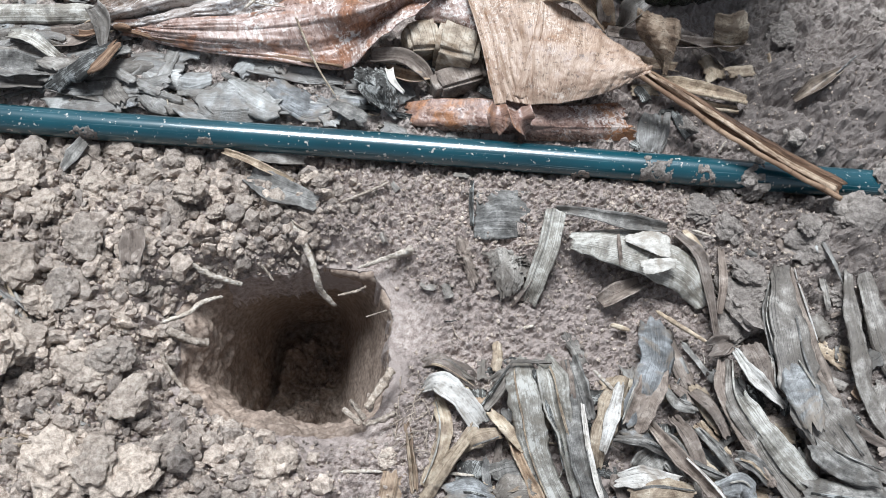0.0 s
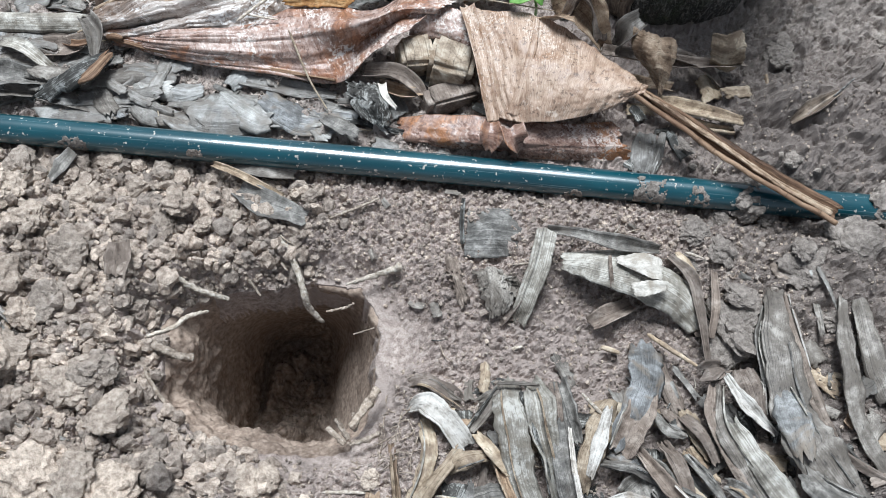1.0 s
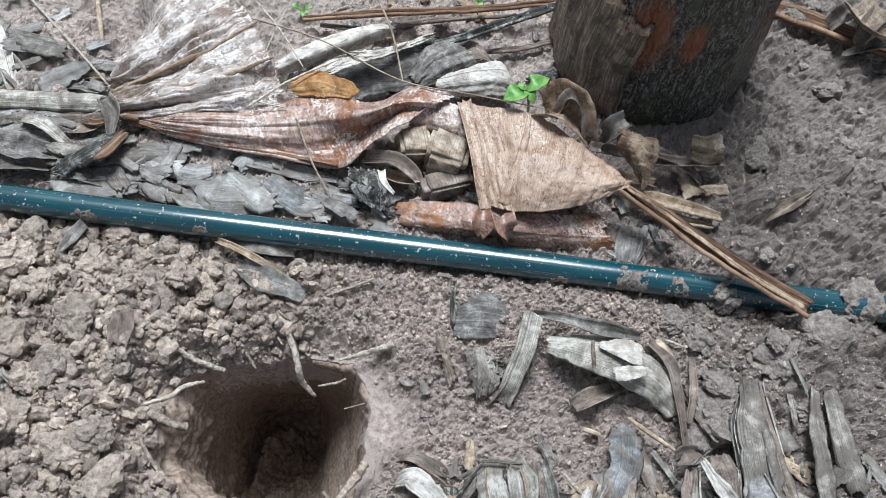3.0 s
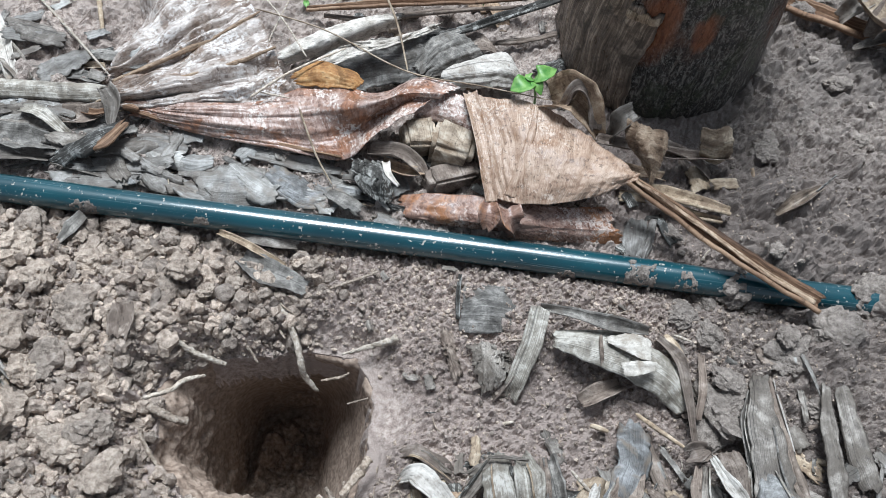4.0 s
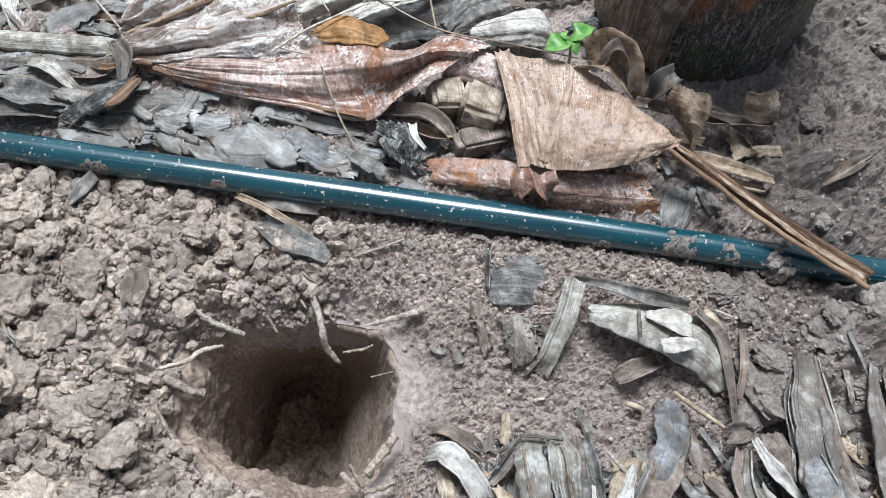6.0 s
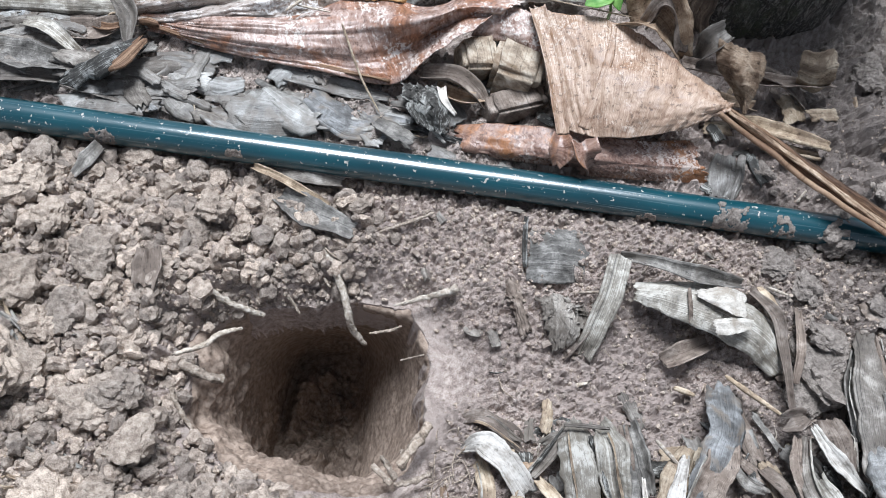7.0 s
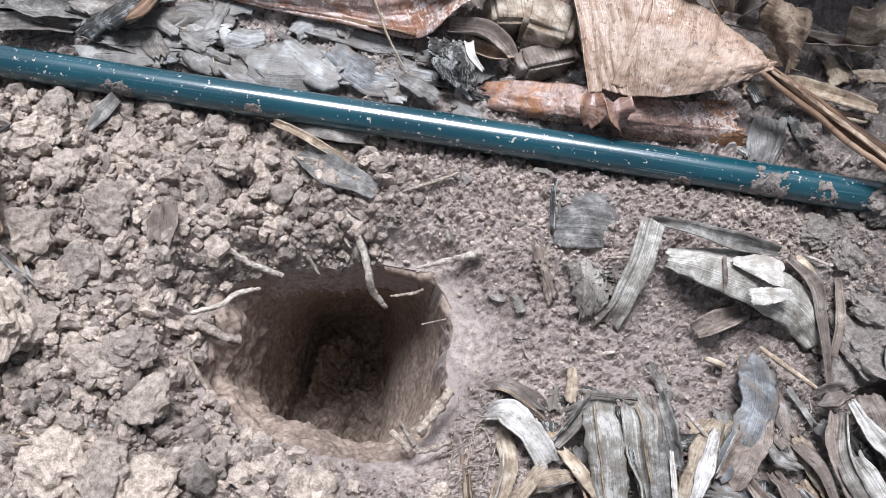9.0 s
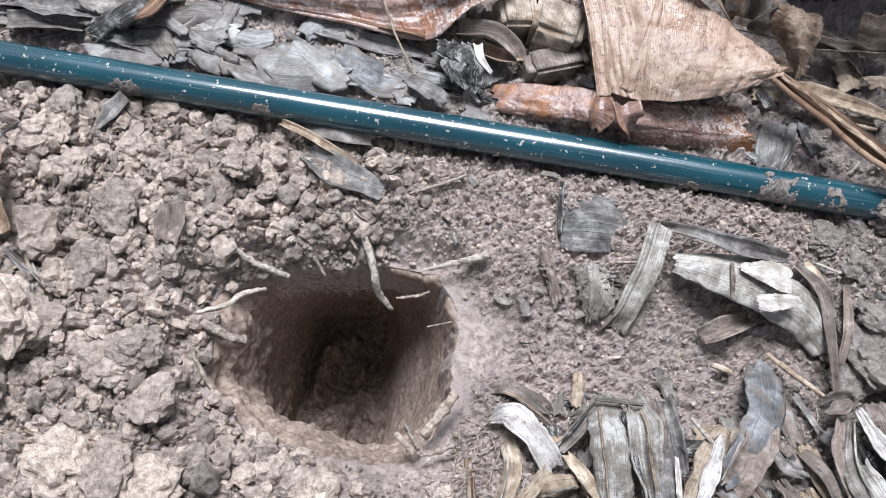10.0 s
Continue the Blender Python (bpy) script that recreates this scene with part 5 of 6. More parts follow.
# fallen stalk and leaf beyond the stem
strip("leaf_stalk", [(0.4071, 0.9596, 0.02), (0.4649, 0.9346, 0.026), (0.5174, 0.9139, 0.026), (0.5733, 0.9057, 0.02)], (0.02, 0.024, 0.022, 0.02), STALK, "dark brown fallen banana leaf stalk", "stalk", curl=0.5, thick=0.005)
strip("leaf_stalk", [(0.4916, 0.8983, 0.012), (0.5206, 0.8946, 0.014), (0.5746, 0.8936, 0.014)], (0.012, 0.014, 0.014), ASH, "grey fallen leaf stalk on the mud", "stalk", curl=0.4, thick=0.003)
for pts, w, mat, lab in (
    ([(0.4721, 0.9317, 0.03), (0.4885, 0.9393, 0.05), (0.5191, 0.97, 0.05)], (0.016, 0.022, 0.02), GREY, "grey dried leaf strip lying over a stalk"),
    ([(0.4896, 0.9427, 0.055), (0.5015, 0.9106, 0.06), (0.5396, 0.8985, 0.05)], (0.03, 0.04, 0.03), STRAW, "crumpled straw-grey dried leaf beyond the stem"),
    ([(0.4947, 0.9009, 0.04), (0.5009, 0.9115, 0.055), (0.5154, 0.9293, 0.06)], (0.012, 0.02, 0.024), EARTHY, "crumpled grey-brown dried leaf beyond the stem"),
    ([(0.4833, 0.8924, 0.03), (0.5218, 0.9053, 0.04), (0.5659, 0.9247, 0.04)], (0.008, 0.016, 0.02), GREY, "grey dried leaf strip beyond the stem")):
    strip("dry_leaf", pts, w, mat, lab, "leaf", curl=0.4, n=40)

# ---- litter behind the pipe ----
log = thing("rotten_stalk", "half-rotten grey and straw banana stalk lying on the mud", "stalk")
strip("upper_half", [(-0.3923, 0.7023, 0.014), (-0.3135, 0.7102, 0.016), (-0.26, 0.7174, 0.014)], (0.018, 0.02, 0.018), OLIVE, parent=log, curl=-0.35, thick=0.004)
strip("lower_half", [(-0.3921, 0.6929, 0.006), (-0.3135, 0.7022, 0.008), (-0.259, 0.7123, 0.008)], (0.016, 0.017, 0.012), EARTHY, parent=log, label="muddy dark underside", curl=-0.35, thick=0.004)
for pts, w, mat, lab, sp in (
    ([(-0.3789, 0.7595, 0.01), (-0.3577, 0.738, 0.012), (-0.3398, 0.72, 0.01)], (0.018, 0.022, 0.014), GREY, "grey weathered leaf strip on wet mud", 0.2),
    ([(-0.4024, 0.7957, 0.01), (-0.3774, 0.7579, 0.012), (-0.355, 0.7213, 0.01)], (0.012, 0.018, 0.012), WHITE, "pale weathered leaf strip on wet mud", 0.2),
    ([(-0.3167, 0.7597, 0.008), (-0.2941, 0.7654, 0.01), (-0.2705, 0.7755, 0.01)], (0.006, 0.008, 0.006), DARK, "dark leaf strip on wet mud", 0),
    ([(-0.3277, 0.7466, 0.006), (-0.3015, 0.7505, 0.008), (-0.2728, 0.7536, 0.008)], (0.007, 0.009, 0.006), STRAW, "straw-coloured leaf strip on wet mud", 0),
    ([(-0.315, 0.7364, 0.006), (-0.2909, 0.737, 0.008), (-0.2693, 0.7344, 0.008)], (0.01, 0.014, 0.01), ASH, "grey leaf scrap on wet mud", 0.1),
    ([(-0.3591, 0.6753, 0.012), (-0.3163, 0.6719, 0.016), (-0.2712, 0.6681, 0.012)], (0.016, 0.022, 0.014), GREY, "weathered grey leaf strip behind the pipe", 0.3),
    ([(-0.3267, 0.6811, 0.02), (-0.3017, 0.6732, 0.026), (-0.2718, 0.658, 0.016)], (0.01, 0.014, 0.008), OLIVE, "pale torn leaf strip behind the pipe", 0.15),
    ([(-0.3546, 0.6502, 0.012), (-0.3103, 0.6457, 0.02), (-0.2789, 0.6467, 0.016)], (0.024, 0.028, 0.016), ASH, "weathered ash-grey leaf strip behind the pipe", 0.25),
    ([(-0.3453, 0.6273, 0.012), (-0.317, 0.6301, 0.016), (-0.2841, 0.6341, 0.012)], (0.016, 0.02, 0.012), GREY, "weathered grey leaf strip behind the pipe", 0.3),
    ([(-0.2944, 0.6855, 0.012), (-0.2681, 0.6813, 0.018), (-0.2484, 0.6966, 0.016)], (0.02, 0.022, 0.012), EARTHY, "muddy leaf strip behind the pipe", 0.1),
    ([(-0.2794, 0.6934, 0.014), (-0.2547, 0.6854, 0.02), (-0.2381, 0.6951, 0.02)], (0.006, 0.008, 0.005), STALK, "brown leaf strip behind the pipe", 0)):
    strip("leaf_strip", pts, w, mat, lab, "leaf strip", "weathered leaf strips", split=sp, curl=0.3)
strip("curled_leaf", [(-0.2512, 0.7098, 0.03), (-0.2359, 0.6911, 0.034), (-0.2326, 0.6702, 0.026)], (0.014, 0.018, 0.008), GREY, "pale grey drooping dried leaf tip", "leaf", curl=0.4)
strip("curled_leaf", [(-0.2231, 0.6717, 0.026), (-0.2374, 0.6479, 0.034), (-0.2604, 0.6356, 0.026), (-0.2758, 0.6305, 0.016)], (0.018, 0.022, 0.022, 0.014), DARK, "dark brown rolled fibrous leaf base", "leaf", curl=-0.3, fray=0.9, split=0.4, wrinkle=0.003)
strip("curled_leaf", [(-0.2194, 0.6726, 0.03), (-0.2297, 0.6429, 0.036), (-0.2444, 0.6368, 0.026)], (0.01, 0.014, 0.008), STALK, "reddish-brown rolled leaf base", "leaf", curl=-0.3, n=40, fray=0.9, split=0.4)
for pts, w, mat, lab in (
    ([(-0.2618, 0.6143, 0.016), (-0.2367, 0.6182, 0.03), (-0.1976, 0.628, 0.018)], (0.008, 0.022, 0.012), FILM, "slate-grey leaf scrap behind the pipe"),
    ([(-0.2504, 0.6406, 0.012), (-0.2125, 0.6488, 0.018), (-0.2017, 0.6655, 0.016)], (0.012, 0.016, 0.01), FILM, "muddy leaf scrap behind the pipe"),
    ([(-0.2143, 0.6665, 0.012), (-0.1842, 0.6666, 0.02), (-0.1597, 0.6633, 0.014)], (0.014, 0.022, 0.014), FILM, "slate-grey leaf scrap behind the pipe"),
    ([(-0.1966, 0.6456, 0.012), (-0.1759, 0.6281, 0.018), (-0.1623, 0.6213, 0.01)], (0.02, 0.024, 0.016), FILM, "muddy leaf scrap behind the pipe"),
    ([(-0.1711, 0.6529, 0.012), (-0.1522, 0.6514, 0.02), (-0.1357, 0.6569, 0.014)], (0.014, 0.02, 0.012), PALE_FILM, "grey leaf scrap behind the pipe"),
    ([(-0.1602, 0.6267, 0.014), (-0.143, 0.6189, 0.02), (-0.1233, 0.6195, 0.012)], (0.016, 0.02, 0.014), PALE_FILM, "grey leaf scrap beside the pipe"),
    ([(-0.1393, 0.6299, 0.014), (-0.1148, 0.6287, 0.026), (-0.0828, 0.6339, 0.016)], (0.026, 0.04, 0.02), PALE_FILM, "broad pale grey leaf scrap beside the pipe"),
    ([(-0.1147, 0.652, 0.016), (-0.0806, 0.6326, 0.028), (-0.0653, 0.6307, 0.02)], (0.02, 0.03, 0.02), PALE_FILM, "broad pale grey leaf scrap beside the pipe"),
    ([(-0.0795, 0.6541, 0.016), (-0.0549, 0.6383, 0.03), (-0.0311, 0.6346, 0.02), (0.0055, 0.6378, 0.014)], (0.012, 0.026, 0.014, 0.005), SLATE, "slate-grey curled leaf strip beside the pipe"),
    ([(-0.0818, 0.6271, 0.012), (-0.0447, 0.6339, 0.018), (-0.0134, 0.6375, 0.014)], (0.01, 0.014, 0.006), PALE_FILM, "grey leaf strip beside the pipe"),
    ([(-0.0243, 0.6371, 0.012), (0.0134, 0.639, 0.014), (0.0522, 0.6327, 0.01)], (0.004, 0.006, 0.004), DARK, "dark thin leaf strip beside the pipe"),
    ([(-0.1034, 0.6701, 0.012), (-0.0637, 0.668, 0.014), (-0.0139, 0.6664, 0.01)], (0.012, 0.014, 0.012), FILM, "muddy leaf strip under the folded leaf"),
    ([(0.2686, 0.6571, 0.008), (0.2666, 0.6355, 0.012), (0.2642, 0.616, 0.008)], (0.016, 0.02, 0.018), FILM, "muddy grey leaf piece beside the pipe"),
    ([(0.2831, 0.6593, 0.008), (0.2788, 0.6342, 0.012), (0.2732, 0.6143, 0.008)], (0.006, 0.007, 0.005), FILM, "grey leaf strip beside the pipe")):
    pts = [(x, y, float(lay(x, y)) + 0.0075 + 0.2 * z) for x, y, z in spline(pts, 5)]
    strip("leaf_scrap", pts, (0.8 * max(w), 1.15 * max(w), 1.1 * max(w), 0.75 * max(w)), mat, lab, "leaf scrap", "leaf scraps along the pipe", curl=rng.uniform(-0.2, 0.04), roll=rng.uniform(-10, 10), fray=0.25, split=0.25, wrinkle=0.003, m=17)

# ---- seedlings ----
seedling = thing("seedling", "small bright green seedling beside the stem", "plant")
rod("stalk", [(0.1607, 0.7687, 0.02), (0.1591, 0.7587, 0.045), (0.1545, 0.7561, 0.068)], (0.0016, 0.0013, 0.001), GREEN, parent=seedling, m=8, n=20)
for a, b, c, w in (((0.1545, 0.7561, 0.068), (0.1603, 0.7568, 0.078), (0.1745, 0.7683, 0.074), 0.02), ((0.1546, 0.7547, 0.068), (0.1455, 0.7443, 0.076), (0.1343, 0.7386, 0.07), 0.022), ((0.1545, 0.7561, 0.068), (0.1577, 0.7464, 0.075), (0.1628, 0.74, 0.068), 0.012), ((0.1545, 0.7561, 0.068), (0.1507, 0.7545, 0.074), (0.1463, 0.7584, 0.072), 0.01)):
    strip("leaf", [a, b, c], (0.002, w * 0.75, w, w * 0.75, 0.001), GREEN, parent=seedling, curl=0.12, fray=0.05, n=24, m=9, thick=0.0006, ridges=0.0002, wrinkle=0.0005)

for p, q in (((-0.0929, 0.8748, 0.012), (-0.0812, 0.8736, 0.02)), ((0.0951, 0.9026, 0.03), (0.1029, 0.9061, 0.036))):
    sprig = thing("seedling", "tiny green sprout among the dry leaves", "plant")
    p, q = Vector(p), Vector(q)
    rod("stalk", [p - Vector((0, 0, 0.02)), p], (0.0008, 0.0008), GREEN, parent=sprig, m=6, n=8)
    for way in (q - p, Vector((p.x - q.x, (q - p).y, q.z - p.z)), Vector((0.004, -0.012, 0.003))):
        strip("leaf", [p, p + way * 0.5 + Vector((0, 0, 0.003)), p + way], (0.001, 0.006, 0.007, 0.001), GREEN, parent=sprig, curl=0.1, fray=0.05, n=12, m=7, thick=0.0005, ridges=0.0001, wrinkle=0.0003)

# ---- pieces on the soil between pipe and hole ----
strip("leaf_scrap", [(-0.108, 0.5797, 0.012), (-0.0829, 0.5701, 0.016), (-0.042, 0.5566, 0.01)], (0.005, 0.008, 0.004), STRAW, "curled straw-grey leaf strip half buried in soil", "leaf scrap", curl=0.5)
strip("leaf_scrap", [(-0.0918, 0.5825, 0.008), (-0.0654, 0.5798, 0.012), (-0.0364, 0.5804, 0.006)], (0.012, 0.018, 0.01), GREY, "flat grey leaf scrap half buried in soil", "leaf scrap", curl=0.2)
strip("leaf_scrap", [(-0.0827, 0.5605, 0.008), (-0.0548, 0.5471, 0.012), (-0.0202, 0.5398, 0.006)], (0.018, 0.026, 0.016), ASH, "dark grey wet leaf scrap half buried in soil", "leaf scrap", curl=0.2, split=0.2)
strip("leaf_scrap", [(-0.2289, 0.576, 0.016), (-0.235, 0.5611, 0.016), (-0.2431, 0.5485, 0.012)], (0.012, 0.014, 0.008), ASH, "dark leaf strip under the pipe", "leaf scrap", curl=0.3)
strip("leaf_scrap", [(-0.1607, 0.4905, 0.03), (-0.1588, 0.4772, 0.026), (-0.1602, 0.463, 0.02)], (0.018, 0.022, 0.018), EARTHY, "small square muddy leaf scrap among clods", "leaf scrap", curl=0.15)
rod("twig", [(-0.0008, 0.5416, 0.006), (0.0226, 0.5528, 0.01), (0.0407, 0.5656, 0.008)], (0.001, 0.0015, 0.001), ROOT, "thin dry twig on the soil", "twig", "twigs", m=8)
sheet("sheath_piece", [
    [(0.1162, 0.5622, 0.004), (0.1392, 0.5678, 0.008), (0.1666, 0.5698, 0.004)],
    [(0.1158, 0.5391, 0.006), (0.1405, 0.5412, 0.012), (0.1651, 0.5438, 0.006)],
    [(0.1175, 0.5188, 0.004), (0.1375, 0.5197, 0.006), (0.1616, 0.5266, 0.002)]],
    ASH, "flat dark grey sheath piece pressed into the soil", "leaf scrap", n=40, m=40, wrinkle=0.002, ragged=0.06)
strip("leaf_scrap", [(0.1122, 0.5736, 0.008), (0.1129, 0.5505, 0.01), (0.1155, 0.53, 0.008)], (0.003, 0.004, 0.003), DARK, "dark thin leaf strip in the soil", "leaf scrap", n=24)
sheet("sheath_piece", [
    [(0.0969, 0.5177, 0.002), (0.1082, 0.496, 0.006), (0.1222, 0.4732, -0.004)],
    [(0.1046, 0.521, 0.008), (0.1141, 0.4966, 0.012), (0.1253, 0.4788, 0.002)],
    [(0.1161, 0.5196, 0.002), (0.12, 0.4971, 0.006), (0.1283, 0.4858, -0.002)]],
    EARTHY, "fibrous grey-brown sheath piece on the soil", "leaf scrap", n=40, m=24, ragged=0.15, torn=0.12)
sheet("sheath_piece", [
    [(0.124, 0.5088, 0.004), (0.1326, 0.4855, 0.006), (0.144, 0.4684, -0.006)],
    [(0.1399, 0.5105, 0.014), (0.1434, 0.49, 0.016), (0.1483, 0.4699, -0.002)],
    [(0.1591, 0.5086, 0.012), (0.1555, 0.4877, 0.012), (0.153, 0.4736, -0.004)],
    [(0.1711, 0.5029, 0.004), (0.1635, 0.4841, 0.004), (0.1554, 0.4771, -0.006)]],
    GREY, "pointed grey fibrous sheath piece standing in the soil", "leaf scrap", n=44, m=44, ridges=0.0007, ragged=0.12, torn=0.14)
strip("leaf_scrap", [(0.1516, 0.4689, -0.012), (0.1637, 0.485, 0.002), (0.1742, 0.4988, 0.008)], (0.008, 0.01, 0.006), EARTHY, "muddy leaf strip in the soil", "leaf scrap", curl=0.4, n=30)
# the bent loop of sheath
loop = thing("bent_sheath", "bent grey banana sheath arched over the soil", "leaf strip")
strip("leg", [(0.1837, 0.5396, 0.032), (0.1797, 0.5129, 0.024), (0.1718, 0.4841, 0.006), (0.1677, 0.4714, -0.008)], (0.016, 0.0175, 0.016, 0.014), OLIVE, parent=loop, curl=0.08, thick=0.0014, fray=0.2)
strip("band", [(0.1981, 0.52, 0.018), (0.2245, 0.5153, 0.028), (0.2619, 0.5096, 0.026), (0.2977, 0.4987, 0.012), (0.3181, 0.4841, -0.004)], (0.014, 0.03, 0.036, 0.034, 0.026), OLIVE, parent=loop, curl=-0.2, thick=0.0014, n=80, m=17)
strip("fold", [(0.184, 0.5406, 0.03), (0.2092, 0.5368, 0.034), (0.2418, 0.5321, 0.034), (0.2762, 0.5341, 0.026)], (0.006, 0.01, 0.014, 0.008), ASH, parent=loop, label="dark folded upper edge", curl=0.5)
sheet("flake", [[(0.239, 0.5205, 0.035), (0.2584, 0.5245, 0.038), (0.276, 0.525, 0.034)], [(0.241, 0.5145, 0.035), (0.2583, 0.5125, 0.038), (0.278, 0.5145, 0.033)], [(0.256, 0.5095, 0.036), (0.266, 0.504, 0.036), (0.277, 0.5045, 0.032)]], FLAKE, parent=loop, label="white peeling flake", n=40, m=40, ragged=0.075, wrinkle=0.0012, ridges=0.0002, finest=0.0001)
sheet("flake", [[(0.2509, 0.499, 0.034), (0.2659, 0.5017, 0.038), (0.2828, 0.504, 0.034)], [(0.2563, 0.4883, 0.03), (0.2667, 0.4896, 0.034), (0.2809, 0.4967, 0.032)]], FLAKE, parent=loop, label="white peeling flake", n=34, m=24, ragged=0.075, wrinkle=0.0012, ridges=0.0002, finest=0.0001)
strip("tie", [(0.2349, 0.5212, 0.034), (0.2359, 0.5086, 0.034), (0.2389, 0.4973, 0.026)], (0.0025, 0.003, 0.0025), EARTHY, parent=loop, label="thin fibre hanging over the band", n=24, m=7)
strip("leaf_strip", [(0.2863, 0.5355, 0.014), (0.3036, 0.5171, 0.018), (0.3121, 0.4958, 0.01), (0.3205, 0.4494, 0.004)], (0.006, 0.01, 0.008, 0.005), EARTHY, "grey-brown drooping sheath strip", "leaf strip", curl=0.4)
strip("leaf_strip", [(0.3264, 0.5298, 0.006), (0.3261, 0.4971, 0.01), (0.3232, 0.4716, 0.004)], (0.005, 0.007, 0.005), EARTHY, "grey-brown sheath strip on the soil", "leaf strip", curl=0.4)
strip("leaf_strip", [(0.2941, 0.5409, 0.012), (0.3004, 0.5316, 0.014), (0.3129, 0.5189, 0.01)], (0.004, 0.007, 0.003), STRAW, "short straw sheath splinter", "leaf strip", n=24)
strip("leaf_strip", [(0.2268, 0.4747, -0.002), (0.2407, 0.4815, 0.006), (0.2607, 0.4949, 0)], (0.012, 0.016, 0.012), EARTHY, "stubby muddy sheath piece on the soil", "leaf strip", curl=0.4, n=30)
for pts, r, mat in (
    ([(0.2723, 0.4708, 0), (0.2896, 0.4586, 0.004), (0.3144, 0.445, 0.004)], 0.0022, STRAW),
    ([(0.1569, 0.5163, 0.006), (0.1755, 0.5178, 0.01), (0.1901, 0.5159, 0.008)], 0.0012, ROOT),
    ([(0.3012, 0.5416, 0.012), (0.3168, 0.5378, 0.012)], 0.0014, PALE_ROOT),
    ([(0.0827, 0.5138, -0.004), (0.0969, 0.5177, 0.002)], 0.0012, ROOT),
    ([(0.103, 0.4239, -0.018), (0.1142, 0.4294, -0.012), (0.1233, 0.4339, -0.014)], 0.0014, PALE_ROOT),
    ([(0.1622, 0.4482, -0.012), (0.1736, 0.4521, -0.01)], 0.0016, PALE_ROOT),
    ([(0.2362, 0.4571, -0.006), (0.2521, 0.453, -0.004)], 0.0024, STRAW),
    ([(0.2199, 0.4116, 0.012), (0.2308, 0.4006, 0.014), (0.2506, 0.3846, 0.01)], 0.0016, PALE_ROOT),
    ([(0.0302, 0.3167, 0), (0.0517, 0.3192, 0.002), (0.0687, 0.3203, 0)], 0.0015, PALE_ROOT),
    ([(0.1138, 0.3236, 0), (0.1332, 0.3233, 0.002)], 0.0014, PALE_ROOT)):
    rod("twig", pts, (r * 0.8, r, r * 0.6), mat, "thin dry straw-coloured twig", "twig", "twigs", m=8, n=24)

# dry grass and a rolled leaf in the heap beyond the hole
strip("curled_leaf", [(-0.292, 0.505, 0.04), (-0.285, 0.474, 0.045), (-0.272, 0.444, 0.03)], (0.006, 0.024, 0.02), BROWN, "grey-brown rolled dead leaf lying on the heap", "leaf", curl=0.5)
rod("twig", [(-0.286, 0.53, 0.036), (-0.291, 0.51, 0.044), (-0.289, 0.49, 0.045)], (0.001, 0.0014, 0.0012), DARK, "thin dark leaf stem", "twig", "twigs", m=8)
grng = random.Random(33)
for cx, cy, turn, count in ((-0.236, 0.413, -0.5, 15), (-0.2, 0.322, -0.35, 16), (-0.262, 0.43, -0.7, 7)):
    for _ in range(count):
        x, y = cx + grng.uniform(-0.03, 0.03), cy + grng.uniform(-0.016, 0.016)
        a, l = grng.gauss(turn, 0.35), grng.uniform(0.012, 0.036)
        ends = [(x + k * l * math.cos(a + 0.3 * k), y + k * l * math.sin(a + 0.3 * k)) for k in (-0.5, 0, 0.5)]
        strip("grass_blade", [(p, q, height_at(p, q) + grng.uniform(0.002, 0.007)) for p, q in ends], (0.0012, grng.uniform(0.002, 0.0045), 0.001), grng.choice((GREY, STRAW, FILM, EARTHY)), "dry grey grass blade lying on the soil", "grass", "dry grass blades", n=16, m=5, curl=0.35, fray=0.3)

# ---- roots in the hole's sides ----
for pts, radii, mat in (
    ([(-0.046, 0.5276, 0.006), (-0.026, 0.5047, -0.006), (-0.0143, 0.4808, -0.016), (-0.0091, 0.4723, -0.034), (0.0018, 0.4677, -0.05)], (0.0024, 0.0029, 0.0028, 0.0028, 0.0013), PALE_ROOT),
    ([(-0.0573, 0.5193, -0.004), (-0.0449, 0.5101, -0.01), (-0.0308, 0.4979, -0.014)], (0.00177, 0.0015, 0.00109), ROOT),
    ([(-0.074, 0.4938, -0.012), (-0.0616, 0.4856, -0.015), (-0.0508, 0.475, -0.022)], (0.00136, 0.0015, 0.00095), ROOT),
    ([(-0.1189, 0.4771, 0.002), (-0.1062, 0.4714, -0.006), (-0.0904, 0.47, -0.016), (-0.0778, 0.4707, -0.026)], (0.0019, 0.00231, 0.00245, 0.00204), PALE_ROOT),
    ([(-0.1332, 0.4242, -0.006), (-0.1131, 0.4344, -0.006), (-0.1039, 0.4456, -0.008), (-0.09, 0.4551, -0.016)], (0.00163, 0.0019, 0.00204, 0.0015), PALE_ROOT),
    ([(-0.1294, 0.4203, -0.012), (-0.1126, 0.4157, -0.018), (-0.0961, 0.4159, -0.026)], (0.00326, 0.00354, 0.00313), ROOT),
    ([(-0.13, 0.4009, -0.012), (-0.1219, 0.3877, -0.02), (-0.1051, 0.3717, -0.026)], (0.00177, 0.00204, 0.00095), ROOT),
    ([(0.0196, 0.4908, -0.014), (0.0418, 0.4977, -0.006), (0.0675, 0.5048, 0.006)], (0.00122, 0.00204, 0.00374), PALE_ROOT),
    ([(0.0022, 0.476, -0.045), (0.0196, 0.4783, -0.036), (0.0279, 0.4813, -0.03)], (0.00095, 0.00136, 0.00095), ROOT),
    ([(0.0307, 0.4537, -0.032), (0.049, 0.4589, -0.024)], (0.00068, 0.00068), ROOT)):
    rod("root", pts, radii, mat, "cut pale root sticking out of the hole's side", "root", "cut roots", rough=0.5, n=60)
stump = thing("root_tuft", "frayed tuft of cut roots at the hole's rim", "root", "cut roots")
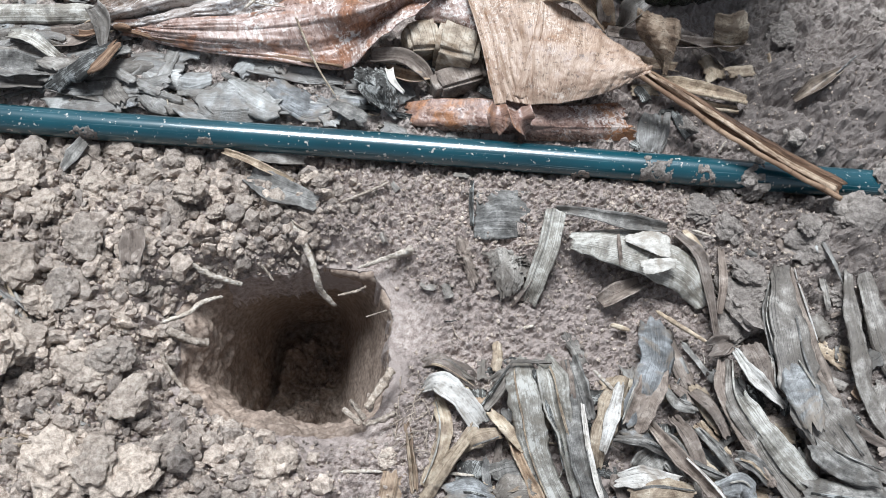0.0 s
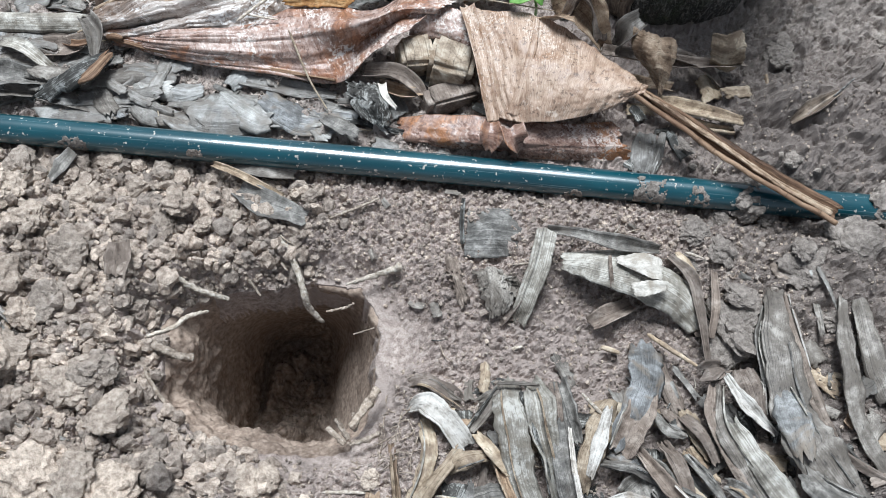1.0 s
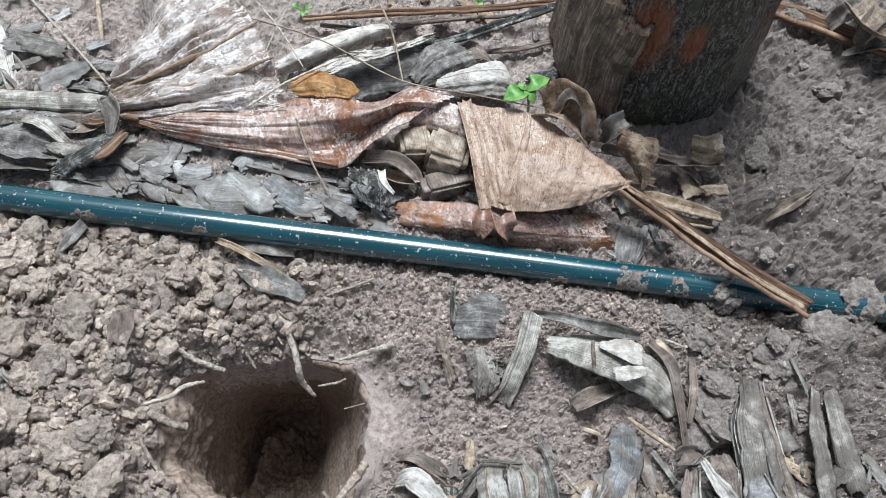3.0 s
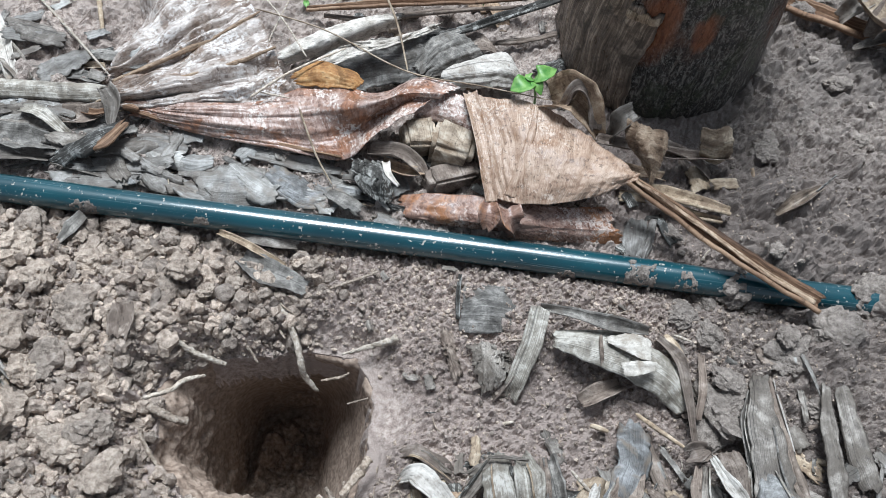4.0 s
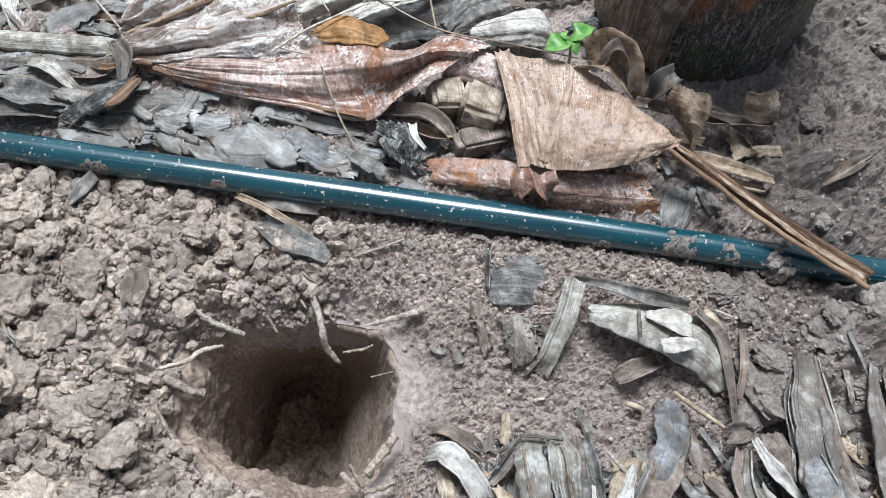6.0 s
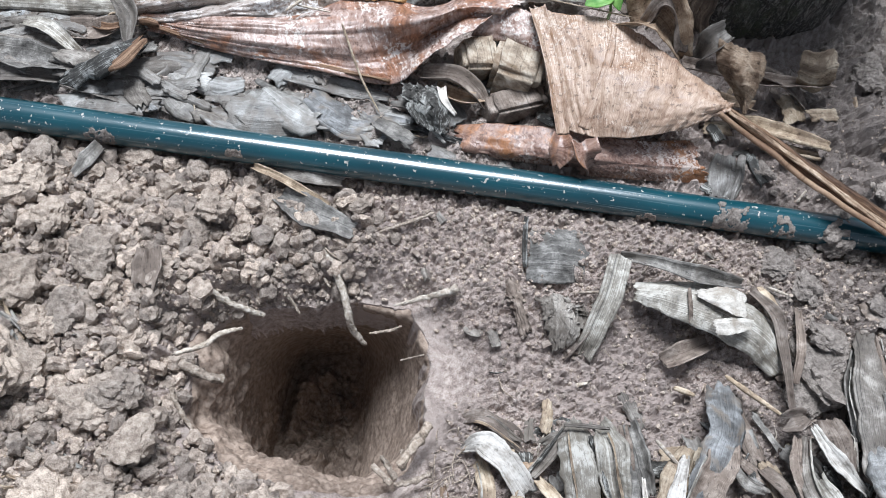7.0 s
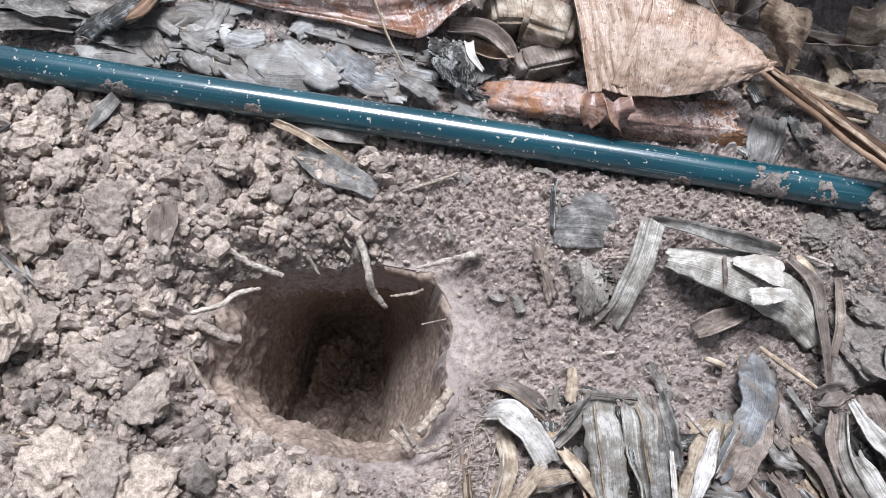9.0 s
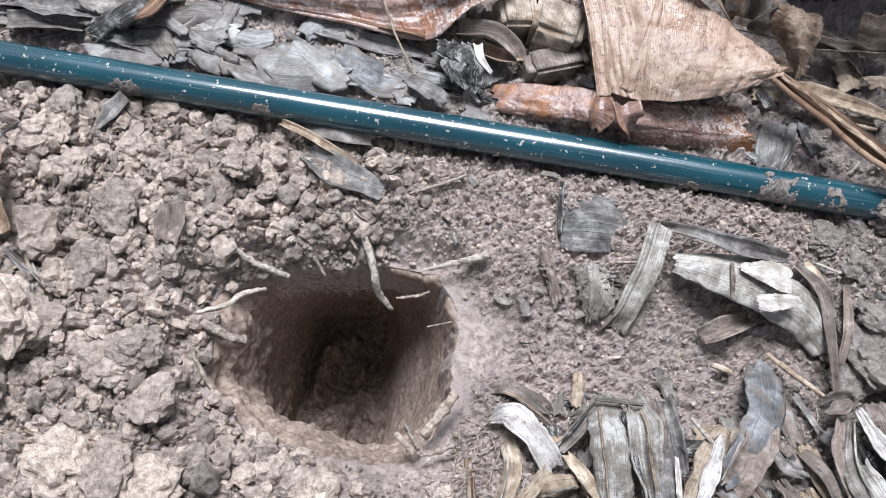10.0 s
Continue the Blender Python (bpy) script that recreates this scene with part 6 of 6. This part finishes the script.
for pts, radii in (
    ([(0.0621, 0.4013, 0), (0.0545, 0.3879, 0), (0.0445, 0.3673, -0.004)], (0.003, 0.00372, 0.0027)),
    ([(0.044, 0.3809, -0.004), (0.0483, 0.3722, -0.006), (0.0466, 0.3664, -0.008)], (0.00108, 0.00144, 0.0012)),
    ([(0.0303, 0.3753, -0.008), (0.0375, 0.3668, -0.008), (0.0438, 0.3604, -0.01)], (0.0018, 0.00216, 0.00204)),
    ([(0.0247, 0.3676, -0.008), (0.0344, 0.3619, -0.01), (0.0406, 0.3563, -0.012)], (0.00204, 0.00204, 0.0018)),
    ([(0.0427, 0.356, -0.008), (0.0538, 0.3592, -0.004), (0.0679, 0.3676, -0.004)], (0.0018, 0.00216, 0.0018))):
    rod("rootlet", pts, radii, ROOT, parent=stump, rough=0.6, n=40)
frng = random.Random(9)
for k in range(120):
    a = Vector((0.0676, 0.3702, -0.008)) + Vector((frng.uniform(-0.04, 0.03), frng.uniform(-0.035, 0.04), 0))
    d = Vector((frng.uniform(-1, 1), frng.uniform(-1, 1), 0)).normalized() * frng.uniform(0.006, 0.022)
    if rim_at(a.x, a.y) < 1.15 or rim_at(a.x + d.x, a.y + d.y) < 1.1:
        continue
    a.z = height_at(a.x, a.y) + 0.001
    d.z = height_at(a.x + d.x, a.y + d.y) + 0.001 - a.z
    rod("root_hair", [a, a + d * 0.5 + Vector((0, 0, frng.uniform(0.001, 0.004))), a + d + Vector((frng.uniform(-0.006, 0.006), frng.uniform(-0.006, 0.006), 0))], (0.0004, 0.0006, 0.0003), ROOT, parent=stump, n=12, m=5)

# ---- the litter of banana sheaths at the near side ----
for pts, w, mat, lab, c, ro, sp in (
    # bright curled piece and its neighbours beside the hole
    ([(0.0857, 0.3874, -0.004), (0.0989, 0.3902, 0.014), (0.1154, 0.3786, 0.014), (0.1349, 0.3615, 0)], (0.006, 0.017, 0.021, 0.017), WHITE, "bleached curled sheath piece at the hole's rim", 0.35, 0, 0.1),
    ([(0.0814, 0.4068, -0.008), (0.0972, 0.4089, 0.006), (0.1182, 0.4021, 0.004), (0.1353, 0.3936, -0.01)], (0.006, 0.015, 0.018, 0.01), EARTHY, "muddy curled sheath piece at the hole's rim", 0.1, 0, 0.3),
    ([(0.0865, 0.402, -0.006), (0.1046, 0.4031, 0.004), (0.1233, 0.3967, 0)], (0.012, 0.016, 0.01), GREY, "grey curled sheath scrap", 0.3, 0, 0),
    ([(0.136, 0.3746, 0.002), (0.1477, 0.3917, 0.01), (0.1583, 0.4128, 0.012)], (0.008, 0.01, 0.006), GREY, "grey narrow sheath strip", 0.4, 0, 0),
    ([(0.1409, 0.3967, 0.006), (0.1492, 0.4009, 0.012), (0.1587, 0.4059, 0.012)], (0.008, 0.012, 0.006), GREY, "grey torn sheath scrap", 0.3, 0, 0),
    ([(0.1601, 0.4148, 0.006), (0.1629, 0.3921, 0.022), (0.1702, 0.3673, 0.018), (0.1767, 0.3442, 0.008), (0.1969, 0.3058, -0.004)], (0.02, 0.03, 0.028, 0.026, 0.028), OLIVE, "long pale ribbed banana sheath bent over the litter", 0.2, 0, 0),
    ([(0.18, 0.4184, 0.008), (0.1855, 0.3982, 0.024), (0.1914, 0.3781, 0.018), (0.2023, 0.3508, 0.008), (0.2137, 0.3157, -0.004)], (0.016, 0.024, 0.022, 0.018, 0.016), OLIVE, "long pale ribbed banana sheath bent over the litter", 0.3, 10, 0),
    ([(0.1548, 0.4102, 0.018), (0.1699, 0.4109, 0.022), (0.1857, 0.4126, 0.018)], (0.002, 0.003, 0.002), GREY, "pale thin sheath edge", 0.3, 0, 0),
    ([(0.1722, 0.4037, 0.024), (0.1824, 0.3811, 0.02), (0.1952, 0.3537, 0.012), (0.2013, 0.3344, 0.004)], (0.003, 0.004, 0.004, 0.003), DARK, "dark split edge of a sheath", 0.3, 0, 0),
    ([(0.2035, 0.423, 0), (0.2123, 0.3965, 0.006), (0.2204, 0.3762, 0)], (0.014, 0.016, 0.01), ASH, "dark ribbed sheath strip in the litter", 0.35, 0, 0.1),
    ([(0.1988, 0.4196, 0.002), (0.2023, 0.3951, 0.008), (0.2056, 0.3721, 0.002)], (0.008, 0.011, 0.008), EARTHY, "muddy sheath strip in the litter", 0.35, 0, 0),
    ([(0.2047, 0.3892, 0.014), (0.2085, 0.3588, 0.014), (0.2182, 0.3314, 0.006), (0.229, 0.3083, 0)], (0.008, 0.018, 0.02, 0.02), ASH, "ribbed dark grey sheath strip in the litter", 0.4, 0, 0),
    ([(0.2108, 0.3821, 0.018), (0.2157, 0.3543, 0.018), (0.224, 0.3271, 0.01), (0.2317, 0.308, 0.004)], (0.003, 0.005, 0.005, 0.004), WHITE, "pale thin sheath edge", 0.3, 0, 0),
    ([(0.2452, 0.4073, 0.008), (0.2332, 0.3807, 0.014), (0.2265, 0.3527, 0.01), (0.2268, 0.3395, 0)], (0.016, 0.022, 0.016, 0.006), STRAW, "straw-brown pointed sheath piece", 0.25, 0, 0),
    ([(0.2409, 0.4016, 0.014), (0.2334, 0.371, 0.018), (0.228, 0.3481, 0.012)], (0.008, 0.012, 0.007), WHITE, "pale straw sheath sliver", 0.25, 0, 0),
    ([(0.2731, 0.4599, -0.004), (0.2713, 0.4327, 0.012), (0.2634, 0.4031, 0.016), (0.2545, 0.3735, 0.006)], (0.032, 0.035, 0.032, 0.03), SLATE, "slate-grey shiny sheath film standing in the litter", 0.25, 0, 0),
    ([(0.2688, 0.4162, 0.012), (0.2602, 0.3928, 0.02), (0.2515, 0.3701, 0.01)], (0.022, 0.026, 0.022), EARTHY, "olive-brown lower end of a slate sheath", 0.25, 0, 0),
    ([(0.1426, 0.372, 0.006), (0.1537, 0.3602, 0.014), (0.1703, 0.3436, 0.008)], (0.01, 0.012, 0.008), STRAW, "straw-coloured pith sliver in the litter", 0.3, 0, 0),
    ([(0.1229, 0.3447, 0.002), (0.1351, 0.3502, 0.012), (0.1522, 0.357, 0.008)], (0.012, 0.016, 0.01), STRAW, "straw-coloured sheath scrap in the litter", 0.3, 0, 0.1),
    ([(0.1304, 0.3602, 0.004), (0.1149, 0.3334, 0.012), (0.1002, 0.3083, 0.004), (0.0912, 0.2915, -0)], (0.01, 0.012, 0.012, 0.01), STRAW, "long straw-coloured split stalk in the litter", 0.45, 0, 0),
    ([(0.0968, 0.39, -0.01), (0.106, 0.3619, 0.006), (0.106, 0.338, 0.006), (0.0976, 0.3128, 0)], (0.01, 0.014, 0.016, 0.012), STRAW, "curved straw sheath beside the roots", 0.4, 0, 0.1),
    ([(0.0774, 0.3593, -0.004), (0.084, 0.3321, 0.004), (0.0895, 0.3079, 0)], (0.005, 0.007, 0.006), BROWN, "brown thin sheath strip by the roots", 0.4, 0, 0.1),
    ([(0.0734, 0.3184, 0.004), (0.0724, 0.3096, 0.006), (0.0714, 0.2977, 0.002)], (0.024, 0.022, 0.018), BROWN, "brown sheath scrap in the soil", 0.2, 0, 0.1),
    ([(0.1595, 0.355, 0), (0.1685, 0.3324, 0.01), (0.1831, 0.3076, 0.004)], (0.008, 0.01, 0.01), BROWN, "brown sheath edge in the litter", 0.4, 0, 0),
    ([(0.1464, 0.3215, 0), (0.1584, 0.3255, 0.008), (0.1757, 0.3299, 0.004)], (0.026, 0.032, 0.02), ASH, "mottled grey sheath scrap in the litter", 0.2, 0, 0.1),
    ([(0.1517, 0.3053, 0), (0.1632, 0.3132, 0.01), (0.1784, 0.3175, 0.004)], (0.026, 0.03, 0.02), GREY, "grey sheath scrap in the litter", 0.2, 0, 0),
    ([(0.1131, 0.3077, 0.002), (0.1296, 0.3109, 0.01), (0.147, 0.3084, 0.004)], (0.018, 0.02, 0.016), SLATE, "dark slate sheath scrap in the litter", 0.3, 0, 0),
    ([(0.2611, 0.3785, 0.006), (0.2841, 0.3483, 0.016), (0.3104, 0.3267, 0.01), (0.3296, 0.3093, 0)], (0.006, 0.012, 0.012, 0.01), EARTHY, "long grey-brown stalk lying over the litter", 0.45, 0, 0),
    ([(0.2353, 0.3612, 0.004), (0.2596, 0.3587, 0.012), (0.2867, 0.3504, 0.006), (0.326, 0.3377, 0.002)], (0.006, 0.01, 0.01, 0.006), ASH, "grey stalk lying in the litter", 0.45, 0, 0),
    ([(0.2492, 0.3721, 0), (0.2584, 0.3647, 0.008), (0.2706, 0.3583, 0.002)], (0.016, 0.02, 0.014), SLATE, "slate-grey sheath scrap in the litter", 0.3, 0, 0.1),
    ([(0.2428, 0.3304, 0), (0.2595, 0.3321, 0.012), (0.2858, 0.331, 0.008)], (0.012, 0.02, 0.012), WHITE, "pale pink-white sheath scrap in the litter", 0.3, 0, 0.15),
    ([(0.2485, 0.3178, 0.004), (0.2673, 0.3201, 0.014), (0.2982, 0.3218, 0.008)], (0.024, 0.03, 0.024), STRAW, "straw-brown broken sheath in the litter", 0.3, 0, 0.1),
    ([(0.2588, 0.341, -0.004), (0.2787, 0.3543, 0.004), (0.2924, 0.3392, 0)], (0.02, 0.03, 0.02), ASH, "dark wet sheath scrap in the litter", 0.2, 0, 0),
    ([(0.2856, 0.3831, -0.004), (0.2942, 0.3688, 0.004), (0.3049, 0.3442, 0.002)], (0.012, 0.016, 0.012), EARTHY, "muddy sheath scrap pressed into the soil", 0.2, 0, 0.15),
    ([(0.3024, 0.4081, -0.006), (0.3147, 0.3929, 0.004), (0.3276, 0.3723, 0.002)], (0.01, 0.014, 0.01), EARTHY, "muddy sheath scrap pressed into the soil", 0.3, 0, 0.15),
    ([(0.3042, 0.375, 0), (0.3186, 0.3573, 0.008), (0.334, 0.3381, 0.004)], (0.007, 0.01, 0.007), ASH, "dark narrow sheath strip in the litter", 0.4, 0, 0.1),
    ([(0.282, 0.4062, -0.006), (0.2887, 0.3933, 0.002), (0.3025, 0.3905, 0)], (0.01, 0.012, 0.008), ASH, "dark sheath scrap in the soil", 0.3, 0, 0.15),
    ([(0.329, 0.4306, 0.006), (0.3258, 0.401, 0.012), (0.3424, 0.372, 0.01), (0.3687, 0.3374, 0.002), (0.3807, 0.3181, 0)], (0.005, 0.011, 0.013, 0.014, 0.014), GREY, "long thin grey sheath strip in the litter", 0.45, 0, 0),
    ([(0.323, 0.4294, 0.008), (0.3194, 0.4049, 0.012), (0.3346, 0.3761, 0.008), (0.3601, 0.3366, 0.002)], (0.006, 0.01, 0.011, 0.01), EARTHY, "long thin muddy sheath strip in the litter", 0.45, 0, 0),
    ([(0.3373, 0.4041, 0.004), (0.3546, 0.3727, 0.012), (0.3845, 0.3425, 0.006), (0.4062, 0.3204, 0)], (0.012, 0.02, 0.022, 0.02), OLIVE, "long pale-olive sheath strip in the litter", 0.35, 0, 0),
    ([(0.332, 0.4384, 0.012), (0.3472, 0.4155, 0.016), (0.37, 0.3966, 0.01)], (0.008, 0.014, 0.008), WHITE, "pale sheath sliver in the litter", 0.3, 0, 0),
    ([(0.3748, 0.5179, 0.008), (0.3713, 0.4769, 0.022), (0.3759, 0.4295, 0.024), (0.386, 0.3947, 0.024), (0.4073, 0.3678, 0.018), (0.4372, 0.3384, 0.01)], (0.018, 0.026, 0.034, 0.044, 0.046, 0.03), GREY, "broad ribbed grey banana sheath lying on the soil", 0.16, 0, 0),
    ([(0.3723, 0.4298, 0.022), (0.376, 0.4054, 0.03), (0.3837, 0.3767, 0.026)], (0.016, 0.03, 0.018), SLATE, "shiny slate-grey film on a broad sheath", 0.2, 0, 0),
    ([(0.3855, 0.3696, 0.02), (0.4, 0.3537, 0.022), (0.4352, 0.3455, 0.016)], (0.016, 0.026, 0.02), ASH, "dark grey sheath fold in the litter", 0.3, 0, 0),
    ([(0.3674, 0.5026, 0.006), (0.3609, 0.4698, 0.012), (0.3643, 0.4315, 0.014)], (0.006, 0.01, 0.008), ASH, "dark sheath edge in the litter", 0.4, 0, 0),
    ([(0.3822, 0.5118, 0.012), (0.3881, 0.4703, 0.018), (0.4015, 0.4257, 0.014), (0.4184, 0.3927, 0.008)], (0.008, 0.012, 0.013, 0.01), EARTHY, "muddy narrow sheath strip on the soil", 0.4, 0, 0),
    ([(0.3493, 0.448, 0.002), (0.3524, 0.4315, 0.01), (0.3584, 0.4096, 0.008)], (0.02, 0.022, 0.014), EARTHY, "muddy sheath scrap in the litter", 0.3, 0, 0.1),
    ([(0.4301, 0.5171, 0.01), (0.4268, 0.4739, 0.018), (0.4295, 0.4364, 0.018), (0.4404, 0.4032, 0.01), (0.4611, 0.3712, 0.004)], (0.008, 0.016, 0.018, 0.018, 0.014), GREY, "long grey sheath strip on the soil", 0.35, 0, 0),
    ([(0.4425, 0.5234, 0.01), (0.446, 0.4764, 0.016), (0.4615, 0.4324, 0.01)], (0.01, 0.02, 0.022), GREY, "long grey sheath strip on the soil", 0.3, 0, 0),
    ([(0.4105, 0.4094, 0.01), (0.4205, 0.3875, 0.012), (0.4557, 0.3703, 0.006)], (0.006, 0.01, 0.008), EARTHY, "narrow muddy sheath strip on the soil", 0.4, 0, 0),
    ([(0.3796, 0.3337, 0.006), (0.4012, 0.3304, 0.014), (0.4447, 0.3308, 0.01)], (0.02, 0.026, 0.02), ASH, "dark grey sheath lying in the litter", 0.3, 0, 0),
    ([(0.3177, 0.3289, 0), (0.3317, 0.3328, 0.01), (0.3418, 0.3263, 0.004)], (0.018, 0.022, 0.016), SLATE, "slate-grey sheath scrap in the litter", 0.3, 0, 0),
    ([(0.3312, 0.3552, 0.002), (0.3411, 0.3504, 0.01), (0.3554, 0.3401, 0.004)], (0.01, 0.016, 0.012), ASH, "dark sheath scrap in the litter", 0.3, 0, 0.2),
    ([(0.3142, 0.4392, 0.004), (0.3202, 0.4417, 0.01), (0.3307, 0.4473, 0.006)], (0.014, 0.02, 0.01), EARTHY, "muddy knot of sheath fibre", 0.3, 0, 0.1)):
    blade = strip("sheath_strip", pts, tuple(0.86 * v for v in w), mat, lab, "leaf strip", "banana sheath litter", curl=(c + rng.uniform(0, 0.1)) * (rng.choice((1, -0.35, -0.55)) if mat is not WHITE else 0.5), roll=ro + rng.uniform(-12, 12), split=max(sp, 0.2), fray=0.6, thick=0.0012, wrinkle=0.0022, ridges=0.0005, n=60, m=15)
    if rng.random() < 0.6:
        edge = rng.uniform(-0.48, 0.48)
        run = spline(pts, 9)
        side = np.cross(np.gradient(run, axis=0), (0, 0, 1.0))
        side /= np.linalg.norm(side, axis=1, keepdims=True)
        lay_off = run + side * edge * np.interp(np.linspace(0, 1, 9), np.linspace(0, 1, len(w)), w)[:, None]
        lay_off[:, 2] += 0.002 + 0.003 * np.array([rng.random() for _ in range(9)])
        first = rng.choice((0, 0, 1, 2, 3))
        strip("strand", lay_off[first:first + rng.choice((5, 6, 8))], (0.0009, rng.uniform(0.0011, 0.0026), 0.0006), rng.choice((OLIVE, WHITE, DARK, STRAW, ASH)), parent=blade, curl=0.4, fray=0.2, n=26, m=5, wrinkle=0.0008)
for place, r in (((0.3473, 0.4828, 0), 0.02), ((0.3527, 0.496, 0), 0.014), ((0.3372, 0.467, 0), 0.014), ((0.3607, 0.4741, 0), 0.014), ((0.3487, 0.5084, 0), 0.012), ((0.4234, 0.5001, 0), 0.012), ((0.3363, 0.5495, 0), 0.012), ((0.3076, 0.5632, 0), 0.012), ((0.3984, 0.5394, 0), 0.016), ((0.4393, 0.5648, 0), 0.018)):
    clod(place[0], place[1], r, LUMPS, sink=0.5, label="lump of sticky grey mud on the soil")

# ---- small litter strewn over the ground ----
lrng = random.Random(21)


def scrap(x, y, size, material, name="leaf_scrap", thin=0.3, turn=None, lift=0.002):
    """A small torn scrap of sheath, lying as the ground lies."""
    a = lrng.uniform(0, 2 * math.pi) if turn is None else lrng.gauss(turn, 0.35)
    wide = size * lrng.uniform(thin, thin + 0.4)
    z = height_at(x, y) + lift
    lean, tip = lrng.uniform(-0.12, 0.12), lrng.uniform(-0.14, 0.14)
    rows = []
    for v in (-0.5, 0.0, 0.5):
        row = []
        for u in (-0.5, 0.0, 0.5):
            p, q = u * size * lrng.uniform(0.75, 1.2), v * wide * lrng.uniform(0.7, 1.25)
            row.append((x + p * math.cos(a) - q * math.sin(a), y + p * math.sin(a) + q * math.cos(a), z + lean * p + tip * q + (0.12 * wide if v == 0 else 0) + lrng.uniform(0, 0.1) * wide))
        rows.append(row)
    return sheet(name, rows, material, "small torn scrap of weathered banana sheath" if thin > 0.2 else "thin torn shred of weathered banana sheath", "leaf scrap", "strewn leaf scraps", n=17, m=11, thick=0.0009, wrinkle=0.0018, ridges=0.0012, ragged=0.14)


for count, box, sizes, kinds in (
    (34, (-0.42, 0.1, 0.613, 0.72), (0.015, 0.05), (FILM, PALE_FILM, FILM, SLATE, PALE_FILM, GREY, FILM)),
    (75, (0.1, 0.46, 0.27, 0.43), (0.012, 0.04), (EARTHY, ASH, DARK, GREY, STRAW, BROWN)),
    (12, (0.3, 0.5, 0.4, 0.55), (0.01, 0.028), (EARTHY, GREY, ASH)),
    (34, (-0.05, 0.24, 0.77, 0.97), (0.015, 0.045), (EARTHY, DARK, GREY, BROWN)),
    (22, (-0.44, -0.2, 0.7, 0.9), (0.012, 0.04), (FILM, PALE_FILM, FILM, GREY)),
    (20, (0.05, 0.38, 0.615, 0.75), (0.012, 0.035), (BROWN, EARTHY, DARK, STRAW)),
    (16, (0.02, 0.3, 0.45, 0.58), (0.006, 0.016), (EARTHY, GREY))):
    for _ in range(count):
        x, y = lrng.uniform(box[0], box[1]), lrng.uniform(box[2], box[3])
        if rim_at(x, y) > 1.3 and (x - TRUNK[0]) ** 2 + (y - TRUNK[1]) ** 2 > 0.0145:
            scrap(x, y, lrng.uniform(*sizes), lrng.choice(kinds))
for count, box, turn in ((50, (-0.43, -0.2, 0.63, 0.69), 0.1), (14, (-0.43, -0.22, 0.73, 0.8), 0.2), (36, (-0.43, 0.05, 0.615, 0.66), -0.2), (50, (0.12, 0.48, 0.27, 0.44), -1.1), (12, (0.36, 0.52, 0.38, 0.54), -1.2)):
    for _ in range(count):
        x, y = lrng.uniform(box[0], box[1]), lrng.uniform(box[2], box[3])
        if rim_at(x, y) > 1.4:
            scrap(x, y, lrng.uniform(0.02, 0.06), lrng.choice((GREY, FILM, PALE_FILM, FILM, ASH, GREY) if y > 0.5 else (GREY, ASH, EARTHY, FILM, STRAW)), "leaf_shred", 0.08, turn, lrng.uniform(0.001, 0.007))
for count, box, kinds in ((34, (-0.42, 0.1, 0.615, 0.72), (STRAW, DARK, EARTHY)), (40, (0.1, 0.48, 0.28, 0.45), (STRAW, PALE_ROOT, DARK)), (26, (-0.1, 0.24, 0.74, 0.97), (STRAW, DARK, PALE_ROOT)), (34, (-0.38, 0.3, 0.3, 0.58), (ROOT, PALE_ROOT, ROOT)), (14, (-0.42, -0.2, 0.7, 0.9), (STRAW, EARTHY))):
    for _ in range(count):
        x, y, a, l = lrng.uniform(box[0], box[1]), lrng.uniform(box[2], box[3]), lrng.uniform(0, 6.3), lrng.uniform(0.008, 0.035)
        ends = [(x + k * l * math.cos(a + 0.4 * k), y + k * l * math.sin(a + 0.4 * k)) for k in (-0.5, 0, 0.5)]
        if min(rim_at(p, q) for p, q in ends) > 1.15 and (x - TRUNK[0]) ** 2 + (y - TRUNK[1]) ** 2 > 0.0145:
            r = lrng.uniform(0.0004, 0.001)
            rod("fibre", [(p, q, height_at(p, q) + 0.0012 + lrng.uniform(0, 0.003)) for p, q in ends], (r, r, r * 0.6), lrng.choice(kinds), "thin dry plant fibre on the ground", "plant fibre", "strewn fibres", n=10, m=6)
